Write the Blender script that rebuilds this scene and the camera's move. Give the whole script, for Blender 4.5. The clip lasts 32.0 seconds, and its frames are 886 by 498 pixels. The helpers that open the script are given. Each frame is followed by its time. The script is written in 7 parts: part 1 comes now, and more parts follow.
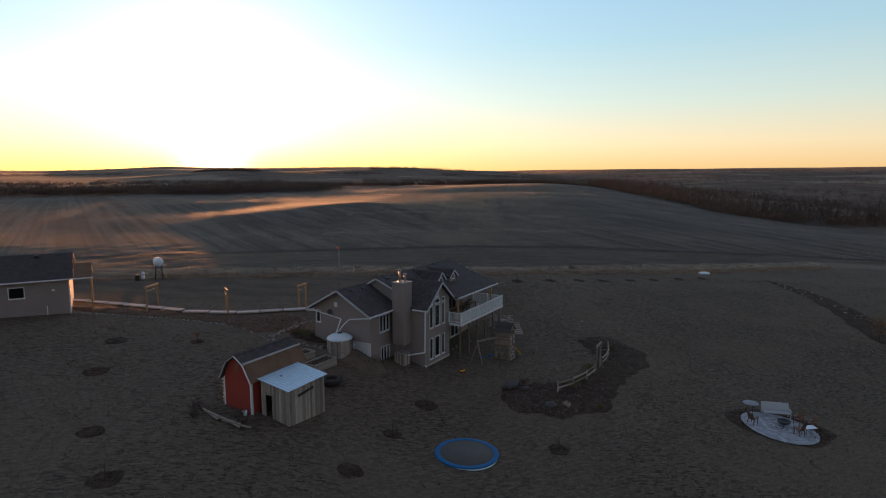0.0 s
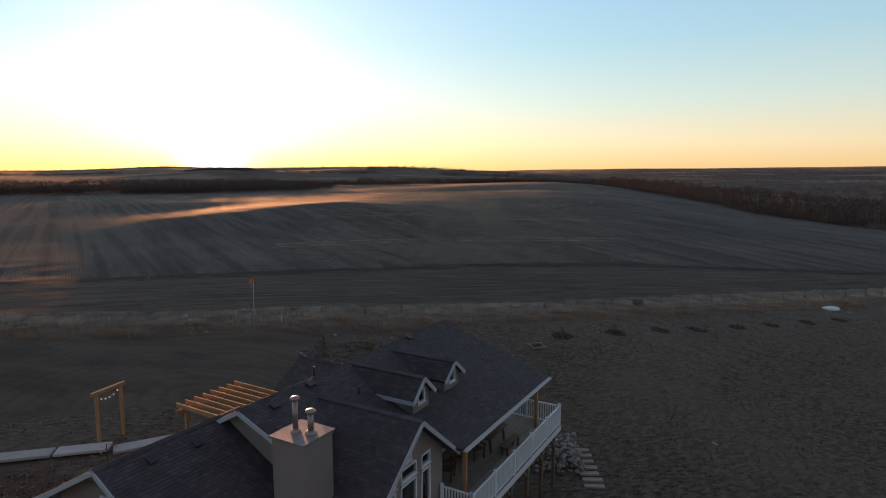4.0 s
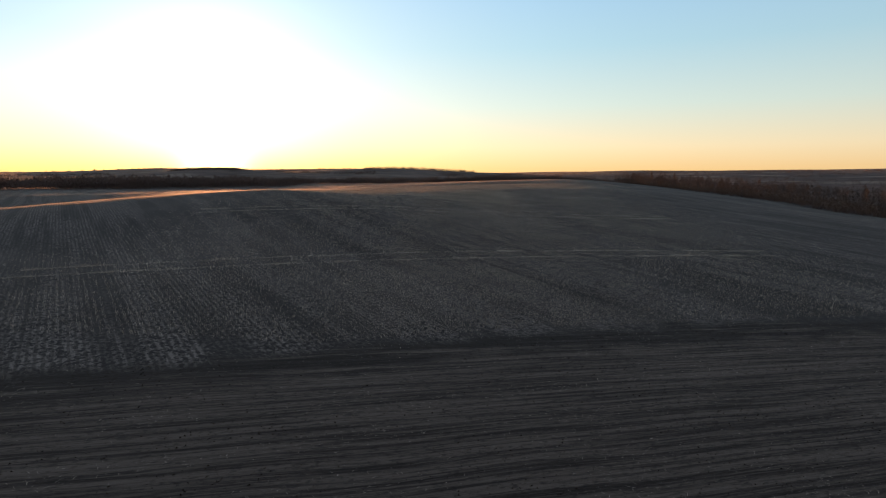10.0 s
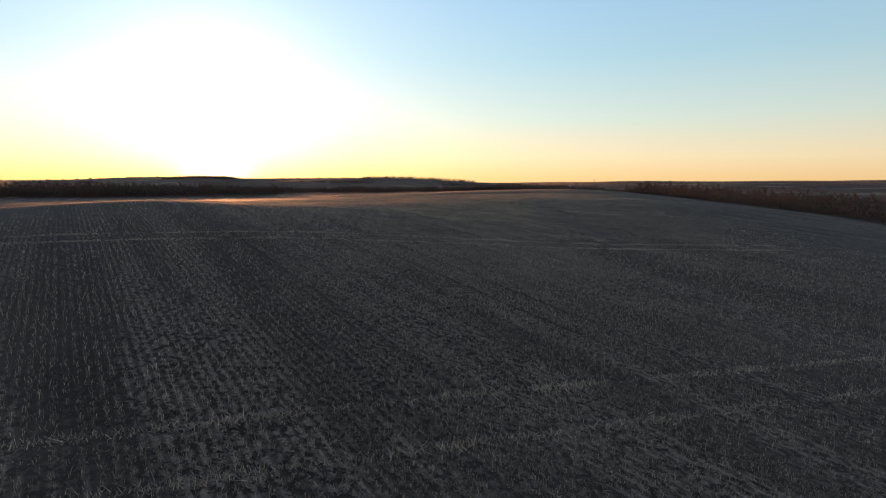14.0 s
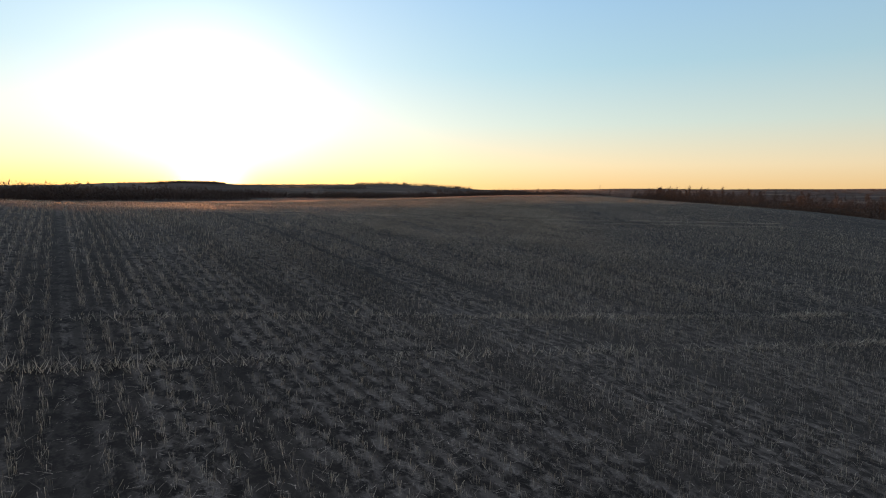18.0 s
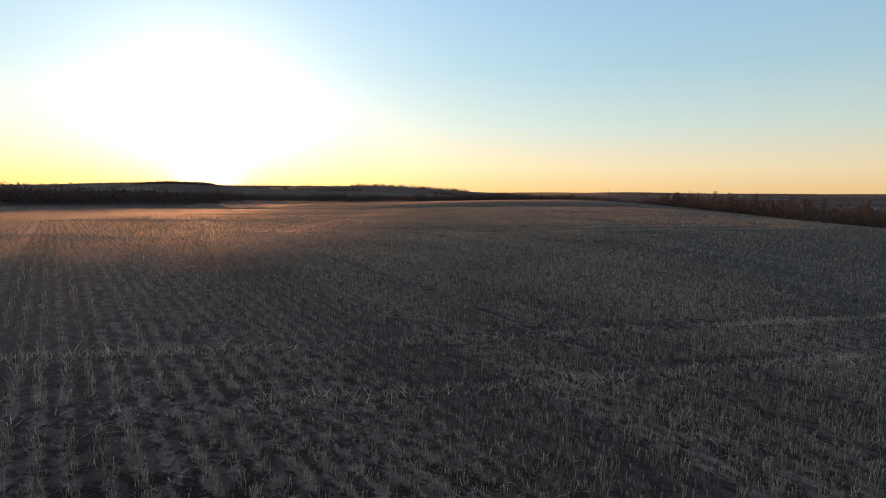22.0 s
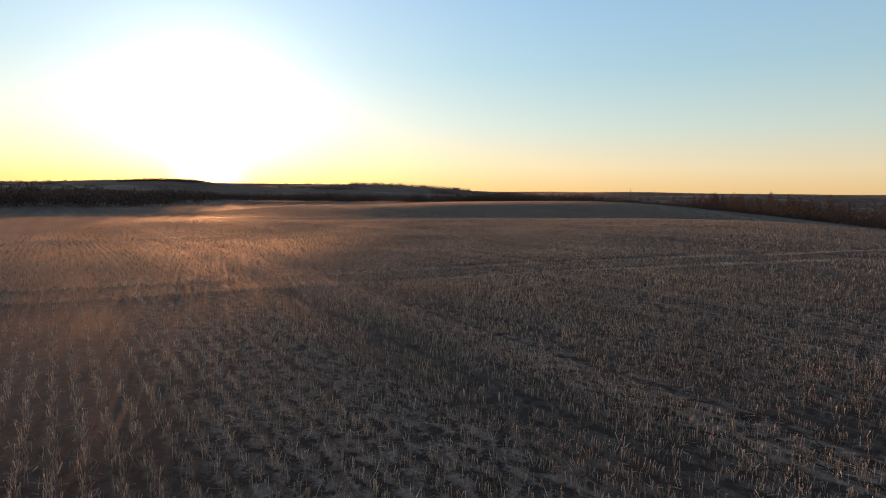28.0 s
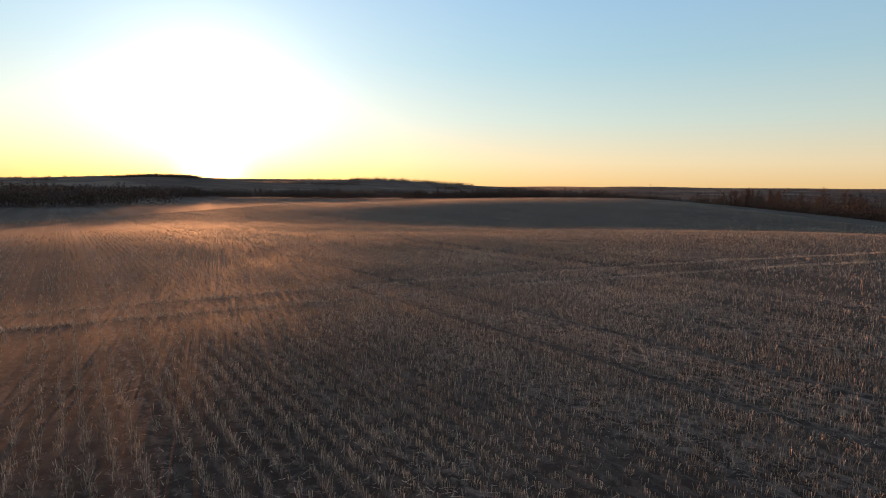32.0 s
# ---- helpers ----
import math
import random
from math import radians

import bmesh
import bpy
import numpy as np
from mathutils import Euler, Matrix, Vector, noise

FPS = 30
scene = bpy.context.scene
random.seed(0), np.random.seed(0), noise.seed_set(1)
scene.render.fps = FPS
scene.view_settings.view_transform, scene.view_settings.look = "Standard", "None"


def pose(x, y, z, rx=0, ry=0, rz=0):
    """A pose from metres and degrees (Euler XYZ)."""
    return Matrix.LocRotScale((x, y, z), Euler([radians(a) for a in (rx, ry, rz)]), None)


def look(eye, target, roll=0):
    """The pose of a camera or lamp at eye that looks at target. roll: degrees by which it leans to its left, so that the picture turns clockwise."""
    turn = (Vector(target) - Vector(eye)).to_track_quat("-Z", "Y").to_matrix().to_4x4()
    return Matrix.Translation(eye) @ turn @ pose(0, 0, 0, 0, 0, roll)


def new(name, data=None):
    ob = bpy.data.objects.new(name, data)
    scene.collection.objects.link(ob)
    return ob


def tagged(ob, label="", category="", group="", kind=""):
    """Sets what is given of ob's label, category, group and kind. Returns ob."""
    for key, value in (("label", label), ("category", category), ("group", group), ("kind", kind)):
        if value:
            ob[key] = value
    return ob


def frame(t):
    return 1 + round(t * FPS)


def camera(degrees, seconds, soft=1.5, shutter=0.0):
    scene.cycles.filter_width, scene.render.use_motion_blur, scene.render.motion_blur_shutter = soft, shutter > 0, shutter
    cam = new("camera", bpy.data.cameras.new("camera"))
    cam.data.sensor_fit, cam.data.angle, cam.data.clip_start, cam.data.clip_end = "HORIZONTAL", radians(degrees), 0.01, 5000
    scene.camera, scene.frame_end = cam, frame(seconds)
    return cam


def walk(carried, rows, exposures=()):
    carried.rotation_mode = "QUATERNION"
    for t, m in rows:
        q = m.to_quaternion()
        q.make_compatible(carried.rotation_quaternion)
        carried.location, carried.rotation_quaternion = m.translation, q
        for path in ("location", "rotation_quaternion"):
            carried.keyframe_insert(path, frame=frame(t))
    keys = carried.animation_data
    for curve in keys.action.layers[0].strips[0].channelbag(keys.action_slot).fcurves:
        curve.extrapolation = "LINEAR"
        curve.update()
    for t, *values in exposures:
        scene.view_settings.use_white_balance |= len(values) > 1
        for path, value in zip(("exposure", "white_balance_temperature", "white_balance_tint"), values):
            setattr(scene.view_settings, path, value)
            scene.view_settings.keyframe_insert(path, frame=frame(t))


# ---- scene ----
cam = camera(73.7, 32.0, 1.1)
PATH = [
    (0.0, (0.00, -0.00, 17.46), (0.00, 99.15, 4.47), 0.00),
    (1.0, (0.19, 8.63, 17.18), (0.19, 107.79, 4.19), 0.00),
    (2.0, (0.29, 17.33, 16.91), (0.29, 116.49, 3.93), 0.00),
    (3.0, (0.44, 26.05, 16.25), (0.44, 125.21, 3.27), 0.00),
    (4.0, (0.63, 34.82, 15.59), (0.63, 133.97, 2.61), 0.00),
    (5.0, (0.79, 43.56, 14.65), (0.79, 142.71, 1.67), 0.00),
    (6.0, (1.03, 52.26, 13.55), (1.03, 151.41, 0.57), 0.00),
    (7.0, (1.29, 60.96, 12.50), (1.29, 160.11, -0.49), 0.00),
    (8.0, (1.52, 69.77, 11.60), (1.52, 168.92, -1.35), 0.01),
    (9.0, (1.89, 78.67, 10.90), (1.89, 177.85, -1.84), 0.06),
    (10.0, (2.32, 87.46, 10.58), (2.32, 186.68, -1.89), 0.06),
    (11.0, (2.74, 96.13, 10.63), (2.74, 195.39, -1.54), 0.06),
    (12.0, (3.24, 104.77, 10.84), (3.24, 204.07, -0.96), 0.08),
    (13.0, (3.77, 113.20, 10.75), (3.77, 212.56, -0.58), 0.19),
    (14.0, (4.26, 121.18, 9.93), (4.26, 220.59, -0.89), 0.27),
    (15.0, (4.65, 129.25, 9.20), (4.78, 228.70, -1.21), 0.32),
    (16.0, (4.98, 137.27, 8.72), (5.37, 236.76, -1.36), 0.32),
    (17.0, (5.19, 145.21, 8.47), (5.80, 244.73, -1.32), 0.42),
    (18.0, (5.30, 153.09, 8.57), (6.08, 252.62, -1.05), 0.52),
    (19.0, (5.45, 160.90, 8.80), (6.41, 260.44, -0.73), 0.58),
    (20.0, (5.75, 168.66, 8.97), (6.88, 268.21, -0.44), 0.71),
    (21.0, (6.01, 176.38, 9.20), (7.26, 275.94, -0.12), 0.83),
    (22.0, (6.33, 183.96, 9.50), (7.65, 283.52, 0.24), 0.91),
    (23.0, (6.65, 191.37, 9.84), (8.03, 290.94, 0.67), 1.03),
    (24.0, (6.88, 198.56, 10.09), (8.27, 298.13, 0.93), 1.14),
    (25.0, (7.07, 205.55, 10.18), (8.46, 305.12, 1.00), 1.12),
    (26.0, (7.29, 212.47, 10.17), (8.62, 312.04, 0.92), 1.11),
    (27.0, (7.50, 219.33, 10.13), (8.73, 318.88, 0.77), 1.12),
    (28.0, (7.70, 226.11, 10.03), (8.82, 325.65, 0.57), 1.16),
    (29.0, (7.87, 232.79, 9.91), (8.85, 332.32, 0.32), 1.21),
    (30.0, (8.06, 239.47, 10.05), (8.88, 338.99, 0.25), 1.17),
    (31.0, (8.30, 246.14, 10.32), (8.97, 345.63, 0.30), 1.14),
    (32.0, (8.56, 252.75, 10.50), (9.10, 352.22, 0.19), 1.02),
]
walk(cam, [(t, look(eye, target, roll)) for t, eye, target, roll in PATH], [(0.0, 1.38), (10.0, 1.32), (17.0, 1.26), (32.0, 1.18)])

# ---- world, sun ----
SKY_TINT = (0.20, 0.20, 0.25)
SKY_LEVEL = 3.15
SUN_AZ, SUN_EL = -20.9, 1.1          # degrees: left of the first heading, above the level
world = bpy.data.worlds.new("sunset_sky")
scene.world = world
world.use_nodes = True
wn, wl = world.node_tree.nodes, world.node_tree.links
sky = wn.new("ShaderNodeTexSky")
sky.sky_type = "NISHITA"
sky.sun_disc = False
sky.sun_elevation = radians(SUN_EL)
sky.sun_rotation = radians(SUN_AZ)
sky.altitude, sky.air_density, sky.dust_density, sky.ozone_density = 600.0, 1.0, 1.0, 1.5
way = wn.new("ShaderNodeTexCoord")


def sky_node(kind, **sockets):
    k = wn.new(kind)
    for key, v in sockets.items():
        i = int(key[1:])
        if isinstance(v, (int, float, tuple)):
            k.inputs[i].default_value = v
        else:
            wl.new(v, k.inputs[i])
    return k


def sky_maths(op, a, c=0.0):
    k = sky_node("ShaderNodeMath", i0=a, i1=c)
    k.operation = op
    return k.outputs[0]


def glow(degrees, strength, colour, angle=None):
    """Sunlit haze round the sun: falls off with the angle from it."""
    e = sky_maths("EXPONENT", sky_maths("MULTIPLY", sky_maths("POWER", sky_maths("DIVIDE", angle or off_sun, radians(degrees)), 2.0), -1.0))
    k = sky_node("ShaderNodeVectorMath", i0=colour, i3=sky_maths("MULTIPLY", e, strength))
    k.operation = "SCALE"
    return k.outputs[0]


haze = (math.sin(radians(SUN_AZ)) * math.cos(radians(5.0)), math.cos(radians(SUN_AZ)) * math.cos(radians(5.0)), math.sin(radians(5.0)))
dot = sky_node("ShaderNodeVectorMath", i0=way.outputs["Generated"], i1=haze)
dot.operation = "DOT_PRODUCT"
off_sun = sky_maths("ARCCOSINE", sky_maths("MINIMUM", dot.outputs["Value"], 1.0))
tint = sky_node("ShaderNodeVectorMath", i0=sky.outputs["Color"], i1=SKY_TINT)
tint.operation = "MULTIPLY"
# the clear evening sky by height: peach at the skyline, pale green-blue, then blue, dimmer away from the sun
high = wn.new("ShaderNodeSeparateXYZ")
wl.new(way.outputs["Generated"], high.inputs[0])
ramp = wn.new("ShaderNodeValToRGB")
SKY = [(0.0, (0.84, 0.58, 0.26)), (0.045, (0.84, 0.71, 0.48)), (0.11, (0.60, 0.71, 0.65)), (0.2, (0.40, 0.62, 0.71)), (0.32, (0.31, 0.53, 0.76)), (0.62, (0.28, 0.31, 0.41)), (1.0, (0.185, 0.21, 0.295))]
while len(ramp.color_ramp.elements) < len(SKY):
    ramp.color_ramp.elements.new(0.5)
for el, (pos, col) in zip(ramp.color_ramp.elements, SKY):
    el.position = pos
for el, (pos, col) in zip(ramp.color_ramp.elements, SKY):
    el.position, el.color = pos, (*col, 1)
wl.new(high.outputs["Z"], ramp.inputs["Fac"])
dim = wn.new("ShaderNodeMapRange")
dim.inputs["From Min"].default_value, dim.inputs["From Max"].default_value = radians(30), radians(150)
wl.new(off_sun, dim.inputs["Value"])
dusk = wn.new("ShaderNodeMix")          # the rosy sky opposite the sun
dusk.data_type = "RGBA"
dusk.inputs[6].default_value, dusk.inputs[7].default_value = (1, 1, 1, 1), (0.66, 0.54, 0.50, 1)
wl.new(dim.outputs["Result"], dusk.inputs[0])
level = sky_node("ShaderNodeVectorMath", i0=ramp.outputs["Color"], i3=SKY_LEVEL)
level.operation = "SCALE"
clear = sky_node("ShaderNodeVectorMath", i0=level.outputs[0], i1=dusk.outputs[2])
clear.operation = "MULTIPLY"
both = sky_node("ShaderNodeVectorMath", i0=tint.outputs[0], i1=clear.outputs[0])
both.operation = "ADD"
# the haze round the sun is yellow low down and white above
warm = wn.new("ShaderNodeValToRGB")
WARM = [(0.0, (1.0, 0.78, 0.20)), (0.035, (1.0, 0.92, 0.52)), (0.09, (1.0, 1.0, 1.0))]
warm.color_ramp.elements.new(0.5)
for el, (pos, col) in zip(warm.color_ramp.elements, WARM):
    el.position = pos
for el, (pos, col) in zip(warm.color_ramp.elements, WARM):
    el.position, el.color = pos, (*col, 1)
wl.new(high.outputs["Z"], warm.inputs["Fac"])
core = sky_node("ShaderNodeVectorMath", i0=warm.outputs["Color"], i1=glow(7.2, 2.6, (1.0, 1.0, 0.96)))
core.operation = "MULTIPLY"
add = sky_node("ShaderNodeVectorMath", i0=both.outputs[0], i1=core.outputs[0])
add.operation = "ADD"
veil = sky_node("ShaderNodeVectorMath", i0=warm.outputs["Color"], i1=glow(20.5, 1.0, (0.95, 1.0, 0.9)))
veil.operation = "MULTIPLY"
add2 = sky_node("ShaderNodeVectorMath", i0=add.outputs[0], i1=veil.outputs[0])
add2.operation = "ADD"
wn["Background"].inputs["Strength"].default_value = 0.13
sun_way = Vector((math.sin(radians(SUN_AZ)) * math.cos(radians(SUN_EL)), math.cos(radians(SUN_AZ)) * math.cos(radians(SUN_EL)), math.sin(radians(SUN_EL))))
# the bright air close round the sun itself
near_sun = sky_node("ShaderNodeVectorMath", i0=way.outputs["Generated"], i1=tuple(sun_way))
near_sun.operation = "DOT_PRODUCT"
by_sun = sky_maths("ARCCOSINE", sky_maths("MINIMUM", near_sun.outputs["Value"], 1.0))
aureole = sky_node("ShaderNodeVectorMath", i0=add2.outputs[0], i1=glow(2.2, 9.0, (1.0, 0.80, 0.42), by_sun))
aureole.operation = "ADD"
wl.new(aureole.outputs[0], wn["Background"].inputs["Color"])
sun = new("sun", bpy.data.lights.new("sun", "SUN"))
sun.data.energy, sun.data.angle, sun.data.color = 5.0, radians(0.7), (1.0, 0.40, 0.155)
sun.matrix_world = look((0, 0, 60), Vector((0, 0, 60)) - sun_way)


# ---- materials ----
def mat(name, colour, rough=0.8, metal=0.0, spread=0.25, scale=6.0, fine=60.0, bump=0.3, depth=0.01, piece=0.0, stretch=None, spec=0.5, island=0.0):
    """A surface with stains at one scale and grain at a finer one; piece: how much the pieces differ."""
    m = bpy.data.materials.new(name)
    m.use_nodes = True
    n, l = m.node_tree.nodes, m.node_tree.links
    b = n["Principled BSDF"]
    b.inputs["Roughness"].default_value, b.inputs["Metallic"].default_value = rough, metal
    b.inputs["Specular IOR Level"].default_value = spec
    tc = n.new("ShaderNodeTexCoord")
    mp = n.new("ShaderNodeMapping")
    mp.inputs["Scale"].default_value = stretch or (1, 1, 1)
    l.new(tc.outputs["Object"], mp.inputs["Vector"])
    big, small = n.new("ShaderNodeTexNoise"), n.new("ShaderNodeTexNoise")
    for t, s, d in ((big, scale, 4.0), (small, fine, 6.0)):
        t.inputs["Scale"].default_value, t.inputs["Detail"].default_value = s, d
        l.new(mp.outputs["Vector"], t.inputs["Vector"])
    add = n.new("ShaderNodeMath")
    add.operation = "ADD"
    l.new(big.outputs["Fac"], add.inputs[0])
    l.new(small.outputs["Fac"], add.inputs[1])
    val = n.new("ShaderNodeMapRange")
    val.inputs["From Min"].default_value, val.inputs["From Max"].default_value = 0.6, 1.4
    val.inputs["To Min"].default_value, val.inputs["To Max"].default_value = 1.0 - spread, 1.0 + spread
    l.new(add.outputs[0], val.inputs["Value"])
    value = val.outputs["Result"]
    if piece:
        info, pr, mul = n.new("ShaderNodeObjectInfo"), n.new("ShaderNodeMapRange"), n.new("ShaderNodeMath")
        pr.inputs["To Min"].default_value, pr.inputs["To Max"].default_value = 1.0 - piece, 1.0 + piece
        mul.operation = "MULTIPLY"
        l.new(info.outputs["Random"], pr.inputs["Value"])
        l.new(pr.outputs["Result"], mul.inputs[0])
        l.new(value, mul.inputs[1])
        value = mul.outputs[0]
    if island:
        geo, po, ir, mul = n.new("ShaderNodeNewGeometry"), n.new("ShaderNodeMath"), n.new("ShaderNodeMapRange"), n.new("ShaderNodeMath")
        po.operation, mul.operation = "POWER", "MULTIPLY"
        po.inputs[1].default_value = 2.0
        ir.inputs["To Min"].default_value, ir.inputs["To Max"].default_value = 1.0 - island, 1.0 + 1.7 * island
        l.new(geo.outputs["Random Per Island"], po.inputs[0])
        l.new(po.outputs[0], ir.inputs["Value"])
        l.new(ir.outputs["Result"], mul.inputs[0])
        l.new(value, mul.inputs[1])
        value = mul.outputs[0]
    hsv = n.new("ShaderNodeHueSaturation")
    hsv.inputs["Color"].default_value = (*colour, 1)
    l.new(value, hsv.inputs["Value"])
    l.new(hsv.outputs["Color"], b.inputs["Base Color"])
    if bump:
        bp = n.new("ShaderNodeBump")
        bp.inputs["Strength"].default_value, bp.inputs["Distance"].default_value = bump, depth
        l.new(small.outputs["Fac"], bp.inputs["Height"])
        l.new(bp.outputs["Normal"], b.inputs["Normal"])
    return m


# ---- the lie of the land ----
YARD_X = [-45.0, -24.0, -11.0, -2.0, 6.0, 14.0, 28.0, 60.0]
YARD_Y = [28.0, 42.0, 51.0, 59.0, 68.0, 82.0, 97.0]
YARD_Z = [
    [3.4, 2.0, 1.0, -1.0, -2.0, -2.4, -3.2, -4.0],
    [3.6, 2.5, 1.35, -0.8, -1.05, -1.2, -2.8, -4.0],
    [3.9, 3.1, 2.2, -0.05, -0.4, -0.5, -2.5, -3.6],
    [3.9, 3.3, 2.7, 0.3, -0.3, -0.3, -1.9, -3.2],
    [3.8, 3.4, 2.9, 1.7, 0.5, 0.6, -0.9, -2.6],
    [3.9, 3.6, 3.2, 2.6, 2.15, 1.7, 0.4, -1.8],
    [4.1, 3.8, 3.35, 2.7, 2.1, 1.7, 0.9, -1.2],
]
FIELD_X = [-300.0, -120.0, -75.0, -40.0, -10.0, 15.0, 50.0, 90.0, 150.0]
FIELD_Y = [100.0, 130.0, 165.0, 200.0, 225.0, 250.0, 272.0, 300.0, 350.0, 430.0, 500.0, 640.0]
FIELD_Z = [
    [5.3, 4.6, 4.3, 4.0, 3.35, 2.0, -0.6, -2.5, -4.5],
    [5.3, 4.6, 4.2, 4.6, 4.4, 3.2, 0.7, -1.8, -4.8],
    [5.0, 4.7, 4.8, 7.1, 7.1, 5.0, 2.7, 0.0, -4.8],
    [4.7, 4.9, 5.0, 7.2, 7.35, 6.6, 4.7, 1.2, -4.5],
    [4.3, 5.2, 6.0, 6.9, 6.95, 7.35, 6.5, 1.9, -4.4],
    [4.0, 5.1, 5.9, 6.5, 6.8, 7.4, 6.9, 2.6, -4.2],
    [3.7, 5.0, 5.7, 6.1, 6.4, 7.35, 7.2, 3.1, -3.8],
    [3.5, 4.8, 5.4, 5.8, 6.3, 6.9, 7.1, 4.2, -2.0],
    [3.0, 4.3, 4.5, 4.6, 4.4, 4.2, 4.6, 4.6, -0.4],
    [2.5, 3.5, 3.8, 4.3, 5.3, 6.2, 6.8, 6.6, 1.8],
    [2.2, 3.2, 3.5, 4.0, 4.9, 5.9, 7.0, 7.4, 2.2],
    [2.0, 3.0, 3.2, 3.5, 4.0, 4.4, 4.8, 4.6, -1.0],
]


def ease(a, b, x):
    t = np.clip((x - a) / (b - a), 0.0, 1.0)
    return t * t * (3 - 2 * t)


def cubic(xs, zs, x):
    """Smooth interpolation of a table along its last axis (Catmull-Rom on an uneven line)."""
    xs, zs = np.asarray(xs), np.asarray(zs)
    slope = np.gradient(zs, xs, axis=-1)
    x = np.clip(x, xs[0], xs[-1])
    i = np.clip(np.searchsorted(xs, x) - 1, 0, len(xs) - 2)
    w = xs[i + 1] - xs[i]
    t = (x - xs[i]) / w
    return i, t, w, slope


def table(xs, ys, zs, x, y):
    zs = np.asarray(zs)
    i, t, w, slope = cubic(xs, zs, x)

    def along(r):
        a, b, c, d = zs[r, i], zs[r, i + 1], slope[r, i] * w, slope[r, i + 1] * w
        return a + t * (c + t * (3 * (b - a) - 2 * c - d + t * (2 * (a - b) + c + d)))
    ys = np.asarray(ys)
    y = np.clip(y, ys[0], ys[-1])
    j = np.clip(np.searchsorted(ys, y) - 1, 0, len(ys) - 2)
    h, s = ys[j + 1] - ys[j], (y - ys[j]) / (ys[j + 1] - ys[j])
    lo, hi = np.maximum(j - 1, 0), np.minimum(j + 2, len(ys) - 1)
    a, b = along(j), along(j + 1)
    c = (b - along(lo)) / (ys[j + 1] - ys[lo]) * h
    d = (along(hi) - a) / (ys[hi] - ys[j]) * h
    return a + s * (c + s * (3 * (b - a) - 2 * c - d + s * (2 * (a - b) + c + d)))


def waves(x, y, step, seed):
    """Gentle rolling ground: a few crossed sine waves of about that length."""
    r = np.random.RandomState(seed)
    z = 0.0
    for k in range(7):
        a, p, q = r.uniform(0, math.tau), r.uniform(0, math.tau), step * r.uniform(0.6, 1.7)
        z = z + np.sin((x * math.cos(a) + y * math.sin(a)) * math.tau / q + p)
    return z / 7


# skyline: degrees to the right of the first heading, and metres above the yard at its far ridge
RIDGE_AZ = [-180.0, -60.0, -40.0, -32.5, -28.0, -25.0, -20.0, -14.0, -8.0, -4.0, 0.0, 5.0, 9.0, 16.0, 25.0, 38.0, 60.0, 180.0]
RIDGE_H = [20.0, 20.0, 20.0, 18.0, 32.0, 41.0, 38.0, 38.0, 38.0, 37.0, 27.0, 20.0, 22.0, 30.0, 34.0, 34.0, 30.0, 20.0]


def land(x, y):
    """The height of the ground at x, y."""
    x, y = np.asarray(x, float), np.asarray(y, float)
    yard = table(YARD_X, YARD_Y, YARD_Z, x, y)
    field = table(FIELD_X, FIELD_Y, FIELD_Z, x, y)
    z = yard + (field - yard) * ease(92.0, 108.0, y - 0.02 * x)
    z = z + 0.05 * waves(x, y, 14.0, 3) * ease(95, 130, y) + 0.07 * waves(x, y, 7.0, 4) * (1 - 0.7 * ease(95, 125, y))
    z = z + 0.6 * np.exp(-((x + 26) ** 2 + (y - 179) ** 2) / 121.0)          # a low knoll beside the flight line
    r = np.hypot(x, y)
    az = np.degrees(np.arctan2(x, y))
    ridge = np.interp(az, RIDGE_AZ, RIDGE_H)
    valley = -16.0 * ease(120, 330, x) * (1 - ease(600, 2600, r))
    plain = 2.0 + (ridge - 2.0) * ease(520, 3400, r) + valley
    # a nearer rise that carries a clump of trees, ahead and a little to the left
    plain = plain + 12.0 * np.exp(-(((x + 100) / 260) ** 2 + ((y - 1600) / 300) ** 2))
    # a knoll under a clump of trees, just left of where the sun goes down
    plain = plain + 13.0 * np.exp(-(((x + 400) / 120) ** 2 + ((y - 1133) / 150) ** 2))
    plain = plain + 3.0 * waves(x, y, 420.0, 5) * ease(600, 1200, r) + 6.0 * waves(x, y, 1100.0, 6) * ease(900, 2600, r)
    away = np.maximum(ease(150, 300, x), np.maximum(ease(-300, -500, x), ease(530, 720, y)))
    away = np.maximum(away, ease(20, -120, y))
    return z + (plain - z) * away


def place(x, y, up=0.0):
    return Vector((x, y, float(land(x, y)) + up))


def grown(start, stop, step, far, rate):
    """Grid lines: even steps from start to stop, then wider and wider out to far on both sides."""
    mid = list(np.arange(start, stop + step / 2, step))
    out, s = [], step
    v = mid[-1]
    while v < far:
        s = s * rate
        v += s
        out.append(v)
    back, s, v = [], step, mid[0]
    while v > -far:
        s = s * rate
        v -= s
        back.append(v)
    return np.array(back[::-1] + mid + out)


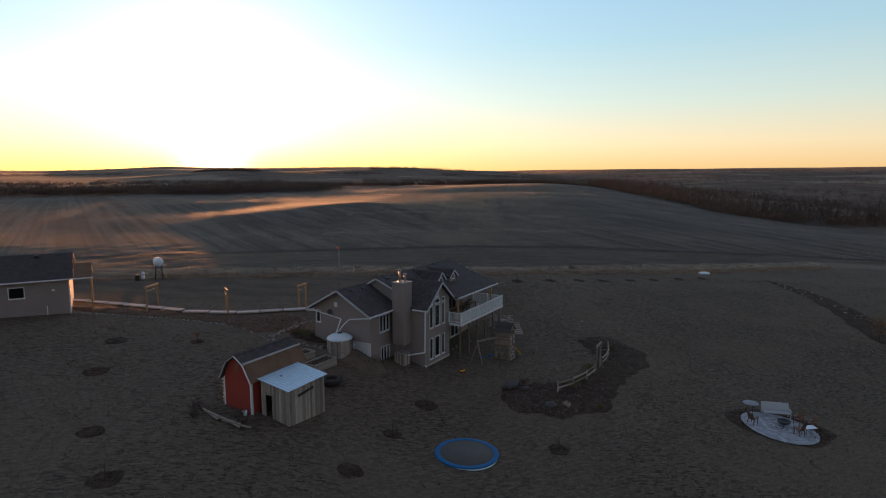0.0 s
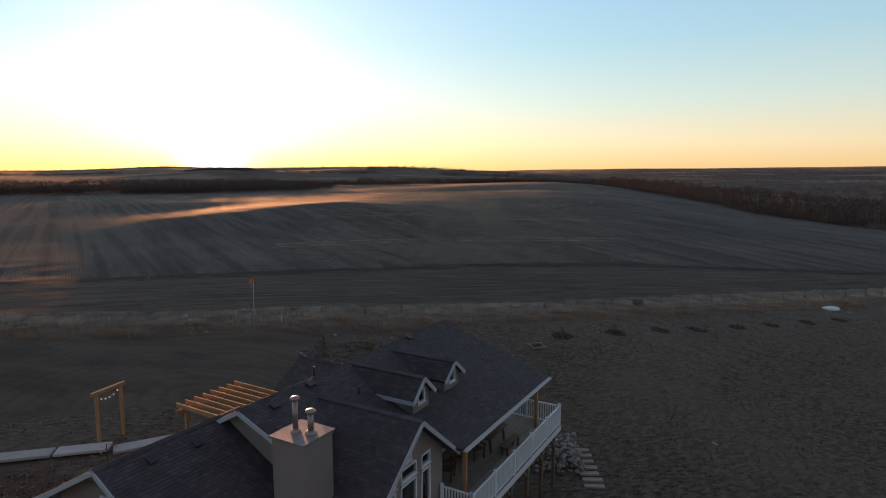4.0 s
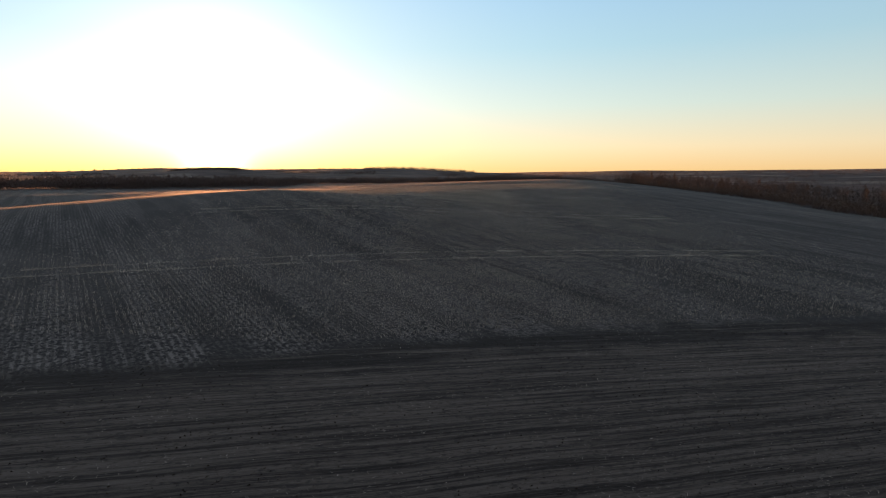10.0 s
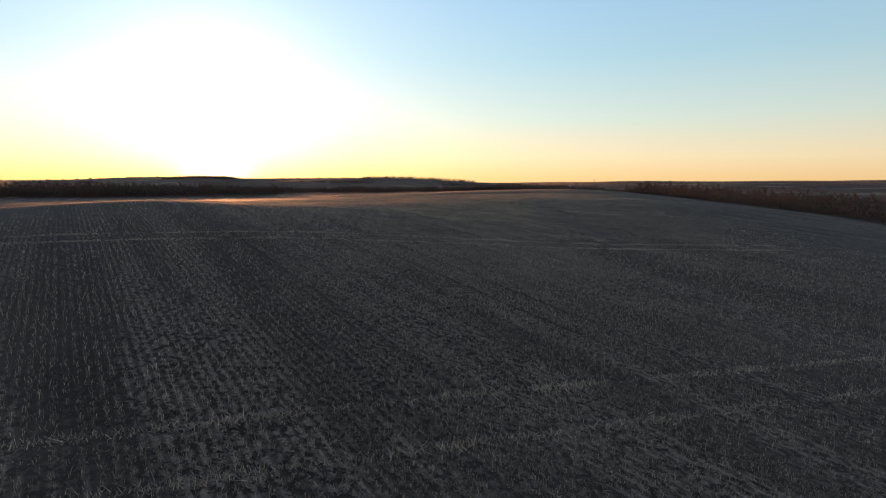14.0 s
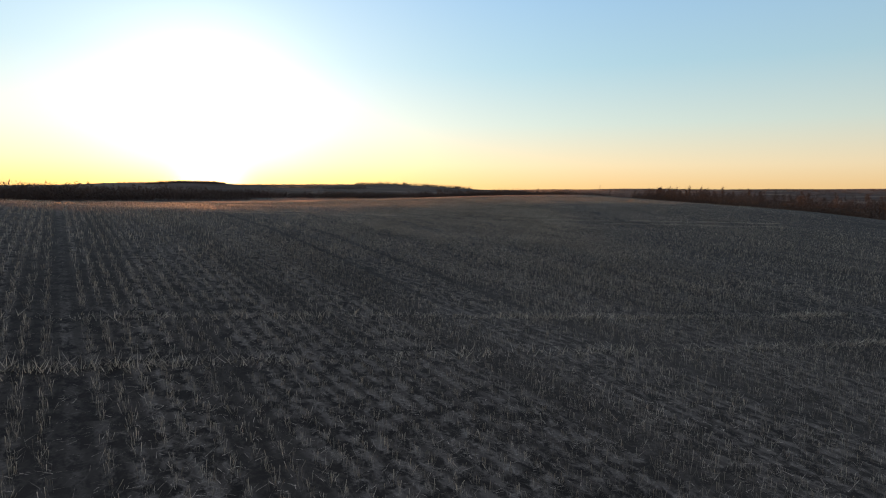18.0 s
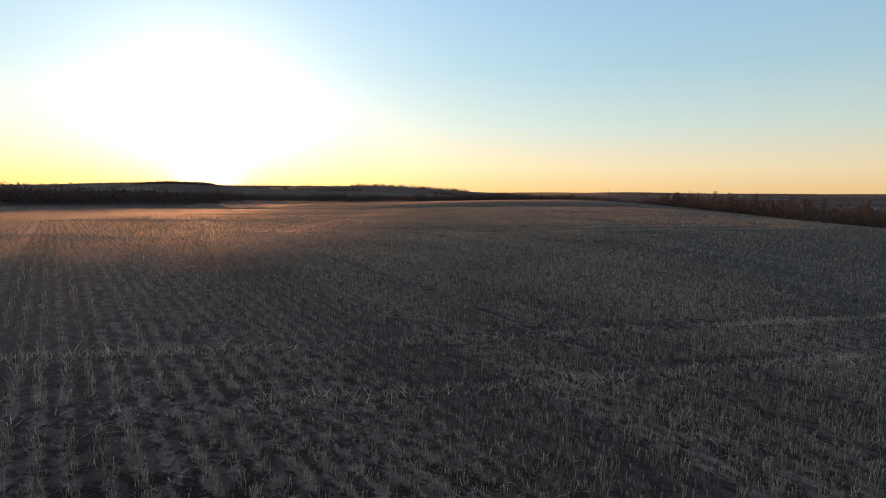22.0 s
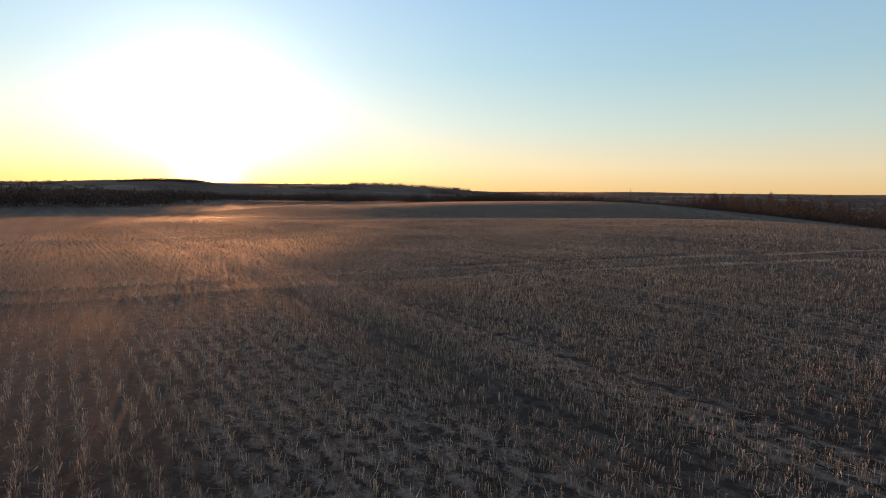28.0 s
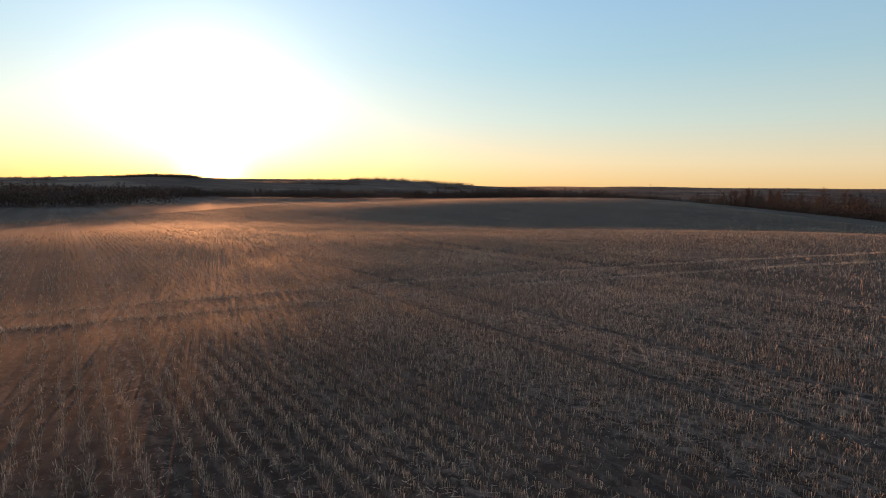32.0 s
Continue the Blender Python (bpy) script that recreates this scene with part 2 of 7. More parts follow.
def sheet(name, xs, ys, up=0.0, height=land):
    gx, gy = np.meshgrid(xs, ys)
    gz = height(gx, gy) + up
    me = bpy.data.meshes.new(name)
    nx, ny = len(xs), len(ys)
    me.vertices.add(nx * ny)
    me.vertices.foreach_set("co", np.stack([gx, gy, gz], -1).astype(np.float32).ravel())
    i = (np.arange(ny - 1)[:, None] * nx + np.arange(nx - 1)[None, :]).ravel()
    quads = np.stack([i, i + 1, i + 1 + nx, i + nx], 1).astype(np.int32)
    me.loops.add(quads.size)
    me.loops.foreach_set("vertex_index", quads.ravel())
    me.polygons.add(len(quads))
    me.polygons.foreach_set("loop_start", np.arange(0, quads.size, 4, dtype=np.int32))
    me.polygons.foreach_set("use_smooth", np.ones(len(quads), bool))
    me.update()
    me.validate()
    return new(name, me)


ground = tagged(sheet("ground", grown(-60, 110, 1.25, 4600, 1.055), grown(20, 320, 1.25, 4600, 1.055)),
                "dry grass yard running into harvested grain fields and hills", "ground", kind="structure")


def ground_material():
    """Lawn, bare yard, tilled headland and stubble in one sheet, told apart by their place."""
    m = bpy.data.materials.new("land")
    m.use_nodes = True
    n, l = m.node_tree.nodes, m.node_tree.links
    b = n["Principled BSDF"]
    b.inputs["Roughness"].default_value = 0.95
    b.inputs["Specular IOR Level"].default_value = 0.15
    co = n.new("ShaderNodeTexCoord").outputs["Object"]
    sep = n.new("ShaderNodeSeparateXYZ")
    l.new(co, sep.inputs[0])

    def maths(op, a, c, clamp=False):
        k = n.new("ShaderNodeMath")
        k.operation, k.use_clamp = op, clamp
        for i, v in enumerate((a, c)):
            if isinstance(v, (int, float)):
                k.inputs[i].default_value = v
            else:
                l.new(v, k.inputs[i])
        return k.outputs[0]

    def noise_at(scale, detail=4.0, stretch=None, turn=0.0, rough=0.55):
        v = co
        if stretch:
            mp = n.new("ShaderNodeMapping")
            mp.vector_type = "TEXTURE"
            mp.inputs["Rotation"].default_value = (0, 0, radians(turn))
            mp.inputs["Scale"].default_value = stretch
            l.new(co, mp.inputs["Vector"])
            v = mp.outputs["Vector"]
        t = n.new("ShaderNodeTexNoise")
        t.inputs["Scale"].default_value, t.inputs["Detail"].default_value, t.inputs["Roughness"].default_value = scale, detail, rough
        l.new(v, t.inputs["Vector"])
        return t.outputs["Fac"]

    def ramp(v, a, c):
        k = n.new("ShaderNodeMapRange")
        k.interpolation_type = "SMOOTHSTEP"
        k.inputs["From Min"].default_value, k.inputs["From Max"].default_value = a, c
        l.new(v, k.inputs["Value"])
        return k.outputs["Result"]

    def blend(f, a, c):
        k = n.new("ShaderNodeMix")
        k.data_type = "RGBA"
        if isinstance(f, (int, float)):
            k.inputs[0].default_value = f
        else:
            l.new(f, k.inputs[0])
        for i, v in ((6, a), (7, c)):
            if isinstance(v, tuple):
                k.inputs[i].default_value = (*v, 1)
            else:
                l.new(v, k.inputs[i])
        return k.outputs[2]

    def curve(xs, ys):
        """y of a boundary line at the point's x, between -60 and 80."""
        c = n.new("ShaderNodeFloatCurve")
        pts = c.mapping.curves[0].points
        for k, (x, y) in enumerate(zip(xs, ys)):
            q = ((x + 60) / 140, y / 150)
            if k < 2:
                pts[k * 1].location = q
            else:
                pts.new(*q)
        c.mapping.update()
        l.new(maths("DIVIDE", maths("ADD", sep.outputs["X"], 60.0), 140.0, True), c.inputs["Value"])
        return maths("MULTIPLY", c.outputs["Value"], 150.0)

    wob = maths("MULTIPLY", maths("SUBTRACT", noise_at(0.35, 3.0), 0.5), 4.0)
    y = maths("ADD", sep.outputs["Y"], wob)
    # lawn: olive and straw tussocks, with darker hollows
    tuss = noise_at(3.4, 5.0, (1.7, 0.8, 1), 20, 0.65)
    fine = noise_at(12.0, 6.0, (1.4, 0.8, 1), 20, 0.75)
    patch = noise_at(0.12, 4.0)
    lawn = blend(ramp(tuss, 0.38, 0.62), (0.074, 0.060, 0.045), (0.138, 0.113, 0.086))
    lawn = blend(maths("MULTIPLY", ramp(patch, 0.4, 0.65), 0.5), lawn, (0.116, 0.094, 0.070))
    lawn = blend(maths("MULTIPLY", ramp(fine, 0.48, 0.62), 0.55), lawn, (0.036, 0.030, 0.022))
    dash = noise_at(4.2, 5.0, (2.2, 0.75, 1), 6, 0.68)
    worn = ramp(noise_at(0.09, 3.0), 0.40, 0.58)
    lawn = blend(maths("MULTIPLY", maths("MULTIPLY", ramp(dash, 0.51, 0.60), 0.78), maths("ADD", maths("MULTIPLY", worn, 0.9), 0.1)), lawn, (0.020, 0.016, 0.012))
    # bare drive and turning place behind the house
    gravel = blend(ramp(noise_at(0.5, 5.0, (3, 1, 1), -10), 0.35, 0.65), (0.048, 0.037, 0.028), (0.088, 0.069, 0.051))
    gravel = blend(maths("MULTIPLY", ramp(noise_at(14.0, 6.0, None, 0, 0.75), 0.5, 0.64), 0.5), gravel, (0.130, 0.108, 0.086))
    # wheel marks curving round the turning place
    turning = n.new("ShaderNodeMapping")
    turning.inputs["Location"].default_value = (13.5, -67.0, 0)
    l.new(co, turning.inputs["Vector"])
    marks = n.new("ShaderNodeTexWave")
    marks.wave_type, marks.rings_direction = "RINGS", "Z"
    marks.inputs["Scale"].default_value, marks.inputs["Distortion"].default_value, marks.inputs["Detail"].default_value, marks.inputs["Detail Scale"].default_value = 0.30, 14.0, 4.0, 0.45
    l.new(turning.outputs["Vector"], marks.inputs["Vector"])
    gravel = blend(maths("MULTIPLY", ramp(marks.outputs["Fac"], 0.62, 0.9), 0.22), gravel, (0.030, 0.023, 0.017))
    drive = maths("MULTIPLY", ramp(maths("ADD", maths("SUBTRACT", sep.outputs["Y"], maths("MULTIPLY", sep.outputs["X"], 0.25)), wob), 67.0, 70.0),
                  ramp(maths("ADD", sep.outputs["X"], wob), -5.0, -11.0))
    lane = maths("MULTIPLY", ramp(maths("SUBTRACT", y, maths("MULTIPLY", sep.outputs["X"], 0.5)), 81.8, 83.6), ramp(sep.outputs["X"], 22.0, 2.0))
    yard = blend(maths("MULTIPLY", maths("MAXIMUM", drive, maths("MULTIPLY", lane, 0.7)), 0.9), lawn, gravel)
    # tilled headland: dark soil with long streaks along the fence
    streak = noise_at(1.1, 9.0, (14, 0.34, 1), 16, 0.78)
    line = noise_at(3.4, 8.0, (9, 0.22, 1), 17, 0.78)
    head = blend(ramp(streak, 0.40, 0.60), (0.030, 0.024, 0.019), (0.122, 0.101, 0.079))
    head = blend(maths("MULTIPLY", ramp(line, 0.52, 0.64), 0.55), head, (0.150, 0.126, 0.098))
    head = blend(maths("MULTIPLY", ramp(noise_at(6.0, 6.0, (2.0, 0.8, 1), 16, 0.75), 0.5, 0.62), 0.6), head, (0.020, 0.017, 0.014))
    # the last furrow before the stubble lies open and dark
    to_edge = maths("SUBTRACT", y, curve(EDGE_X, EDGE_Y))
    furrow = maths("MULTIPLY", ramp(to_edge, -3.4, -1.6), ramp(noise_at(0.7, 5.0, (6, 0.5, 1), 16, 0.7), 0.34, 0.5))
    head = blend(maths("MULTIPLY", furrow, 0.8), head, (0.018, 0.015, 0.012))
    # stubble: straw rows over soil, with darker swaths along the rows and paler patches
    mp = n.new("ShaderNodeMapping")
    mp.inputs["Rotation"].default_value = (0, 0, radians(-ROW_TURN))
    l.new(co, mp.inputs["Vector"])
    wave = n.new("ShaderNodeTexWave")
    wave.wave_type, wave.bands_direction = "BANDS", "X"
    wave.inputs["Scale"].default_value = math.tau / 20 / ROW_STEP
    wave.inputs["Distortion"].default_value, wave.inputs["Detail"].default_value, wave.inputs["Detail Scale"].default_value = 0.7, 2.0, 2.0
    l.new(mp.outputs["Vector"], wave.inputs["Vector"])
    swath = noise_at(0.5, 3.0, (0.8, 70.0, 1), ROW_TURN)
    mats = noise_at(5.5, 7.0, (1.0, 1.5, 1), ROW_TURN, 0.72)
    lying = maths("MAXIMUM", noise_at(22.0, 3.0, (4.0, 0.7, 1), ROW_TURN + 62, 0.6), maths("MAXIMUM", noise_at(19.0, 3.0, (4.0, 0.7, 1), ROW_TURN + 125, 0.6), noise_at(17.0, 3.0, (4.0, 0.7, 1), ROW_TURN + 8, 0.6)))
    # near-black gaps: shade in the holes between the straw, put into the soil colour
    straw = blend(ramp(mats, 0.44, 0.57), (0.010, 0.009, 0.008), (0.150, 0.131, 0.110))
    straw = blend(maths("MULTIPLY", ramp(lying, 0.55, 0.68), maths("ADD", maths("MULTIPLY", ramp(mats, 0.4, 0.6), 0.7), 0.15)), straw, (0.290, 0.258, 0.216))
    # darker between the rows: soil tone and the stubble's shade in one colour
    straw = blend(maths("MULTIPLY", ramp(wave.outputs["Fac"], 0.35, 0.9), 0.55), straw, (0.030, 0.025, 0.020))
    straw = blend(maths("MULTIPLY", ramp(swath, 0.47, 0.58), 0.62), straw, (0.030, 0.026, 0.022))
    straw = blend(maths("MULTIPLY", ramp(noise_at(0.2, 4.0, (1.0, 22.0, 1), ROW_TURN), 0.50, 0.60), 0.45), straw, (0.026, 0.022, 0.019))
    straw = blend(maths("MULTIPLY", ramp(noise_at(0.05, 4.0), 0.45, 0.7), 0.2), straw, (0.205, 0.178, 0.145))
    far_wood = blend(ramp(noise_at(0.02, 8.0, None, 0, 0.7), 0.4, 0.6), (0.048, 0.034, 0.028), (0.100, 0.068, 0.052))
    far_field = blend(ramp(noise_at(0.004, 2.0), 0.56, 0.62), far_wood, (0.150, 0.118, 0.090))
    strip = maths("MULTIPLY", ramp(maths("SUBTRACT", y, curve(STRIP_X, STRIP_BOT)), -0.6, 1.0), maths("ADD", maths("MULTIPLY", ramp(noise_at(3.0, 6.0, None, 0, 0.75), 0.4, 0.62), 0.8), 0.1))
    yard = blend(strip, yard, (0.165, 0.138, 0.108))
    col = blend(ramp(maths("SUBTRACT", y, curve(STRIP_X, STRIP_TOP)), -1.0, 0.5), yard, head)
    in_stubble = ramp(to_edge, -0.6, 1.2)
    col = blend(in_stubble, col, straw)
    dist = n.new("ShaderNodeVectorMath")
    dist.operation = "LENGTH"
    l.new(co, dist.inputs[0])
    away = maths("MAXIMUM", ramp(dist.outputs["Value"], 640.0, 760.0), ramp(sep.outputs["X"], 150.0, 175.0))
    col = blend(away, col, far_field)
    l.new(col, b.inputs["Base Color"])
    bp = n.new("ShaderNodeBump")
    bp.inputs["Strength"].default_value, bp.inputs["Distance"].default_value = 0.7, 0.06
    turf_up = maths("ADD", maths("MULTIPLY", tuss, 0.8), maths("MULTIPLY", fine, 0.7))
    straw_up = maths("ADD", maths("MULTIPLY", mats, 0.07), maths("MULTIPLY", lying, 0.03))
    high = n.new("ShaderNodeMix")
    l.new(in_stubble, high.inputs[0])
    l.new(turf_up, high.inputs[2])
    l.new(straw_up, high.inputs[3])
    l.new(high.outputs[0], bp.inputs["Height"])
    l.new(bp.outputs["Normal"], b.inputs["Normal"])
    return m


ROW_STEP, ROW_TURN = 0.27, 32.7       # sowing rows: metres apart, degrees to the left of the first heading
STRIP_X, STRIP_BOT = [-60.0, -20.0, -3.5, 13.3, 39.4, 80.0], [72.0, 79.0, 83.6, 90.4, 101.0, 117.0]
STRIP_TOP = [80.0, 85.0, 90.8, 96.8, 107.6, 123.0]
EDGE_X, EDGE_Y = [-60.0, -33.7, -12.2, 4.9, 29.0, 80.0], [92.0, 100.2, 107.2, 114.2, 122.0, 131.0]
ground.data.materials.append(ground_material())

M_SIDING = mat("taupe_siding", (0.225, 0.192, 0.182), 0.75, spread=0.10, scale=0.6, fine=30, bump=0.15, depth=0.004)
M_TRIM = mat("white_trim", (0.60, 0.63, 0.66), 0.5, spread=0.06, scale=3, fine=40, bump=0.05)
M_FASCIA = mat("pale_fascia", (0.38, 0.42, 0.46), 0.5, spread=0.08, scale=3, fine=40, bump=0.05)
M_SHINGLE = mat("charcoal_shingle", (0.054, 0.049, 0.051), 0.92, island=0.16, spread=0.3, scale=1.4, fine=45, bump=0.5, depth=0.006, piece=0.2)
M_SHINGLE_BROWN = mat("brown_shingle", (0.140, 0.086, 0.055), 0.92, spread=0.3, scale=1.5, fine=45, bump=0.5, depth=0.006, piece=0.2)
M_FOOTING = mat("cast_concrete", (0.46, 0.47, 0.49), 0.9, spread=0.15, scale=1.2, fine=40, bump=0.2, depth=0.003)
M_CONCRETE = mat("concrete", (0.34, 0.33, 0.32), 0.9, spread=0.2, scale=1.5, fine=50, bump=0.3, depth=0.004, piece=0.15)
M_GREYWOOD = mat("weathered_wood", (0.245, 0.215, 0.185), 0.85, spread=0.45, scale=2.0, fine=30, bump=0.5, depth=0.006, piece=0.48, stretch=(6, 6, 0.6))
M_PLANK = mat("grey_lumber", (0.235, 0.210, 0.180), 0.85, spread=0.3, scale=3.0, fine=40, bump=0.4, depth=0.004, piece=0.2)
M_CEDAR = mat("cedar", (0.33, 0.185, 0.085), 0.7, spread=0.25, scale=3.0, fine=40, bump=0.3, depth=0.004, piece=0.15)
M_DARKWOOD = mat("stained_wood", (0.115, 0.058, 0.032), 0.6, spread=0.25, scale=4.0, fine=50, bump=0.2, depth=0.003)
M_POST = mat("brown_timber", (0.150, 0.098, 0.062), 0.8, spread=0.3, scale=3.0, fine=40, bump=0.3, depth=0.004)
M_RED = mat("barn_red", (0.235, 0.030, 0.018), 0.8, spread=0.15, scale=1.2, fine=40, bump=0.3, depth=0.006, stretch=(8, 8, 0.5))
# the blue in this base colour stands for sky reflected by the sheet
M_STEEL = mat("galvanised_sheet", (0.46, 0.62, 0.74), 0.45, 0.5, spread=0.12, scale=2.0, fine=25, bump=0.05)
M_CAP = mat("dull_sheet", (0.20, 0.19, 0.19), 0.6, 0.3, spread=0.2, scale=3, fine=30, bump=0.1)
M_FLUE = mat("stainless_flue", (0.30, 0.26, 0.23), 0.42, 0.7, spread=0.15, scale=4, fine=30, bump=0.05)
M_WHITE = mat("white_plastic", (0.56, 0.66, 0.74), 0.45, spread=0.08, scale=2.0, fine=20, bump=0.05)
M_RAIL = mat("white_railing", (0.66, 0.72, 0.76), 0.45, spread=0.05, scale=2.0, fine=20, bump=0.03)
M_STONE = mat("field_stone", (0.185, 0.174, 0.160), 0.9, spread=0.35, scale=3.0, fine=25, bump=0.5, depth=0.02, piece=0.35)
M_MULCH = mat("bark_mulch", (0.052, 0.039, 0.030), 0.97, spread=0.7, scale=2.0, fine=14, bump=1.0, depth=0.05, spec=0.1)
M_BANK = mat("reddish_mulch", (0.085, 0.056, 0.040), 0.97, spread=0.5, scale=1.5, fine=12, bump=0.6, depth=0.03, spec=0.1)
M_STONY = mat("stony_soil", (0.088, 0.070, 0.055), 0.95, spread=0.6, scale=2.0, fine=12, bump=1.0, depth=0.04, spec=0.15)
M_CHIPS = mat("bark_chips", (0.070, 0.045, 0.030), 0.95, spread=0.4, scale=2.0, fine=10, bump=0.0, spec=0.1, island=0.75)
M_BENCH = mat("grey_white_paint", (0.36, 0.39, 0.42), 0.6, spread=0.12, scale=2.0, fine=30, bump=0.05)
M_ROCK = mat("dark_rock", (0.055, 0.053, 0.052), 0.9, spread=0.4, scale=3.0, fine=25, bump=0.6, depth=0.03)
M_PAVER = mat("patio_stone", (0.26, 0.29, 0.33), 0.85, spread=0.2, scale=4.0, fine=30, bump=0.3, depth=0.008, piece=0.25)
M_BLUE = mat("blue_vinyl", (0.004, 0.105, 0.270), 0.65, spec=0.25, spread=0.15, scale=3, fine=20, bump=0.1)
M_MESH = mat("trampoline_mesh", (0.075, 0.074, 0.072), 0.85, spread=0.15, scale=2, fine=60, bump=0.1)
M_RUBBER = mat("tyre_rubber", (0.022, 0.022, 0.023), 0.85, spread=0.3, scale=3, fine=30, bump=0.4)
M_BLACK = mat("black_metal", (0.025, 0.025, 0.026), 0.5, 0.3, spread=0.2, scale=5, fine=40, bump=0.1)
M_YELLOW = mat("yellow_plastic", (0.65, 0.30, 0.02), 0.45, spread=0.1, scale=4, fine=30, bump=0.05)
M_ORANGE = mat("orange_fabric", (0.75, 0.10, 0.04), 0.7, spread=0.15, scale=4, fine=40, bump=0.1)
M_REDTOY = mat("red_plastic", (0.45, 0.02, 0.02), 0.45, spread=0.1, scale=4, fine=30, bump=0.05)
M_BARK = mat("bark", (0.085, 0.068, 0.058), 0.95, spread=0.35, scale=2, fine=20, bump=0.5, depth=0.02)
M_TWIG = mat("bare_twigs", (0.098, 0.070, 0.056), 0.95, spread=0.35, scale=0.05, fine=0.6, bump=0.0)
M_TWIG_RED = mat("russet_twigs", (0.118, 0.074, 0.050), 0.95, spread=0.35, scale=0.05, fine=0.6, bump=0.0)
M_NEEDLE = mat("conifer_needles", (0.105, 0.092, 0.038), 0.9, spread=0.4, scale=3, fine=12, bump=0.0)
M_RUST = mat("russet_leaves", (0.165, 0.085, 0.042), 0.9, spread=0.4, scale=3, fine=12, bump=0.0)
M_STRAW = mat("straw_stalks", (0.425, 0.362, 0.283), 0.8, spread=0.4, scale=0.25, fine=3.0, bump=0.0, spec=0.2, island=0.5)
# brighter copy of the straw: low sun on the wheel tracks painted into its colour
M_SUNLITSTRAW = mat("sunlit_straw", (0.530, 0.460, 0.360), 0.8, spread=0.35, scale=0.25, fine=3.0, bump=0.0, spec=0.2, island=0.4)
M_RUSSET = mat("russet_grass", (0.300, 0.200, 0.125), 0.85, spread=0.5, scale=0.4, fine=3.0, bump=0.0, spec=0.2, island=0.6)
M_DRYGRASS = mat("tall_dry_grass", (0.430, 0.375, 0.305), 0.85, spread=0.5, scale=0.4, fine=3.0, bump=0.0, spec=0.2, island=0.6)
M_TURF = mat("lawn_tufts", (0.150, 0.116, 0.076), 0.9, spread=0.4, scale=0.3, fine=2.0, bump=0.0, spec=0.2, island=0.5)
M_SOIL = mat("bare_soil", (0.112, 0.090, 0.070), 0.95, spread=0.45, scale=0.8, fine=9.0, bump=0.5, depth=0.03, spec=0.12)
M_PLAYWOOD = mat("weathered_cedar", (0.165, 0.128, 0.098), 0.85, spread=0.4, scale=2.5, fine=35, bump=0.4, depth=0.004, piece=0.35)
M_CLOD = mat("tilled_soil", (0.050, 0.038, 0.028), 0.95, spread=0.4, scale=0.5, fine=4.0, bump=0.0, spec=0.15, island=0.5)
# near-black colour that stands for the shade inside a recess
M_DARKIN = mat("recess_shade", (0.03, 0.028, 0.026), 0.9, spread=0.2, bump=0.0)


def lap(m, step, depth):
    """Adds the shadow lines of lapped boards to a siding: the sawtooth of each board's face."""
    n, l = m.node_tree.nodes, m.node_tree.links
    b = n["Principled BSDF"]
    w = n.new("ShaderNodeTexWave")
    w.wave_type, w.bands_direction, w.wave_profile = "BANDS", "Z", "SAW"
    w.inputs["Scale"].default_value, w.inputs["Distortion"].default_value = math.tau / 20 / step, 0.0
    l.new(n["Texture Coordinate"].outputs["Object"], w.inputs["Vector"])
    bp = n.new("ShaderNodeBump")
    bp.inputs["Strength"].default_value, bp.inputs["Distance"].default_value = 1.0, depth
    l.new(w.outputs["Fac"], bp.inputs["Height"])
    l.new(bp.outputs["Normal"], b.inputs["Normal"])


lap(M_SIDING, 0.16, 0.012)


def glass_material():
    m = bpy.data.materials.new("window_glass")
    m.use_nodes = True
    b = m.node_tree.nodes["Principled BSDF"]
    b.inputs["Base Color"].default_value = (0.75, 0.8, 0.8, 1)
    b.inputs["Roughness"].default_value, b.inputs["Transmission Weight"].default_value, b.inputs["IOR"].default_value = 0.03, 1.0, 1.45
    return m


M_GLASS = glass_material()


def bulb_material():
    m = bpy.data.materials.new("lit_bulb")
    m.use_nodes = True
    b = m.node_tree.nodes["Principled BSDF"]
    b.inputs["Base Color"].default_value = (0.9, 0.8, 0.6, 1)
    b.inputs["Emission Color"].default_value, b.inputs["Emission Strength"].default_value = (1.0, 0.72, 0.35, 1), 0.3
    return m


M_BULB = bulb_material()


# ---- building helpers ----
def box(bm, x0, x1, y0, y1, z0, z1, m=None):
    v = [bm.verts.new((x, y, z)) for z in (z0, z1) for x, y in ((x0, y0), (x1, y0), (x1, y1), (x0, y1))]
    for f in ((3, 2, 1, 0), (4, 5, 6, 7), (0, 1, 5, 4), (1, 2, 6, 5), (2, 3, 7, 6), (3, 0, 4, 7)):
        bm.faces.new([v[k] for k in f])
    if m:
        bmesh.ops.transform(bm, matrix=m, verts=v)
    return bm


def beam(bm, a, b, w, h=None, up=(0, 0, 1)):
    """A squared timber from a to b, w wide and h deep."""
    a, b = Vector(a), Vector(b)
    h = h or w
    along = (b - a).normalized()
    side = along.cross(Vector(up))
    side = side.normalized() if side.length > 1e-4 else Vector((1, 0, 0))
    top = side.cross(along)
    v = [bm.verts.new(p + side * s * w / 2 + top * t * h / 2) for p in (a, b) for s, t in ((-1, -1), (1, -1), (1, 1), (-1, 1))]
    for f in ((3, 2, 1, 0), (4, 5, 6, 7), (0, 1, 5, 4), (1, 2, 6, 5), (2, 3, 7, 6), (3, 0, 4, 7)):
        bm.faces.new([v[k] for k in f])
    return bm


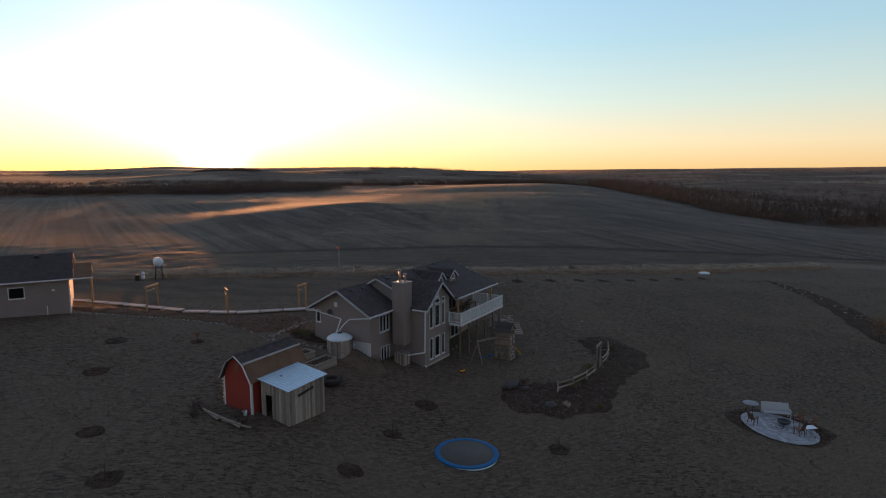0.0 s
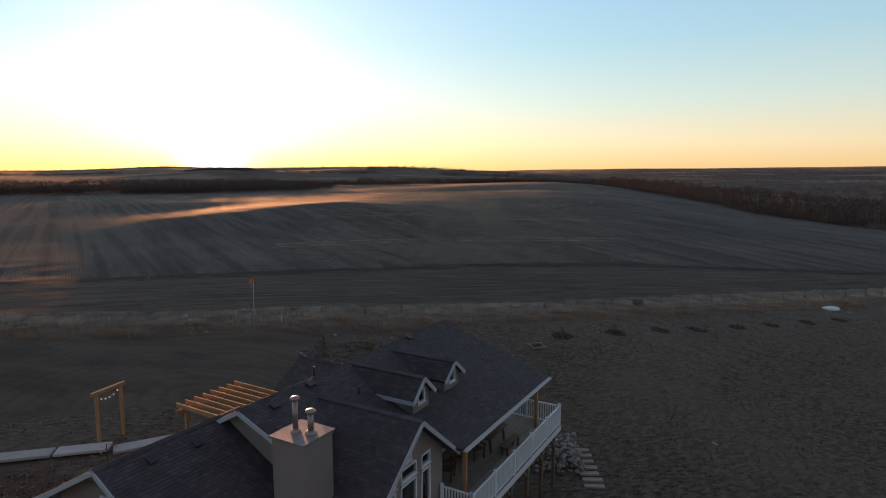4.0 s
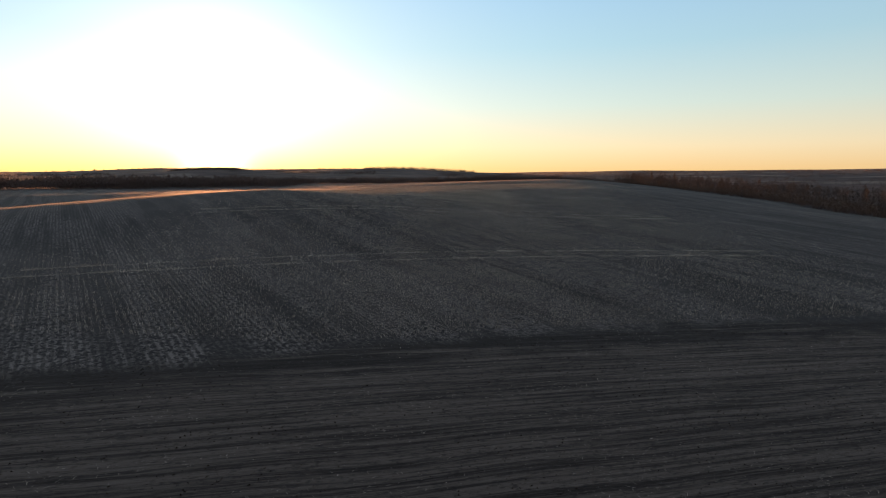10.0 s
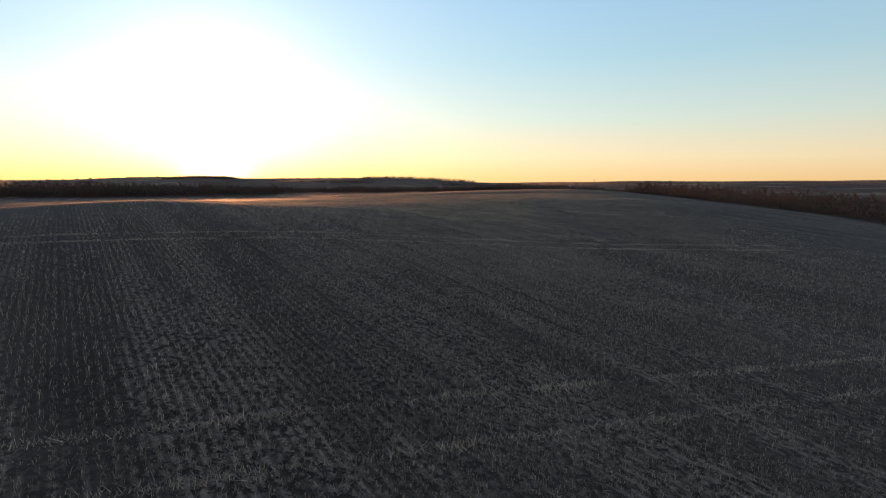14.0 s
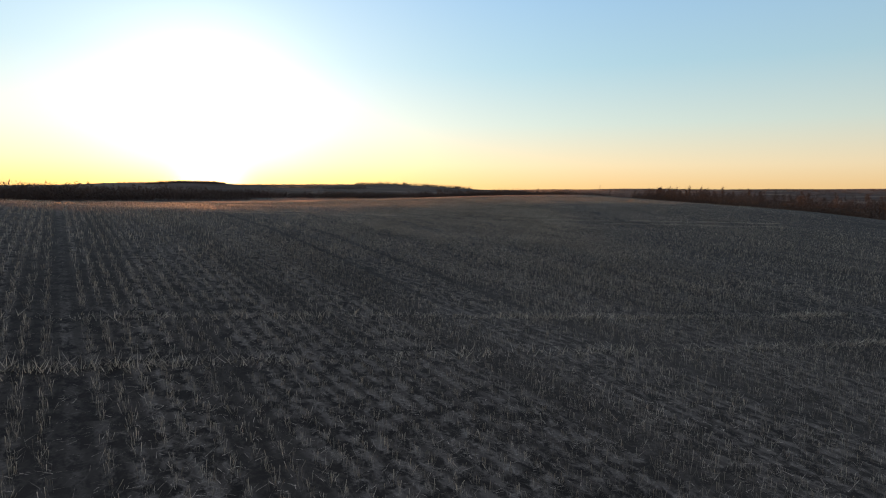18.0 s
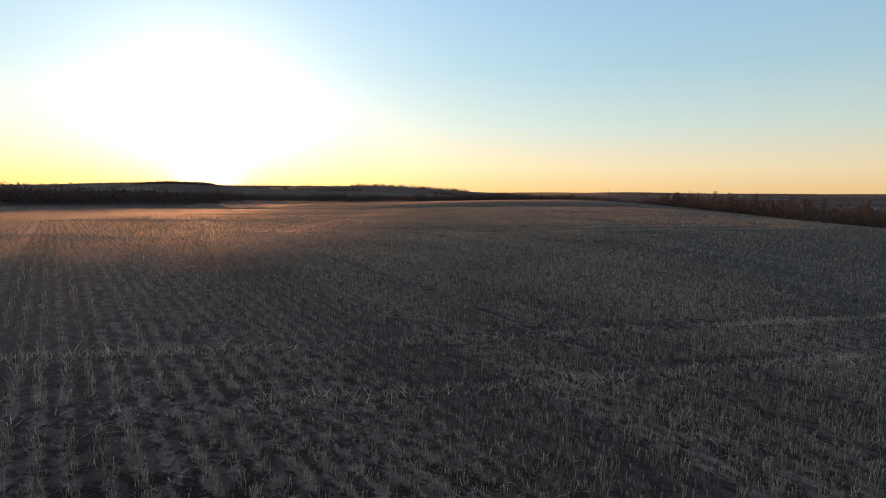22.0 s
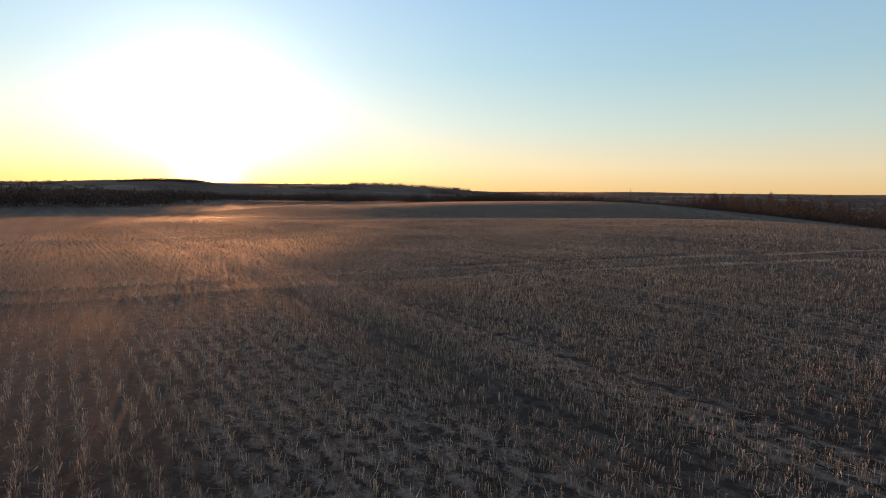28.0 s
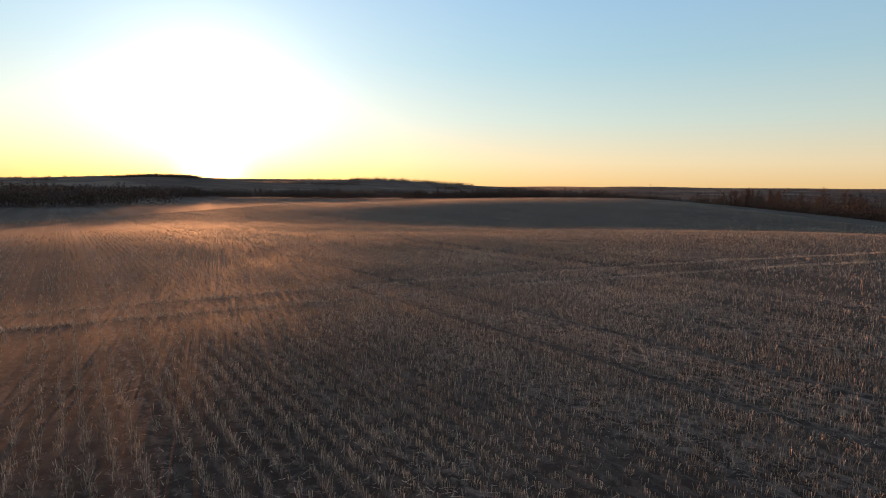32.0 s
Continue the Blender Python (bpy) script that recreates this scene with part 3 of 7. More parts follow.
def tube(bm, a, b, r, r2=None, n=10, caps=True):
    a, b = Vector(a), Vector(b)
    q = (b - a).to_track_quat("Z", "Y").to_matrix()
    r2 = r if r2 is None else r2
    rings = []
    for p, k in ((a, r), (b, r2)):
        rings.append([bm.verts.new(p + q @ Vector((k * math.cos(i * math.tau / n), k * math.sin(i * math.tau / n), 0))) for i in range(n)])
    for i in range(n):
        f = bm.faces.new((rings[0][i], rings[0][(i + 1) % n], rings[1][(i + 1) % n], rings[1][i]))
        f.smooth = True
    if caps:
        bm.faces.new(rings[0][::-1])
        bm.faces.new(rings[1])
    return bm


def slab(bm, pts, off):
    """A flat plate: the polygon pts, thickened by the vector off."""
    off = Vector(off)
    a = [bm.verts.new(Vector(p)) for p in pts]
    b = [bm.verts.new(Vector(p) + off) for p in pts]
    n = len(a)
    bm.faces.new(a)
    bm.faces.new(b[::-1])
    for i in range(n):
        bm.faces.new((a[(i + 1) % n], a[i], b[i], b[(i + 1) % n]))
    bmesh.ops.recalc_face_normals(bm, faces=list({f for v in a + b for f in v.link_faces}))
    return bm


def lathe(bm, rings, n=24, m=None):
    """A turned body: rings of (radius, height)."""
    made = []
    for r, z in rings:
        if r < 1e-4:
            made.append([bm.verts.new((0, 0, z))])
        else:
            made.append([bm.verts.new((r * math.cos(i * math.tau / n), r * math.sin(i * math.tau / n), z)) for i in range(n)])
    for a, b in zip(made, made[1:]):
        for i in range(n):
            j = (i + 1) % n
            q = [a[i % len(a)], a[j % len(a)], b[j % len(b)], b[i % len(b)]]
            q = list(dict.fromkeys(q))
            if len(q) > 2:
                bm.faces.new(q).smooth = True
    if m:
        bmesh.ops.transform(bm, matrix=m, verts=[v for r in made for v in r])
    return bm


def mesh_of(name, bm, material, bevel=0.0):
    if bevel:
        bmesh.ops.bevel(bm, geom=list(bm.edges), offset=bevel, segments=1, affect="EDGES", clamp_overlap=True)
    me = bpy.data.meshes.new(name)
    bm.to_mesh(me)
    bm.free()
    me.materials.append(material)
    return me


def part(name, bm, material, parent, label="", bevel=0.0):
    ob = new(name, mesh_of(name, bm, material, bevel))
    ob.parent = parent
    return tagged(ob, label)


def piece(name, me, parent, m=None, label=""):
    """One more object on a shared mesh."""
    ob = new(name, me)
    ob.parent = parent
    if m:
        ob.matrix_basis = m
    return tagged(ob, label)


def thing(name, m, label, category, group="", kind=""):
    ob = new(name)
    ob.empty_display_size = 0.2
    ob.matrix_world = m
    return tagged(ob, label, category, group, kind)


def one(name, bm, material, m, label, category, group="", kind="", bevel=0.0):
    ob = new(name, mesh_of(name, bm, material, bevel))
    ob.matrix_world = m
    return tagged(ob, label, category, group, kind)


def B():
    return bmesh.new()


def stand(x, y, turn=0.0, up=0.0):
    return Matrix.Translation(place(x, y, up)) @ pose(0, 0, 0, 0, 0, turn)


def wall_mesh(bm, length, thick, base, top, holes=(), peaks=()):
    """A wall along x from 0 to length, its outer face at y=0, inner at y=thick, with a sloping top and real openings.
    holes: (x0, x1, z0, top at x0, top at x1)."""
    xs = sorted({0.0, length, *peaks, *(h[0] for h in holes), *(h[1] for h in holes)})
    for a, b in zip(xs, xs[1:]):
        mid = (a + b) / 2
        lo = (base, base)
        spans = []
        for x0, x1, z0, za, zb in sorted((h for h in holes if h[0] <= mid <= h[1]), key=lambda h: h[2]):
            spans.append((lo, (z0, z0)))
            f = lambda x: za + (zb - za) * (x - x0) / (x1 - x0)
            lo = (f(a), f(b))
        spans.append((lo, (top(a), top(b))))
        for (l0, l1), (h0, h1) in spans:
            if h0 - l0 < 1e-3 and h1 - l1 < 1e-3:
                continue
            v = [bm.verts.new(p) for p in ((a, 0, l0), (b, 0, l1), (b, thick, l1), (a, thick, l0), (a, 0, h0), (b, 0, h1), (b, thick, h1), (a, thick, h0))]
            for q in ((3, 2, 1, 0), (4, 5, 6, 7), (0, 1, 5, 4), (1, 2, 6, 5), (2, 3, 7, 6), (3, 0, 4, 7)):
                bm.faces.new([v[k] for k in q])
    return bm


def window(parent, m, hole, lights=1, label="white-framed window", wide=0.065, sill=True):
    """A window in an opening of a wall: m takes the wall's own axes to the parent's."""
    x0, x1, z0, za, zb = hole
    win = thing("window", Matrix(), "", "")
    win.parent = parent
    win.matrix_basis = m
    tagged(win, label)
    f = B()
    y0, y1 = -0.035, 0.08
    for a, b, c, d in (((x0, z0), (x1, z0), (x1, z0 + wide), (x0, z0 + wide)), ((x0, za), (x1, zb), (x1, zb - wide), (x0, za - wide)),
                       ((x0, z0), (x0 + wide, z0), (x0 + wide, za + (zb - za) * wide / (x1 - x0)), (x0, za)),
                       ((x1 - wide, z0), (x1, z0), (x1, zb), (x1 - wide, zb - (zb - za) * wide / (x1 - x0)))):
        slab(f, [(p[0], y0, p[1]) for p in (a, b, c, d)], (0, y1 - y0, 0))
    part("window_frame", f, M_TRIM, win)
    step = (x1 - x0) / lights
    for k in range(1, lights):
        x = x0 + k * step
        part("mullion", box(B(), x - wide * 0.55, x + wide * 0.55, y0 + 0.004, y1, z0 + wide, min(za, zb) - wide), M_TRIM, win)
    for k in range(lights):
        a, b = x0 + k * step, x0 + (k + 1) * step
        f = lambda x: za + (zb - za) * (x - x0) / (x1 - x0)
        a, b = a + wide * 0.5, b - wide * 0.5
        pane = slab(B(), [(a, 0.03, z0 + wide * 0.5), (b, 0.03, z0 + wide * 0.5), (b, 0.03, f(b) - wide * 0.5), (a, 0.03, f(a) - wide * 0.5)], (0, 0.012, 0))
        part("pane", pane, M_GLASS, win)
    if sill:
        part("window_sill", box(B(), x0 - 0.03, x1 + 0.03, y0 - 0.04, y0 + 0.03, z0 - 0.035, z0 - 0.002), M_TRIM, win)
    return win




def shingled(parent, origin, along, up, width, run, clip=None, budget=60, material=None, seed=1, tab=0.33, show=0.145):
    """Lays tabs in courses on a roof plane: origin at the eave's start, along the eave, up the slope. Those past the budget join one part."""
    rnd = random.Random(seed)
    along, up, origin = Vector(along).normalized(), Vector(up).normalized(), Vector(origin)
    nor = along.cross(up)
    if nor.z < 0:
        nor = -nor
    rest = B()
    n = 0
    r = 0
    keep = []
    while r * show < run - 0.02:
        s = -(r % 3) * tab / 3
        while s < width:
            a, b = max(s, 0.0), min(s + tab - 0.008, width)
            h0, h1 = r * show, min(r * show + show * 1.25, run)
            mid = ((a + b) / 2, (h0 + h1) / 2)
            if b - a > 0.05 and (clip is None or clip(*mid)):
                keep.append((a, b, h0, h1, rnd.random()))
            s += tab
        r += 1
    chosen = set(rnd.sample(range(len(keep)), min(budget, len(keep)))) if budget else set()
    for k, (a, b, h0, h1, q) in enumerate(keep):
        t0 = 0.016 + 0.008 * q
        p = [origin + along * x + up * y + nor * z for x, y, z in ((a, h0, 0.001), (b, h0, 0.001), (b, h1, 0.001), (a, h1, 0.001), (a, h0, t0), (b, h0, t0), (b, h1, 0.004), (a, h1, 0.004))]
        bm = B() if k in chosen else rest
        v = [bm.verts.new(x) for x in p]
        for f in ((4, 5, 6, 7), (0, 1, 5, 4), (1, 2, 6, 5), (3, 0, 4, 7)):
            bm.faces.new([v[i] for i in f])
        if k in chosen:
            bmesh.ops.recalc_face_normals(bm, faces=bm.faces)
            part("shingle", bm, material, parent)
    bmesh.ops.recalc_face_normals(rest, faces=rest.faces)
    tagged(part("shingles", rest, material, parent), kind="stuff")


# ---- the house ----
HOUSE = Matrix.Translation((-1.6, 51.6, 0)) @ pose(0, 0, 0, 0, 0, -30)
house = thing("house", HOUSE, "taupe sided two-storey farmhouse with charcoal shingles and white trim", "house")


def house_wall(m, length, base, top, holes=(), peaks=(), thick=0.2, lights=None):
    w = part("wall", wall_mesh(B(), length, thick, base, top, holes, peaks), M_SIDING, house)
    w.matrix_basis = m
    for k, h in enumerate(holes):
        window(house, m, h, (lights or [1] * len(holes))[k])
    return w


flat = lambda z: (lambda x: z)
# wing
house_wall(pose(-9.3, -4.1, 0), 6.2, -0.5, lambda x: 7.1 - abs(x - 3.1) * 0.535, [(0.2, 0.72, 3.9, 5.05, 5.05)], [3.1])
house_wall(pose(-3.1, -3.9, 0, 0, 0, 90), 3.9, -0.5, flat(5.38), [(1.25, 2.75, 3.28, 4.87, 4.87), (1.4, 2.78, 0.62, 1.97, 1.97)], lights=[3, 3])
house_wall(pose(-9.3, 0.0, 0, 0, 0, -90), 3.9, -0.5, flat(5.38))
# near wall beside the chimney, and the tall gable wall
house_wall(pose(-2.9, 0.0, 0), 2.9, -0.4, flat(5.25))
gable_holes = [(0.75, 1.38, 3.28, 5.3, 5.3), (1.66, 2.62, 3.28, 5.3, 5.3), (2.92, 3.52, 3.28, 5.3, 5.3),
               (0.75, 1.38, 0.38, 2.35, 2.35), (1.66, 2.62, 0.38, 2.35, 2.35), (2.92, 3.52, 0.38, 2.35, 2.35),
               (0.75, 1.38, 5.42, 5.5, 5.95), (1.66, 2.62, 5.42, 5.88, 5.88), (2.92, 3.52, 5.42, 5.88, 5.88), (1.72, 2.32, 6.02, 6.32, 6.72)]
house_wall(pose(0.0, 0.2, 0, 0, 0, 90), 4.2, -0.6, lambda x: 7.27 - abs(x - 2.2) * 0.8, [(a - 0.2, b - 0.2, c, d, e) for a, b, c, d, e in gable_holes], [2.2])
house_wall(pose(-0.2, 4.4, 0, 0, 0, 180), 2.0, -0.5, flat(5.4))
# long wall behind the deck, far gable, west wall, near gable
house_wall(pose(-2.2, 4.4, 0, 0, 0, 90), 8.5, -0.5, flat(6.3), [(0.7, 2.5, 3.3, 5.15, 5.15), (3.6, 5.4, 3.25, 5.2, 5.2), (6.4, 7.8, 4.0, 5.15, 5.15), (1.0, 2.6, 0.7, 1.95, 1.95), (4.2, 6.0, 0.25, 2.15, 2.15)], lights=[2, 2, 2, 2, 2])
house_wall(pose(-2.4, 12.9, 0, 0, 0, 180), 7.2, -0.5, lambda x: 7.6 - (2.6 - x) * 0.39 if x < 2.6 else 7.6 - (x - 2.6) * 0.55, (), [2.6])
house_wall(pose(-9.6, 12.7, 0, 0, 0, -90), 12.7, 0.0, flat(4.9))
house_wall(pose(-9.6, -0.2, 0), 6.9, 0.0, lambda x: 7.6 - (x - 4.6) * 0.39 if x > 4.6 else 7.6 - (4.6 - x) * 0.55, (), [4.6])
part("wall", slab(B(), [(-2.62, -0.3, 5.2), (-2.62, 1.55, 5.2), (-2.62, 1.55, 6.7), (-2.62, -0.3, 6.7)], (-0.1, 0, 0)), M_SIDING, house)
part("upper_floor", box(B(), -9.4, -2.5, 0.1, 12.6, 2.75, 2.9), M_PLANK, house)
part("foundation", box(B(), -5.6, -3.06, -4.14, -3.98, -0.6, 2.72), M_FOOTING, house, "bare grey concrete footing")
part("foundation", box(B(), -3.0, 0.03, -0.03, 0.05, -0.6, 0.0), M_CONCRETE, house, "pale concrete footing")
part("foundation", box(B(), -0.05, 0.035, 0.06, 4.42, -0.6, 0.0), M_CONCRETE, house, "pale concrete footing")
part("porch_wall_panel", box(B(), -9.33, -9.27, -4.12, -0.2, -0.2, 2.45), M_CONCRETE, house)

# roofs: each plane is a plate with its shingles, its fascia and its gutter
ROOFS = [
    ("wing", [(-2.6, -4.7, 5.24), (-2.6, -0.2, 5.24), (-6.2, 0.6, 7.2), (-6.2, -4.7, 7.2)]),
    ("wing", [(-9.8, -0.2, 5.24), (-9.8, -4.7, 5.24), (-6.2, -4.7, 7.2), (-6.2, 0.6, 7.2)]),
    ("main", [(-2.6, -0.55, 6.785), (-2.6, 1.6, 6.785), (-4.25, 2.4, 7.43), (0.7, 4.7, 5.5), (0.7, 13.75, 5.5), (-5.0, 13.2, 7.72), (-5.0, -0.55, 7.72)]),
    ("main", [(-10.0, 13.2, 4.97), (-10.0, -0.55, 4.97), (-5.0, -0.55, 7.72), (-5.0, 13.2, 7.72)]),
    ("gable", [(-2.6, -0.32, 5.24), (0.42, -0.32, 5.24), (0.42, 2.4, 7.43), (-4.25, 2.4, 7.43), (-2.6, 1.6, 6.785)]),
    ("gable", [(0.42, 4.95, 5.3), (0.3, 4.95, 5.3), (-4.25, 2.4, 7.43), (0.42, 2.4, 7.43)]),
    ("dormer", [(-3.2, 4.5, 6.98), (-1.3, 4.5, 6.98), (-1.3, 5.3, 7.74), (-5.0, 5.3, 7.74)]),
    ("dormer", [(-1.3, 6.1, 6.98), (-3.2, 6.1, 6.98), (-5.0, 5.3, 7.74), (-1.3, 5.3, 7.74)]),
    ("dormer", [(-3.0, 7.08, 6.93), (-1.4, 7.08, 6.93), (-1.4, 7.93, 7.63), (-4.77, 7.93, 7.63)]),
    ("dormer", [(-1.4, 8.78, 6.93), (-3.0, 8.78, 6.93), (-4.77, 7.93, 7.63), (-1.4, 7.93, 7.63)]),
]


def inside(poly, p):
    c = False
    for (ax, ay), (bx, by) in zip(poly, poly[1:] + poly[:1]):
        if (ay > p[1]) != (by > p[1]) and p[0] < (bx - ax) * (p[1] - ay) / (by - ay) + ax:
            c = not c
    return c


def roof_plane(parent, pts, material, budget, seed, name="roof", tab=0.21, show=0.13):
    P = [Vector(p) for p in pts]
    nor = (P[1] - P[0]).cross(P[-1] - P[0]).normalized()
    if nor.z < 0:
        nor = -nor
    r = part(name, slab(B(), [p - nor * 0.004 for p in P], -nor * 0.12), material, parent)
    along = (P[1] - P[0]).normalized()
    up = nor.cross(along)
    if up.z < 0:
        up = -up
    flatp = [((p - P[0]).dot(along), (p - P[0]).dot(up)) for p in P]
    lo, hi = min(q[0] for q in flatp), max(q[0] for q in flatp)
    low, top = min(q[1] for q in flatp), max(q[1] for q in flatp)
    shingled(r, P[0] + along * lo + up * low, along, up, hi - lo, top - low, lambda a, h: inside(flatp, (a + lo, h + low)), budget, material, seed, tab, show)
    return r


for k, (kind, pts) in enumerate(ROOFS):
    roof_plane(house, pts, M_SHINGLE, {"main": 90, "wing": 40, "gable": 15, "dormer": 5}[kind], k)


def ridge_caps(parent, a, b, material, n=None):
    a, b = Vector(a), Vector(b)
    n = n or max(2, int((b - a).length / 0.4))
    w = (b - a).cross(Vector((0, 0, 1))).normalized()
    me = None
    for k in range(n):
        p, q = a + (b - a) * (k / n), a + (b - a) * ((k + 0.97) / n)
        bm = B()
        for s in (1, -1):
            slab(bm, [p + Vector((0, 0, 0.035)), q + Vector((0, 0, 0.028)), q + w * s * 0.15 - Vector((0, 0, 0.045)), p + w * s * 0.15 - Vector((0, 0, 0.038))], (0, 0, -0.012))
        part("ridge_cap", bm, material, parent)


for a, b in (((-6.2, -4.72, 7.2), (-6.2, -0.3, 7.2)), ((-5.0, -0.57, 7.72), (-5.0, 13.22, 7.72)), ((0.44, 2.4, 7.43), (-4.2, 2.4, 7.43)), ((-1.28, 5.3, 7.74), (-5.0, 5.3, 7.745)), ((-1.38, 7.93, 7.63), (-4.75, 7.93, 7.63))):
    ridge_caps(house, a, b, M_SHINGLE)


def fascia(a, b, h=0.15, w=0.05, name="fascia", material=None):
    a, b = Vector(a), Vector(b)
    part(name, beam(B(), a - Vector((0, 0, h / 2 + 0.012)), b - Vector((0, 0, h / 2 + 0.012)), w, h), material or M_FASCIA, house)


for a, b in (((-2.6, -4.72, 5.24), (-6.2, -4.72, 7.2)), ((-9.8, -4.72, 5.24), (-6.2, -4.72, 7.2)),
             ((-2.62, -0.57, 6.785), (-5.0, -0.57, 7.72)), ((-10.0, -0.57, 4.97), (-5.0, -0.57, 7.72)),
             ((0.44, -0.32, 5.24), (0.44, 2.4, 7.43)), ((0.44, 4.95, 5.3), (0.44, 2.4, 7.43)),
             ((-1.28, 4.5, 6.98), (-1.28, 5.3, 7.74)), ((-1.28, 6.1, 6.98), (-1.28, 5.3, 7.74)), ((-3.2, 4.49, 6.98), (-1.28, 4.49, 6.98)),
             ((-1.38, 7.08, 6.93), (-1.38, 7.93, 7.63)), ((-1.38, 8.78, 6.93), (-1.38, 7.93, 7.63)), ((0.7, 13.79, 5.44), (-5.0, 13.24, 7.66)), ((-10.0, 13.22, 4.97), (-5.0, 13.22, 7.72))):
    fascia(a, b)


def gutter(a, b):
    a, b = Vector(a), Vector(b)
    bm = B()
    w = (b - a).cross(Vector((0, 0, 1))).normalized()
    beam(bm, a - Vector((0, 0, 0.12)), b - Vector((0, 0, 0.12)), 0.11, 0.012)
    for s in (-0.055, 0.055):
        beam(bm, a + w * s - Vector((0, 0, 0.07)), b + w * s - Vector((0, 0, 0.07)), 0.012, 0.11)
    part("gutter", bm, M_TRIM, house, "white eaves gutter")


for a, b in (((-2.53, -4.75, 5.24), (-2.53, -0.4, 5.24)), ((-9.87, -4.75, 5.24), (-9.87, -0.3, 5.24)), ((-1.1, -0.4, 5.24), (0.46, -0.4, 5.24)), ((0.78, 4.8, 5.5), (0.78, 13.8, 5.5)), ((-10.07, -0.5, 4.97), (-10.07, 13.2, 4.97))):
    gutter(a, b)
# soffits close the eaves
for p in ([(-3.1, -4.1, 5.1), (-2.6, -4.7, 5.1), (-2.6, -0.3, 5.1), (-3.1, -0.3, 5.1)], [(-9.3, -4.1, 5.1), (-9.8, -4.7, 5.1), (-9.8, -0.3, 5.1), (-9.3, -0.3, 5.1)], [(-2.2, 4.5, 5.32), (0.68, 4.9, 5.32), (0.68, 13.7, 5.32), (-2.2, 13.7, 5.32)]):
    part("soffit", slab(B(), p, (0, 0, 0.02)), M_TRIM, house)
# dormer faces with their small windows
for v, u, half, z0, pk in ((5.3, -1.48, 0.62, 6.1, 7.6), (7.93, -1.58, 0.68, 6.1, 7.49)):
    m = pose(u, v - half, 0, 0, 0, 90)
    s = 0.95 if v < 6 else 0.82
    h = [(half - 0.27, half + 0.27, z0 + 0.55, z0 + 1.12, z0 + 1.12)]
    house_wall(m, 2 * half, z0, lambda x, half=half, pk=pk, s=s: pk - abs(x - half) * s, h, [half], 0.12)
    for sgn in (-1, 1):
        part("dormer_cheek", slab(B(), [(u, v + sgn * half, z0), (u, v + sgn * half, pk - half * s), (u - 2.2, v + sgn * half, pk - half * s)], (0, -sgn * 0.08, 0)), M_SIDING, house)

# chimney chase with its two flues
chase = part("chimney", box(B(), -2.65, -1.38, -1.3, -0.03, 2.05, 7.62), M_SIDING, house, "boxed chimney clad in taupe siding")
part("chimney_cap", slab(B(), [(-2.72, -1.37, 7.622), (-1.31, -1.37, 7.622), (-1.31, 0.04, 7.622), (-2.72, 0.04, 7.622)], (0, 0, 0.07)), M_CAP, chase, "galvanised metal chimney cap")
for u, v, h, r in ((-2.2, -0.75, 1.02, 0.085), (-1.72, -0.6, 0.66, 0.095)):
    fl = part("flue", tube(B(), (u, v, 7.692), (u, v, 7.67 + h), r, n=14), M_FLUE, chase, "stainless steel flue pipe")
    part("flue_cap", lathe(B(), [(r * 1.15, 0), (r * 1.75, 0.02), (r * 1.75, 0.09), (r * 1.1, 0.13), (0, 0.135)], 14, pose(u, v, 7.67 + h)), M_FLUE, fl)
    part("flue_collar", lathe(B(), [(r * 1.9, 0), (r * 1.9, 0.03), (r * 1.1, 0.11), (0, 0.111)], 14, pose(u, v, 7.692)), M_FLUE, fl)

# roof vents, antenna, wall lamp, dish
for u, v, z in ((-5.72, -3.2, 0), (-5.6, -1.7, 0), (-4.5, 0.6, 1), (-4.85, 9.6, 1), (-4.7, 2.6, 1)):
    zz = 7.74 - (u + 5.0) * 0.39 if z else 7.2 - (u + 6.2) * 0.545
    vent = part("roof_vent", box(B(), -0.13, 0.13, -0.15, 0.15, 0.0, 0.09), M_BLACK, house, "low square roof vent", 0.02)
    vent.matrix_basis = pose(u, v, zz, 0, 20 if z else 28, 0)
    part("vent_lid", box(B(), -0.16, 0.16, -0.18, 0.18, 0.091, 0.112), M_BLACK, vent, "", 0.012)
for u, v, z in ((-6.6, 4.9, 7.0), (-3.4, 3.9, 7.05)):
    pipe = part("vent_pipe", tube(B(), (u, v, z - 0.2), (u, v, z + 0.35), 0.05, n=10), M_BLACK, house, "black plumbing vent pipe")
aerial = part("aerial", tube(B(), (-6.3, -4.2, 7.15), (-6.3, -4.2, 7.75), 0.012, n=6), M_BLACK, house, "small rooftop television aerial")
for k in range(4):
    part("aerial_rod", tube(B(), (-6.75 + 0.05 * k, -4.2 + 0.16 * k - 0.3, 7.45 + 0.06 * k), (-5.9 - 0.05 * k, -4.2 + 0.16 * k - 0.3, 7.45 + 0.06 * k), 0.006, n=5), M_BLACK, aerial)
part("wall_box", box(B(), -6.95, -6.6, -4.16, -4.1, 5.55, 5.95), M_TRIM, house, "white gable vent", 0.01)
dish = part("satellite_dish", lathe(B(), [(0, 0), (0.12, 0.012), (0.22, 0.05), (0.23, 0.06), (0.2, 0.055), (0, 0.02)], 18), M_BLACK, house, "dark satellite dish on a bracket")
dish.matrix_basis = pose(-7.2, -4.42, 5.1, 70, 0, 20)
part("dish_arm", tube(B(), (-7.2, -4.42, 5.0), (-7.2, -4.1, 4.85), 0.02, n=6), M_BLACK, house)
part("gas_meter", box(B(), -7.35, -7.05, -4.3, -4.12, 2.55, 2.95), M_CONCRETE, house, "grey gas meter with pipes", 0.03)
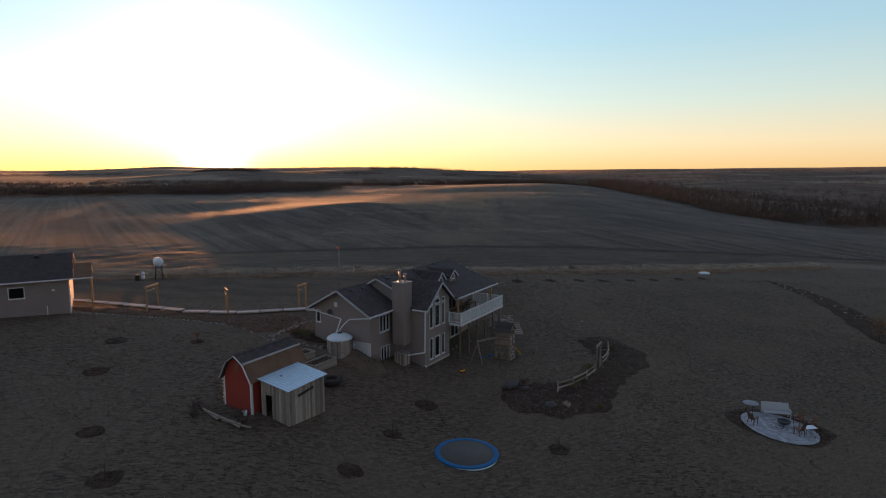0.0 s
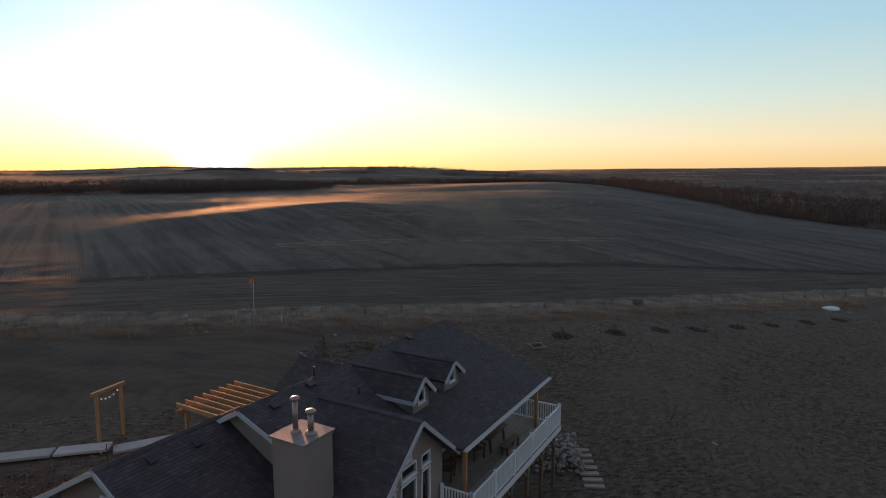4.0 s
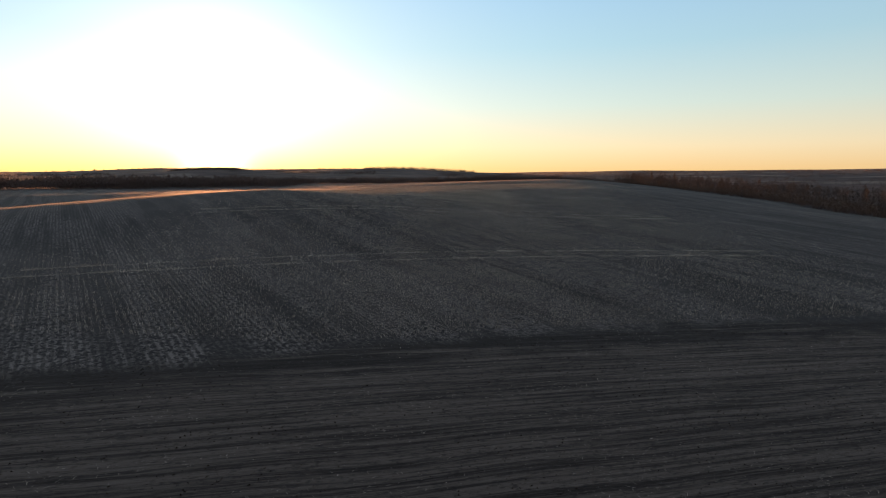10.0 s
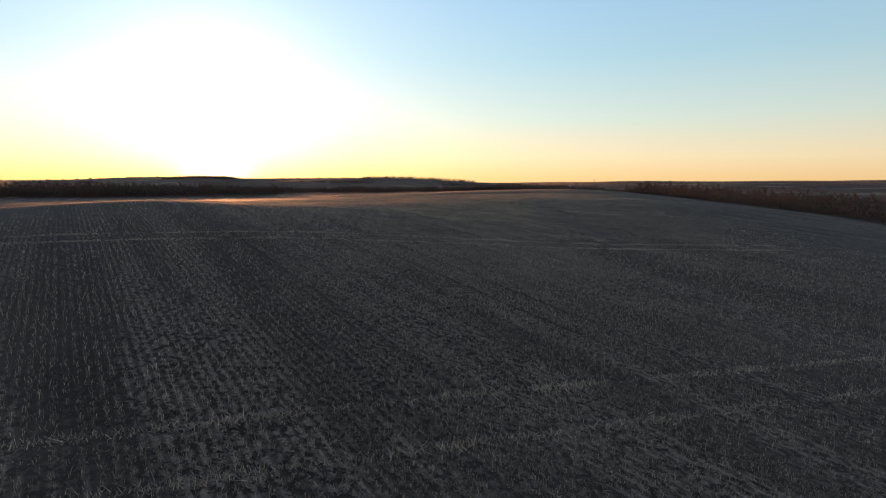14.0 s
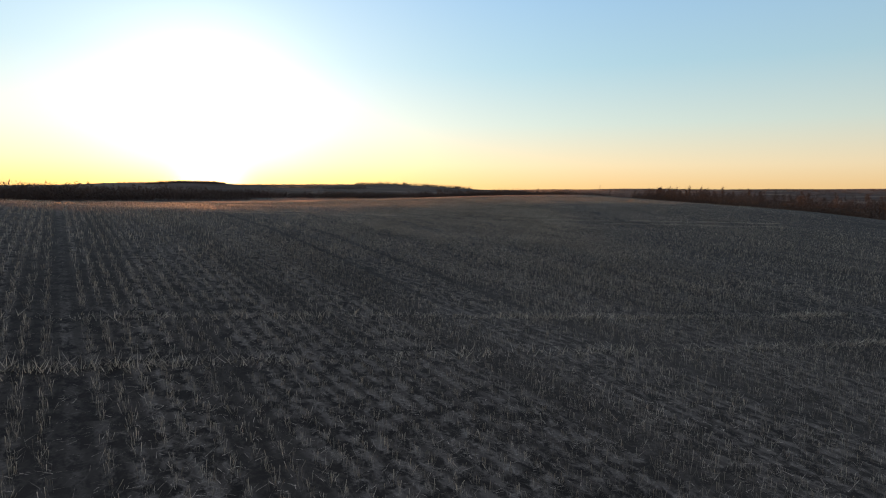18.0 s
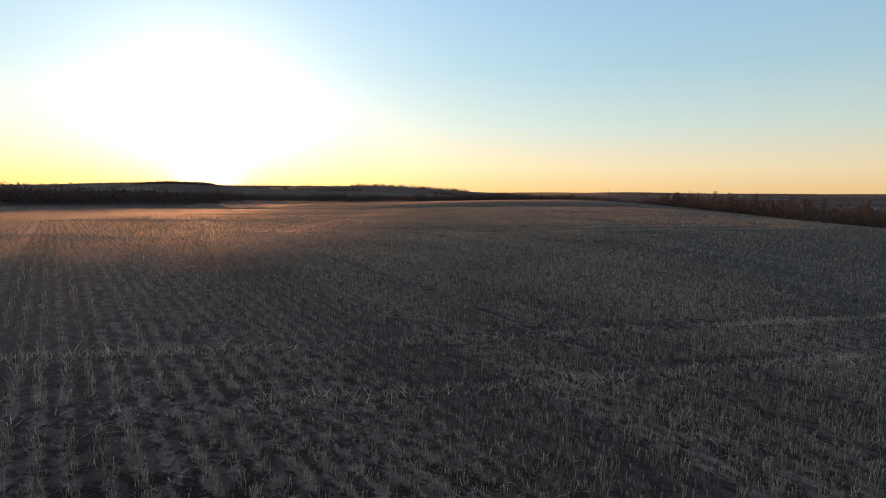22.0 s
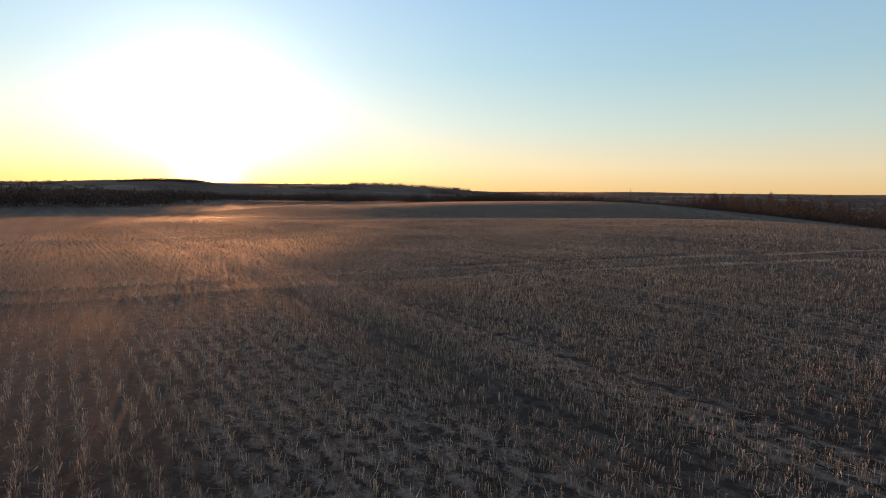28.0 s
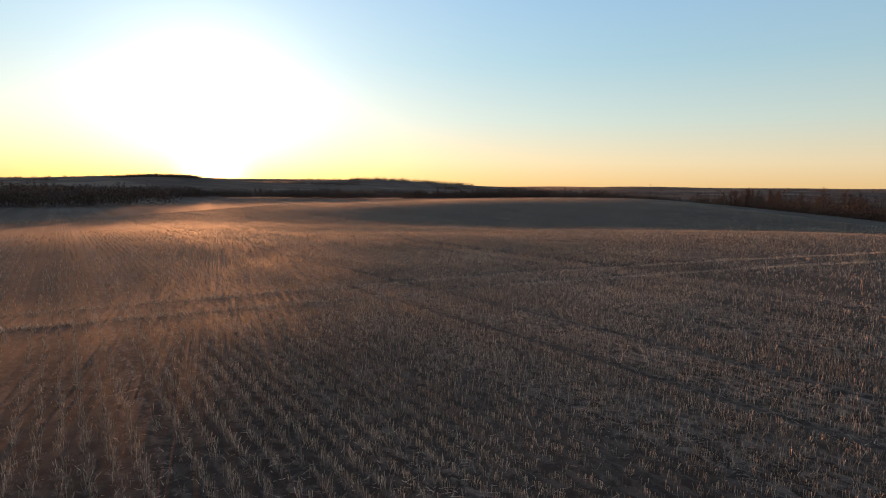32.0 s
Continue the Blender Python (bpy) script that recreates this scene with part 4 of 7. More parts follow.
for u in (-7.42, -7.0, -6.8):
    part("meter_pipe", tube(B(), (u, -4.2, 2.2), (u, -4.2, 3.2), 0.025, n=8), M_CONCRETE, house)


def downspout(points, r=0.045):
    for a, b in zip(points, points[1:]):
        part("downspout", beam(B(), a, b, r * 2, r * 2), M_TRIM, house, "white downspout")


downspout([(-9.85, -4.7, 5.1), (-9.2, -4.25, 4.98), (-6.15, -4.2, 4.55), (-6.3, -4.75, 3.3)])
downspout([(-2.6, -4.6, 5.05), (-3.0, -4.2, 4.95), (-5.2, -4.2, 4.6), (-5.65, -4.55, 4.1), (-6.1, -4.9, 3.3)])
downspout([(0.36, -0.36, 5.1), (0.05, -0.07, 4.95), (0.0, -0.07, 1.3), (-1.5, -1.1, 1.05)])
downspout([(0.03, -0.06, 0.1), (0.24, -0.18, 0.02)])

# deck
deck = thing("deck", HOUSE, "raised timber deck with white balustrade on posts", "deck")
D0, D1, DU, DZ = 4.45, 13.6, 1.4, 3.18
n = 26
for k in range(n):
    u0 = -2.15 + (DU + 2.15) * k / n
    part("deck_board", box(B(), u0, u0 + (DU + 2.15) / n - 0.008, D0 - (0.3 if u0 > 0.1 else 0), D1, DZ - 0.035, DZ), M_PLANK, deck)
for u in (1.36, 0.0, -1.0):
    part("joist", box(B(), u - 0.05, u + 0.05, D0 - 0.25 if u > 0.3 else D0, D1, DZ - 0.28, DZ - 0.04), M_PLANK, deck)
part("rim_board", box(B(), 1.42, 1.455, 4.15, D1 + 0.02, DZ - 0.26, DZ - 0.01), M_TRIM, deck)
part("rim_board", box(B(), 0.12, 1.415, 4.12, 4.155, DZ - 0.26, DZ - 0.01), M_TRIM, deck)


def railing(a, b, posts):
    a, b = Vector(a), Vector(b)
    L = (b - a).length
    d = (b - a) / L
    for z in (0.08, 0.98):
        part("rail", beam(B(), a + Vector((0, 0, z)), b + Vector((0, 0, z)), 0.06, 0.045), M_RAIL, deck)
    for k in range(posts + 1):
        p = a + d * L * k / posts
        post = part("rail_post", box(B(), -0.05, 0.05, -0.05, 0.05, 0, 1.04), M_RAIL, deck)
        post.location = p
        part("post_cap", slab(B(), [(-0.06, -0.06, 1.042), (0.06, -0.06, 1.042), (0.06, 0.06, 1.042), (-0.06, 0.06, 1.042)], (0, 0, 0.03)), M_RAIL, post)
    me = mesh_of("baluster", box(B(), -0.018, 0.018, -0.018, 0.018, 0.1, 0.96), M_RAIL)
    n = int(L / 0.12)
    for k in range(n):
        piece("baluster", me, deck, Matrix.Translation(a + d * (k + 0.5) * L / n))


railing((1.37, 4.2, DZ), (1.37, D1 - 0.03, DZ), 5)
railing((0.1, 4.2, DZ), (1.33, 4.2, DZ), 1)
railing((-2.1, D1 - 0.05, DZ), (1.33, D1 - 0.05, DZ), 2)
for v in (4.4, 6.2, 8.0, 9.8, 11.6, 13.3):
    g = HOUSE @ Vector((1.2, v, 0))
    z0 = float(land(g.x, g.y)) - 0.3
    part("deck_post", box(B(), 1.13, 1.27, v - 0.07, v + 0.07, z0, DZ - 0.281), M_POST, deck, "dark brown timber post")
    for s in (-0.55, 0.55):
        part("brace", beam(B(), (1.2, v, DZ - 1.0), (1.2, v + s, DZ - 0.3), 0.07), M_PLANK, deck)
part("roof_post", box(B(), 0.42, 0.56, 12.6, 12.74, DZ, 5.32), M_CEDAR, deck, "cedar post under the eave")
part("roof_post", box(B(), 0.42, 0.56, 5.2, 5.34, DZ, 5.32), M_CEDAR, deck, "cedar post under the eave")

# furniture on the deck


def picnic_table(m):
    t = thing("dining_table", m, "dark wooden trestle dining table on the deck", "table")
    for k in range(6):
        part("plank", box(B(), -0.46 + k * 0.154, -0.46 + k * 0.154 + 0.146, -0.95, 0.95, 0.71, 0.75), M_DARKWOOD, t)
    for v in (-0.7, 0.7):
        part("leg", beam(B(), (-0.38, v, 0), (-0.3, v, 0.71), 0.09), M_DARKWOOD, t)
        part("leg", beam(B(), (0.38, v, 0), (0.3, v, 0.71), 0.09), M_DARKWOOD, t)
        part("apron", box(B(), -0.34, 0.34, v - 0.04, v + 0.04, 0.6, 0.705), M_DARKWOOD, t)


def bench_seat(m):
    t = thing("bench", m, "dark wooden bench beside the dining table", "bench")
    for k in range(2):
        part("plank", box(B(), -0.18 + k * 0.18, -0.01 + k * 0.18, -0.8, 0.8, 0.42, 0.46), M_DARKWOOD, t)
    for v in (-0.6, 0.6):
        for u in (-0.13, 0.13):
            part("leg", box(B(), u - 0.04, u + 0.04, v - 0.04, v + 0.04, 0, 0.42), M_DARKWOOD, t)


def deck_chair(m, label):
    t = thing("adirondack_chair", m, label, "chair", "chairs on the deck")
    for s in (-0.28, 0.28):
        part("leg", beam(B(), (s, 0.25, 0), (s, 0.3, 0.62), 0.07), M_DARKWOOD, t)
        part("leg", beam(B(), (s, -0.35, 0), (s, -0.25, 0.5), 0.07), M_DARKWOOD, t)
        part("armrest", box(B(), s - 0.07, s + 0.07, -0.35, 0.36, 0.621, 0.65), M_DARKWOOD, t)
    for k in range(4):
        part("seat_slat", box(B(), -0.25, 0.25, -0.2 + 0.13 * k, -0.09 + 0.13 * k, 0.42 + 0.01 * k, 0.445 + 0.01 * k), M_DARKWOOD, t)
    for k in range(5):
        part("back_slat", beam(B(), (-0.22 + 0.11 * k, -0.22, 0.42), (-0.22 + 0.11 * k, -0.48, 1.15 - 0.02 * abs(k - 2) ** 2), 0.095, 0.022, (0, 1, 0)), M_DARKWOOD, t)


picnic_table(HOUSE @ pose(-0.65, 9.9, DZ))
bench_seat(HOUSE @ pose(0.35, 9.9, DZ))
deck_chair(HOUSE @ pose(-1.0, 7.5, DZ, 0, 0, -60), "dark wooden slatted armchair on the deck")
deck_chair(HOUSE @ pose(-0.7, 8.5, DZ, 0, 0, -110), "dark wooden slatted armchair near the table")
deck_chair(HOUSE @ pose(-0.9, 6.3, DZ, 0, 0, -75), "dark wooden slatted armchair by the house wall")
cool = thing("cooler", HOUSE @ pose(1.0, 4.5, DZ), "red plastic cooler on the deck", "cooler")
part("body", box(B(), -0.2, 0.2, -0.15, 0.15, 0, 0.4), M_REDTOY, cool, "", 0.03)
part("lid", box(B(), -0.21, 0.21, -0.16, 0.16, 0.402, 0.45), M_REDTOY, cool, "", 0.02)
pl = thing("table_planter", HOUSE @ pose(-0.7, 10.0, DZ + 0.75), "low wooden planter box on the table", "planter")
part("trough", box(B(), -0.12, 0.12, -0.35, 0.35, 0, 0.14), M_PLANK, pl, "", 0.01)
bmx = B()
rr = random.Random(5)
for k in range(40):
    a = rr.uniform(0, 6.28)
    c = Vector((rr.uniform(-0.1, 0.1), rr.uniform(-0.32, 0.32), 0.13))
    v = [bmx.verts.new(c), bmx.verts.new(c + Vector((0.06 * math.cos(a), 0.06 * math.sin(a), 0.14))), bmx.verts.new(c + Vector((0.02, 0.03, 0.22)))]
    bmx.faces.new(v)
part("dried_plants", bmx, M_RUST, pl)

# entry porch roof and pergola on the far side
porch = thing("entry_porch", HOUSE, "shingled entry porch gable on posts beside the house", "porch")
roof_plane(porch, [(-11.2, 6.9, 4.75), (-9.9, 6.9, 4.75), (-7.9, 8.85, 6.0), (-11.2, 8.85, 6.0)], M_SHINGLE, 10, 31)
roof_plane(porch, [(-9.9, 10.8, 4.75), (-11.2, 10.8, 4.75), (-11.2, 8.85, 6.0), (-7.9, 8.85, 6.0)], M_SHINGLE, 10, 32)
ridge_caps(porch, (-11.2, 8.85, 6.0), (-8.1, 8.85, 6.0), M_SHINGLE)
for v in (7.6, 10.1):
    part("post", box(B(), -11.1, -10.95, v - 0.07, v + 0.07, 2.0, 4.6), M_CEDAR, porch)
part("beam", box(B(), -11.15, -10.9, 7.2, 10.5, 4.6, 4.8), M_CEDAR, porch)
perg = thing("pergola", HOUSE, "cedar pergola with open rafters beside the entry", "pergola")
for k in range(8):
    v = 3.2 + k * 0.48
    part("rafter", box(B(), -13.6, -10.3, v - 0.03, v + 0.03, 4.72, 4.92), M_CEDAR, perg)
for u in (-13.2, -10.7):
    part("beam", box(B(), u - 0.06, u + 0.06, 2.9, 6.8, 4.5, 4.715), M_CEDAR, perg)
    for v in (3.4, 6.6):
        part("post", box(B(), u - 0.07, u + 0.07, v - 0.07, v + 0.07, 2.0, 4.5), M_CEDAR, perg)


# ---- the red barn and the lean-to ----
BARN = Matrix.Translation((-14.9, 38.74, 1.45)) @ pose(0, 0, 0, 0, 0, -29)
barn = thing("barn_shed", BARN, "small red gambrel barn shed with white corner trim", "shed")
BW, BL, BE, BK, BP = 2.55, 5.0, 2.25, 3.35, 3.85      # width, length, heights of eave, knuckle and peak
gam = lambda x: (BE + x * (BK - BE) / 0.55) if x < 0.55 else (BE + (BW - x) * (BK - BE) / 0.55 if x > BW - 0.55 else BK + (BP - BK) * (1 - abs(x - BW / 2) / (BW / 2 - 0.55)))
for m, L, top, pk in ((pose(0, 0, 0), BW, gam, [0.55, BW / 2, BW - 0.55]), (pose(BW, 0.12, 0, 0, 0, 90), BL - 0.24, flat(BE), []), (pose(BW, BL, 0, 0, 0, 180), BW, gam, [0.55, BW / 2, BW - 0.55]), (pose(0, BL - 0.12, 0, 0, 0, -90), BL - 0.24, flat(BE), [])):
    w = part("wall", wall_mesh(B(), L, 0.12, -0.5, top, (), pk), M_RED, barn, "red painted board wall")
    w.matrix_basis = m
o = 0.22
prof = [(-o, BE - 0.06), (0.5, BK + 0.06), (BW / 2, BP + 0.08), (BW - 0.5, BK + 0.06), (BW + o, BE - 0.06)]
for k, ((a, za), (b, zb)) in enumerate(zip(prof, prof[1:])):
    lowfirst = za < zb
    e = [(a, -0.2, za), (a, BL + 0.2, za), (b, BL + 0.2, zb), (b, -0.2, zb)]
    if not lowfirst:
        e = [(b, -0.2, zb), (b, BL + 0.2, zb), (a, BL + 0.2, za), (a, -0.2, za)]
    roof_plane(barn, e, M_SHINGLE if k < 3 else M_SHINGLE_BROWN, 30, 40 + k)
    part("fascia", beam(B(), (a, -0.23, za - 0.05), (b, -0.23, zb - 0.05), 0.03, 0.12, (0, 1, 0)), M_TRIM, barn, "white rake board")
ridge_caps(barn, (BW / 2, -0.2, BP + 0.09), (BW / 2, BL + 0.2, BP + 0.09), M_SHINGLE)
part("drip_strip", beam(B(), (BW - 0.46, -0.2, BK + 0.075), (BW - 0.46, BL + 0.2, BK + 0.075), 0.15, 0.03, (0.8, 0, 1)), M_CONCRETE, barn, "pale metal strip at the roof's break")
for x in (-0.01, BW - 0.09):
    part("corner_board", box(B(), x, x + 0.1, -0.03, 0.02, -0.4, BE), M_TRIM, barn, "white corner board")
part("corner_board", box(B(), BW - 0.02, BW + 0.03, 0.0, 0.12, -0.4, BE - 0.1), M_TRIM, barn, "white corner board")
part("gable_vent", box(B(), BW / 2 - 0.17, BW / 2 + 0.17, -0.025, 0.0, 2.75, 3.3), M_RUST, barn, "brown louvred gable vent", 0.008)
for k in range(7):
    part("string_bulb", lathe(B(), [(0, 0), (0.022, 0.02), (0.02, 0.05), (0, 0.065)], 8, pose(-0.06, -0.06, 0.5 + 0.25 * k)), M_BULB, barn)

LEAN = Matrix.Translation((-12.1, 37.78, 1.05)) @ pose(0, 0, 0, 0, 0, -28)
lean = thing("board_shed", LEAN, "grey weathered board shed with a corrugated metal roof", "shed")
SW, SL = 2.35, 3.6
r = random.Random(8)


def boards(parent, m, length, top, holes=(), width=0.16):
    """A wall of upright boards, each its own piece, left out where a doorway stands."""
    n = round(length / width)
    for k in range(n):
        a, b = k * length / n, (k + 1) * length / n - 0.006
        z0 = -0.55
        for h0, h1, hz in holes:
            if h0 < (a + b) / 2 < h1:
                z0 = hz
        d = r.uniform(0, 0.012)
        ob = part("board", slab(B(), [(a, -d, z0), (b, -d, z0), (b, -d, top(b) + r.uniform(-0.02, 0)), (a, -d, top(a))], (0, 0.025, 0)), M_GREYWOOD, parent)
        ob.matrix_basis = m


top_x = lambda x: 2.75 - 0.42 * x / SW
boards(lean, pose(0, 0, 0), SW, top_x, [(0.38, 1.0, 1.75)])
boards(lean, pose(SW, 0, 0, 0, 0, 90), SL, flat(2.33))
boards(lean, pose(SW, SL, 0, 0, 0, 180), SW, lambda x: top_x(SW - x))
boards(lean, pose(0, SL, 0, 0, 0, -90), SL, flat(2.72))
part("door_frame", box(B(), 0.33, 0.4, -0.05, 0.03, -0.1, 1.82), M_PLANK, lean)
part("door_frame", box(B(), 0.98, 1.05, -0.05, 0.03, -0.1, 1.82), M_PLANK, lean)
part("lintel", box(B(), 0.33, 1.05, -0.055, 0.03, 1.822, 1.92), M_PLANK, lean)
part("hatch", beam(B(), (SW + 0.06, 0.9, 1.72), (SW + 0.06, 2.4, 1.86), 0.05, 0.16), M_BLACK, lean, "dark propped hatch flap")
# added dark sheet that makes the inside look shaded through the doorway
part("inside_shade_sheet", box(B(), 0.05, 0.08, 0.1, SL - 0.1, -0.4, 2.6), M_DARKIN, lean)
part("sill_beam", box(B(), -0.03, SW + 0.05, -0.06, 0.0, -0.62, -0.4), M_PLANK, lean)
roof = part("roof", slab(B(), [(-0.15, -0.2, 2.79), (SW + 0.2, -0.2, 2.33 + 0.03), (SW + 0.2, SL + 0.15, 2.36), (-0.15, SL + 0.15, 2.79)], (0, 0, 0.012)), M_STEEL, lean, "ribbed galvanised roof sheet")
for k in range(15):
    v = -0.18 + k * (SL + 0.3) / 14
    part("rib", beam(B(), (-0.15, v, 2.815), (SW + 0.2, v, 2.385), 0.05, 0.03), M_STEEL, roof)
part("patch", slab(B(), [(0.5, 1.2, 2.72), (0.75, 1.15, 2.68), (0.7, 1.3, 2.69)], (0, 0, 0.02)), M_BLACK, roof)

# scrap lumber and junk by the barn
for k in range(9):
    p = place(-15.2 + 0.28 * k, 36.9 - 0.16 * k, 0.08 + 0.05 * (k % 3))
    one("scrap_board", beam(B(), (-1.1, 0, 0), (1.1, 0, 0), 0.14, 0.04), M_PLANK, Matrix.Translation(p) @ pose(0, 0, 0, 0, r.uniform(-4, 4), -38 + r.uniform(-12, 12)), "grey scrap board in a heap beside the barn", "lumber", "scrap boards by the barn")
for x, y, s in ((-16.3, 37.6, 0.55), (-16.0, 36.4, 0.45), (-12.9, 36.1, 0.4), (-13.5, 37.0, 0.45)):
    bm = B()
    for k in range(60):
        a, b = r.uniform(0, math.tau), r.uniform(0.2, 1.2)
        c = Vector((r.gauss(0, s * 0.4), r.gauss(0, s * 0.4), r.uniform(0, s * 0.6)))
        d = Vector((math.cos(a) * math.cos(b), math.sin(a) * math.cos(b), math.sin(b))) * s * 0.6
        beam(bm, c, c + d, 0.025)
    one("brush_pile", bm, M_BARK, stand(x, y), "pile of dark brush and scrap beside the barn", "brush pile", "junk heaps by the barn")
one("white_pail", lathe(B(), [(0, 0), (0.13, 0), (0.16, 0.3), (0.145, 0.3), (0.12, 0.02), (0, 0.02)], 14), M_WHITE, stand(-13.1, 37.35), "white plastic pail in front of the barn", "pail")


# ---- raised beds, tyre, cistern ----
def planter(x, y, turn, L, W, H=0.45):
    t = thing("raised_bed", stand(x, y, turn), "grey timber raised bed filled with dark soil and dry stems", "raised bed", "raised beds by the barn")
    for k in range(3):
        z0, z1 = -0.25 + k * (H + 0.25) / 3, -0.25 + (k + 1) * (H + 0.25) / 3 - 0.008
        for s in (-1, 1):
            part("side_board", box(B(), -W / 2, W / 2, s * L / 2 - 0.025, s * L / 2 + 0.025, z0, z1), M_PLANK, t)
            part("side_board", box(B(), s * W / 2 - 0.025, s * W / 2 + 0.025, -L / 2 + 0.026, L / 2 - 0.026, z0, z1), M_PLANK, t)
    for s in (-1, 1):
        part("cap_board", box(B(), -W / 2 - 0.06, W / 2 + 0.06, s * L / 2 - 0.07, s * L / 2 + 0.07, H, H + 0.035), M_PLANK, t)
        part("cap_board", box(B(), s * W / 2 - 0.07, s * W / 2 + 0.07, -L / 2 + 0.072, L / 2 - 0.072, H, H + 0.035), M_PLANK, t)
    part("soil", box(B(), -W / 2 + 0.03, W / 2 - 0.03, -L / 2 + 0.03, L / 2 - 0.03, 0, H - 0.12), M_MULCH, t)
    bm = B()
    for k in range(70):
        c = Vector((r.uniform(-W / 2.4, W / 2.4), r.uniform(-L / 2.3, L / 2.3), H - 0.13))
        d = Vector((r.gauss(0, 0.1), r.gauss(0, 0.1), r.uniform(0.04, 0.2)))
        v = [bm.verts.new(c), bm.verts.new(c + Vector((0.02, 0.01, 0))), bm.verts.new(c + d)]
        bm.faces.new(v)
    part("dry_stems", bm, M_STRAW, t)


planter(-10.08, 46.92, -30, 2.65, 1.2)
planter(-12.0, 47.5, -32, 2.7, 1.15)
planter(-11.6, 44.35, -30, 1.5, 1.1)
ty = thing("tractor_tyre", stand(-8.75, 44.5), "large black tractor tyre lying on the grass", "tyre")
part("carcass", lathe(B(), [(0.45, 0.04), (0.55, -0.02), (0.78, 0.0), (0.84, 0.1), (0.84, 0.32), (0.78, 0.42), (0.55, 0.44), (0.45, 0.38), (0.47, 0.2), (0.45, 0.04)], 30), M_RUBBER, ty)
for k in range(22):
    a = k * math.tau / 22
    part("lug", beam(B(), (0.84 * math.cos(a), 0.84 * math.sin(a), 0.03), (0.84 * math.cos(a + 0.16), 0.84 * math.sin(a + 0.16), 0.40), 0.05, 0.05), M_RUBBER, ty)
part("soil", lathe(B(), [(0.5, 0.2), (0.3, 0.26), (0, 0.28)], 18), M_MULCH, ty)

cis = thing("cistern", Matrix.Translation((-8.95, 49.75, 2.0)), "round rainwater tank clad in weathered boards with a domed lid", "water tank")
part("tank", lathe(B(), [(0, -0.8), (1.02, -0.8), (1.02, 1.05), (0.0, 1.06)], 30), M_WHITE, cis)
for k in range(34):
    a = k * math.tau / 34
    ob = part("stave", box(B(), -0.09, 0.09, 1.03, 1.06 + r.uniform(0, 0.012), -0.8, 1.1 + r.uniform(-0.03, 0.03)), M_GREYWOOD, cis)
    ob.matrix_basis = pose(0, 0, 0, 0, 0, math.degrees(a))
part("lid", lathe(B(), [(1.1, 1.14), (1.12, 1.2), (1.0, 1.34), (0.7, 1.5), (0.35, 1.57), (0.2, 1.58), (0.2, 1.62), (0, 1.62)], 32), M_WHITE, cis, "pale domed plastic lid")
part("hatch", lathe(B(), [(0.2, 1.622), (0.2, 1.65), (0, 1.655)], 18), M_BLACK, cis, "dark inlet hatch")
part("hoop", lathe(B(), [(1.085, 0.55), (1.1, 0.55), (1.1, 0.59), (1.085, 0.59)], 32), M_FLUE, cis)
sp = thing("standpipe", HOUSE @ pose(-4.62, -4.4, 0), "short pale standpipe against the concrete footing", "standpipe")
part("pipe", tube(B(), (0, 0, 1.3), (0, 0, 2.35), 0.035, n=10), M_WHITE, sp)
part("meter_box", box(B(), -0.09, 0.09, -0.06, 0.06, 2.352, 2.6), M_WHITE, sp, "pale meter box", 0.015)
wb = thing("timber_box", HOUSE @ pose(-1.76, -1.12, 0.0), "square weathered timber cover box by the house wall", "box")
for k in range(7):
    x = -0.5 + k * 0.143
    part("board", box(B(), x, x + 0.133, -0.5, -0.47, -0.1, 1.33), M_GREYWOOD, wb)
for k in range(7):
    part("board", box(B(), 0.475, 0.505, -0.465 + k * 0.143, -0.465 + k * 0.143 + 0.133, -0.1, 1.33), M_GREYWOOD, wb)
    part("lid_board", box(B(), -0.55, 0.55, -0.55 + k * 0.153, -0.55 + k * 0.153 + 0.145, 1.331, 1.365), M_PLANK, wb)
part("inlet", lathe(B(), [(0.13, 1.366), (0.13, 1.38), (0, 1.382)], 16), M_BLACK, wb, "dark round inlet")


# ---- trampoline, play set, toys ----
tr = thing("trampoline", Matrix.Translation((1.58, 37.34, float(land(1.58, 37.34)) + 0.03)) @ pose(0, 0, 0, 0, 1.5, 0), "sunken round trampoline with a blue padded rim", "trampoline")
part("jumping_mat", lathe(B(), [(0, 0.06), (1.86, 0.06), (1.86, 0.045), (0, 0.045)], 48), M_MESH, tr, "grey woven jumping mat")
part("pad", lathe(B(), [(1.8, 0.066), (1.84, 0.078), (2.1, 0.08), (2.15, 0.06), (2.15, 0.0), (1.8, 0.05)], 48), M_BLUE, tr, "blue vinyl safety pad")
part("frame", lathe(B(), [(2.06, -0.3), (2.1, -0.3), (2.1, -0.02), (2.06, -0.02)], 48), M_STEEL, tr)


def leaf_strips(bm, n, spread, size, rnd, z0=0.0, z1=1.0):
    for _ in range(n):
        a, q = rnd.uniform(0, math.tau), rnd.random() ** 0.5 * spread
        c = Vector((q * math.cos(a), q * math.sin(a), rnd.uniform(z0, z1)))
        d = Vector((rnd.gauss(0, 1), rnd.gauss(0, 1), rnd.gauss(0.4, 0.8))).normalized() * size
        w = Vector((rnd.gauss(0, 1), rnd.gauss(0, 1), rnd.gauss(0, 1))).normalized() * size * 0.25
        bm.faces.new([bm.verts.new(c - w), bm.verts.new(c + w), bm.verts.new(c + d)])


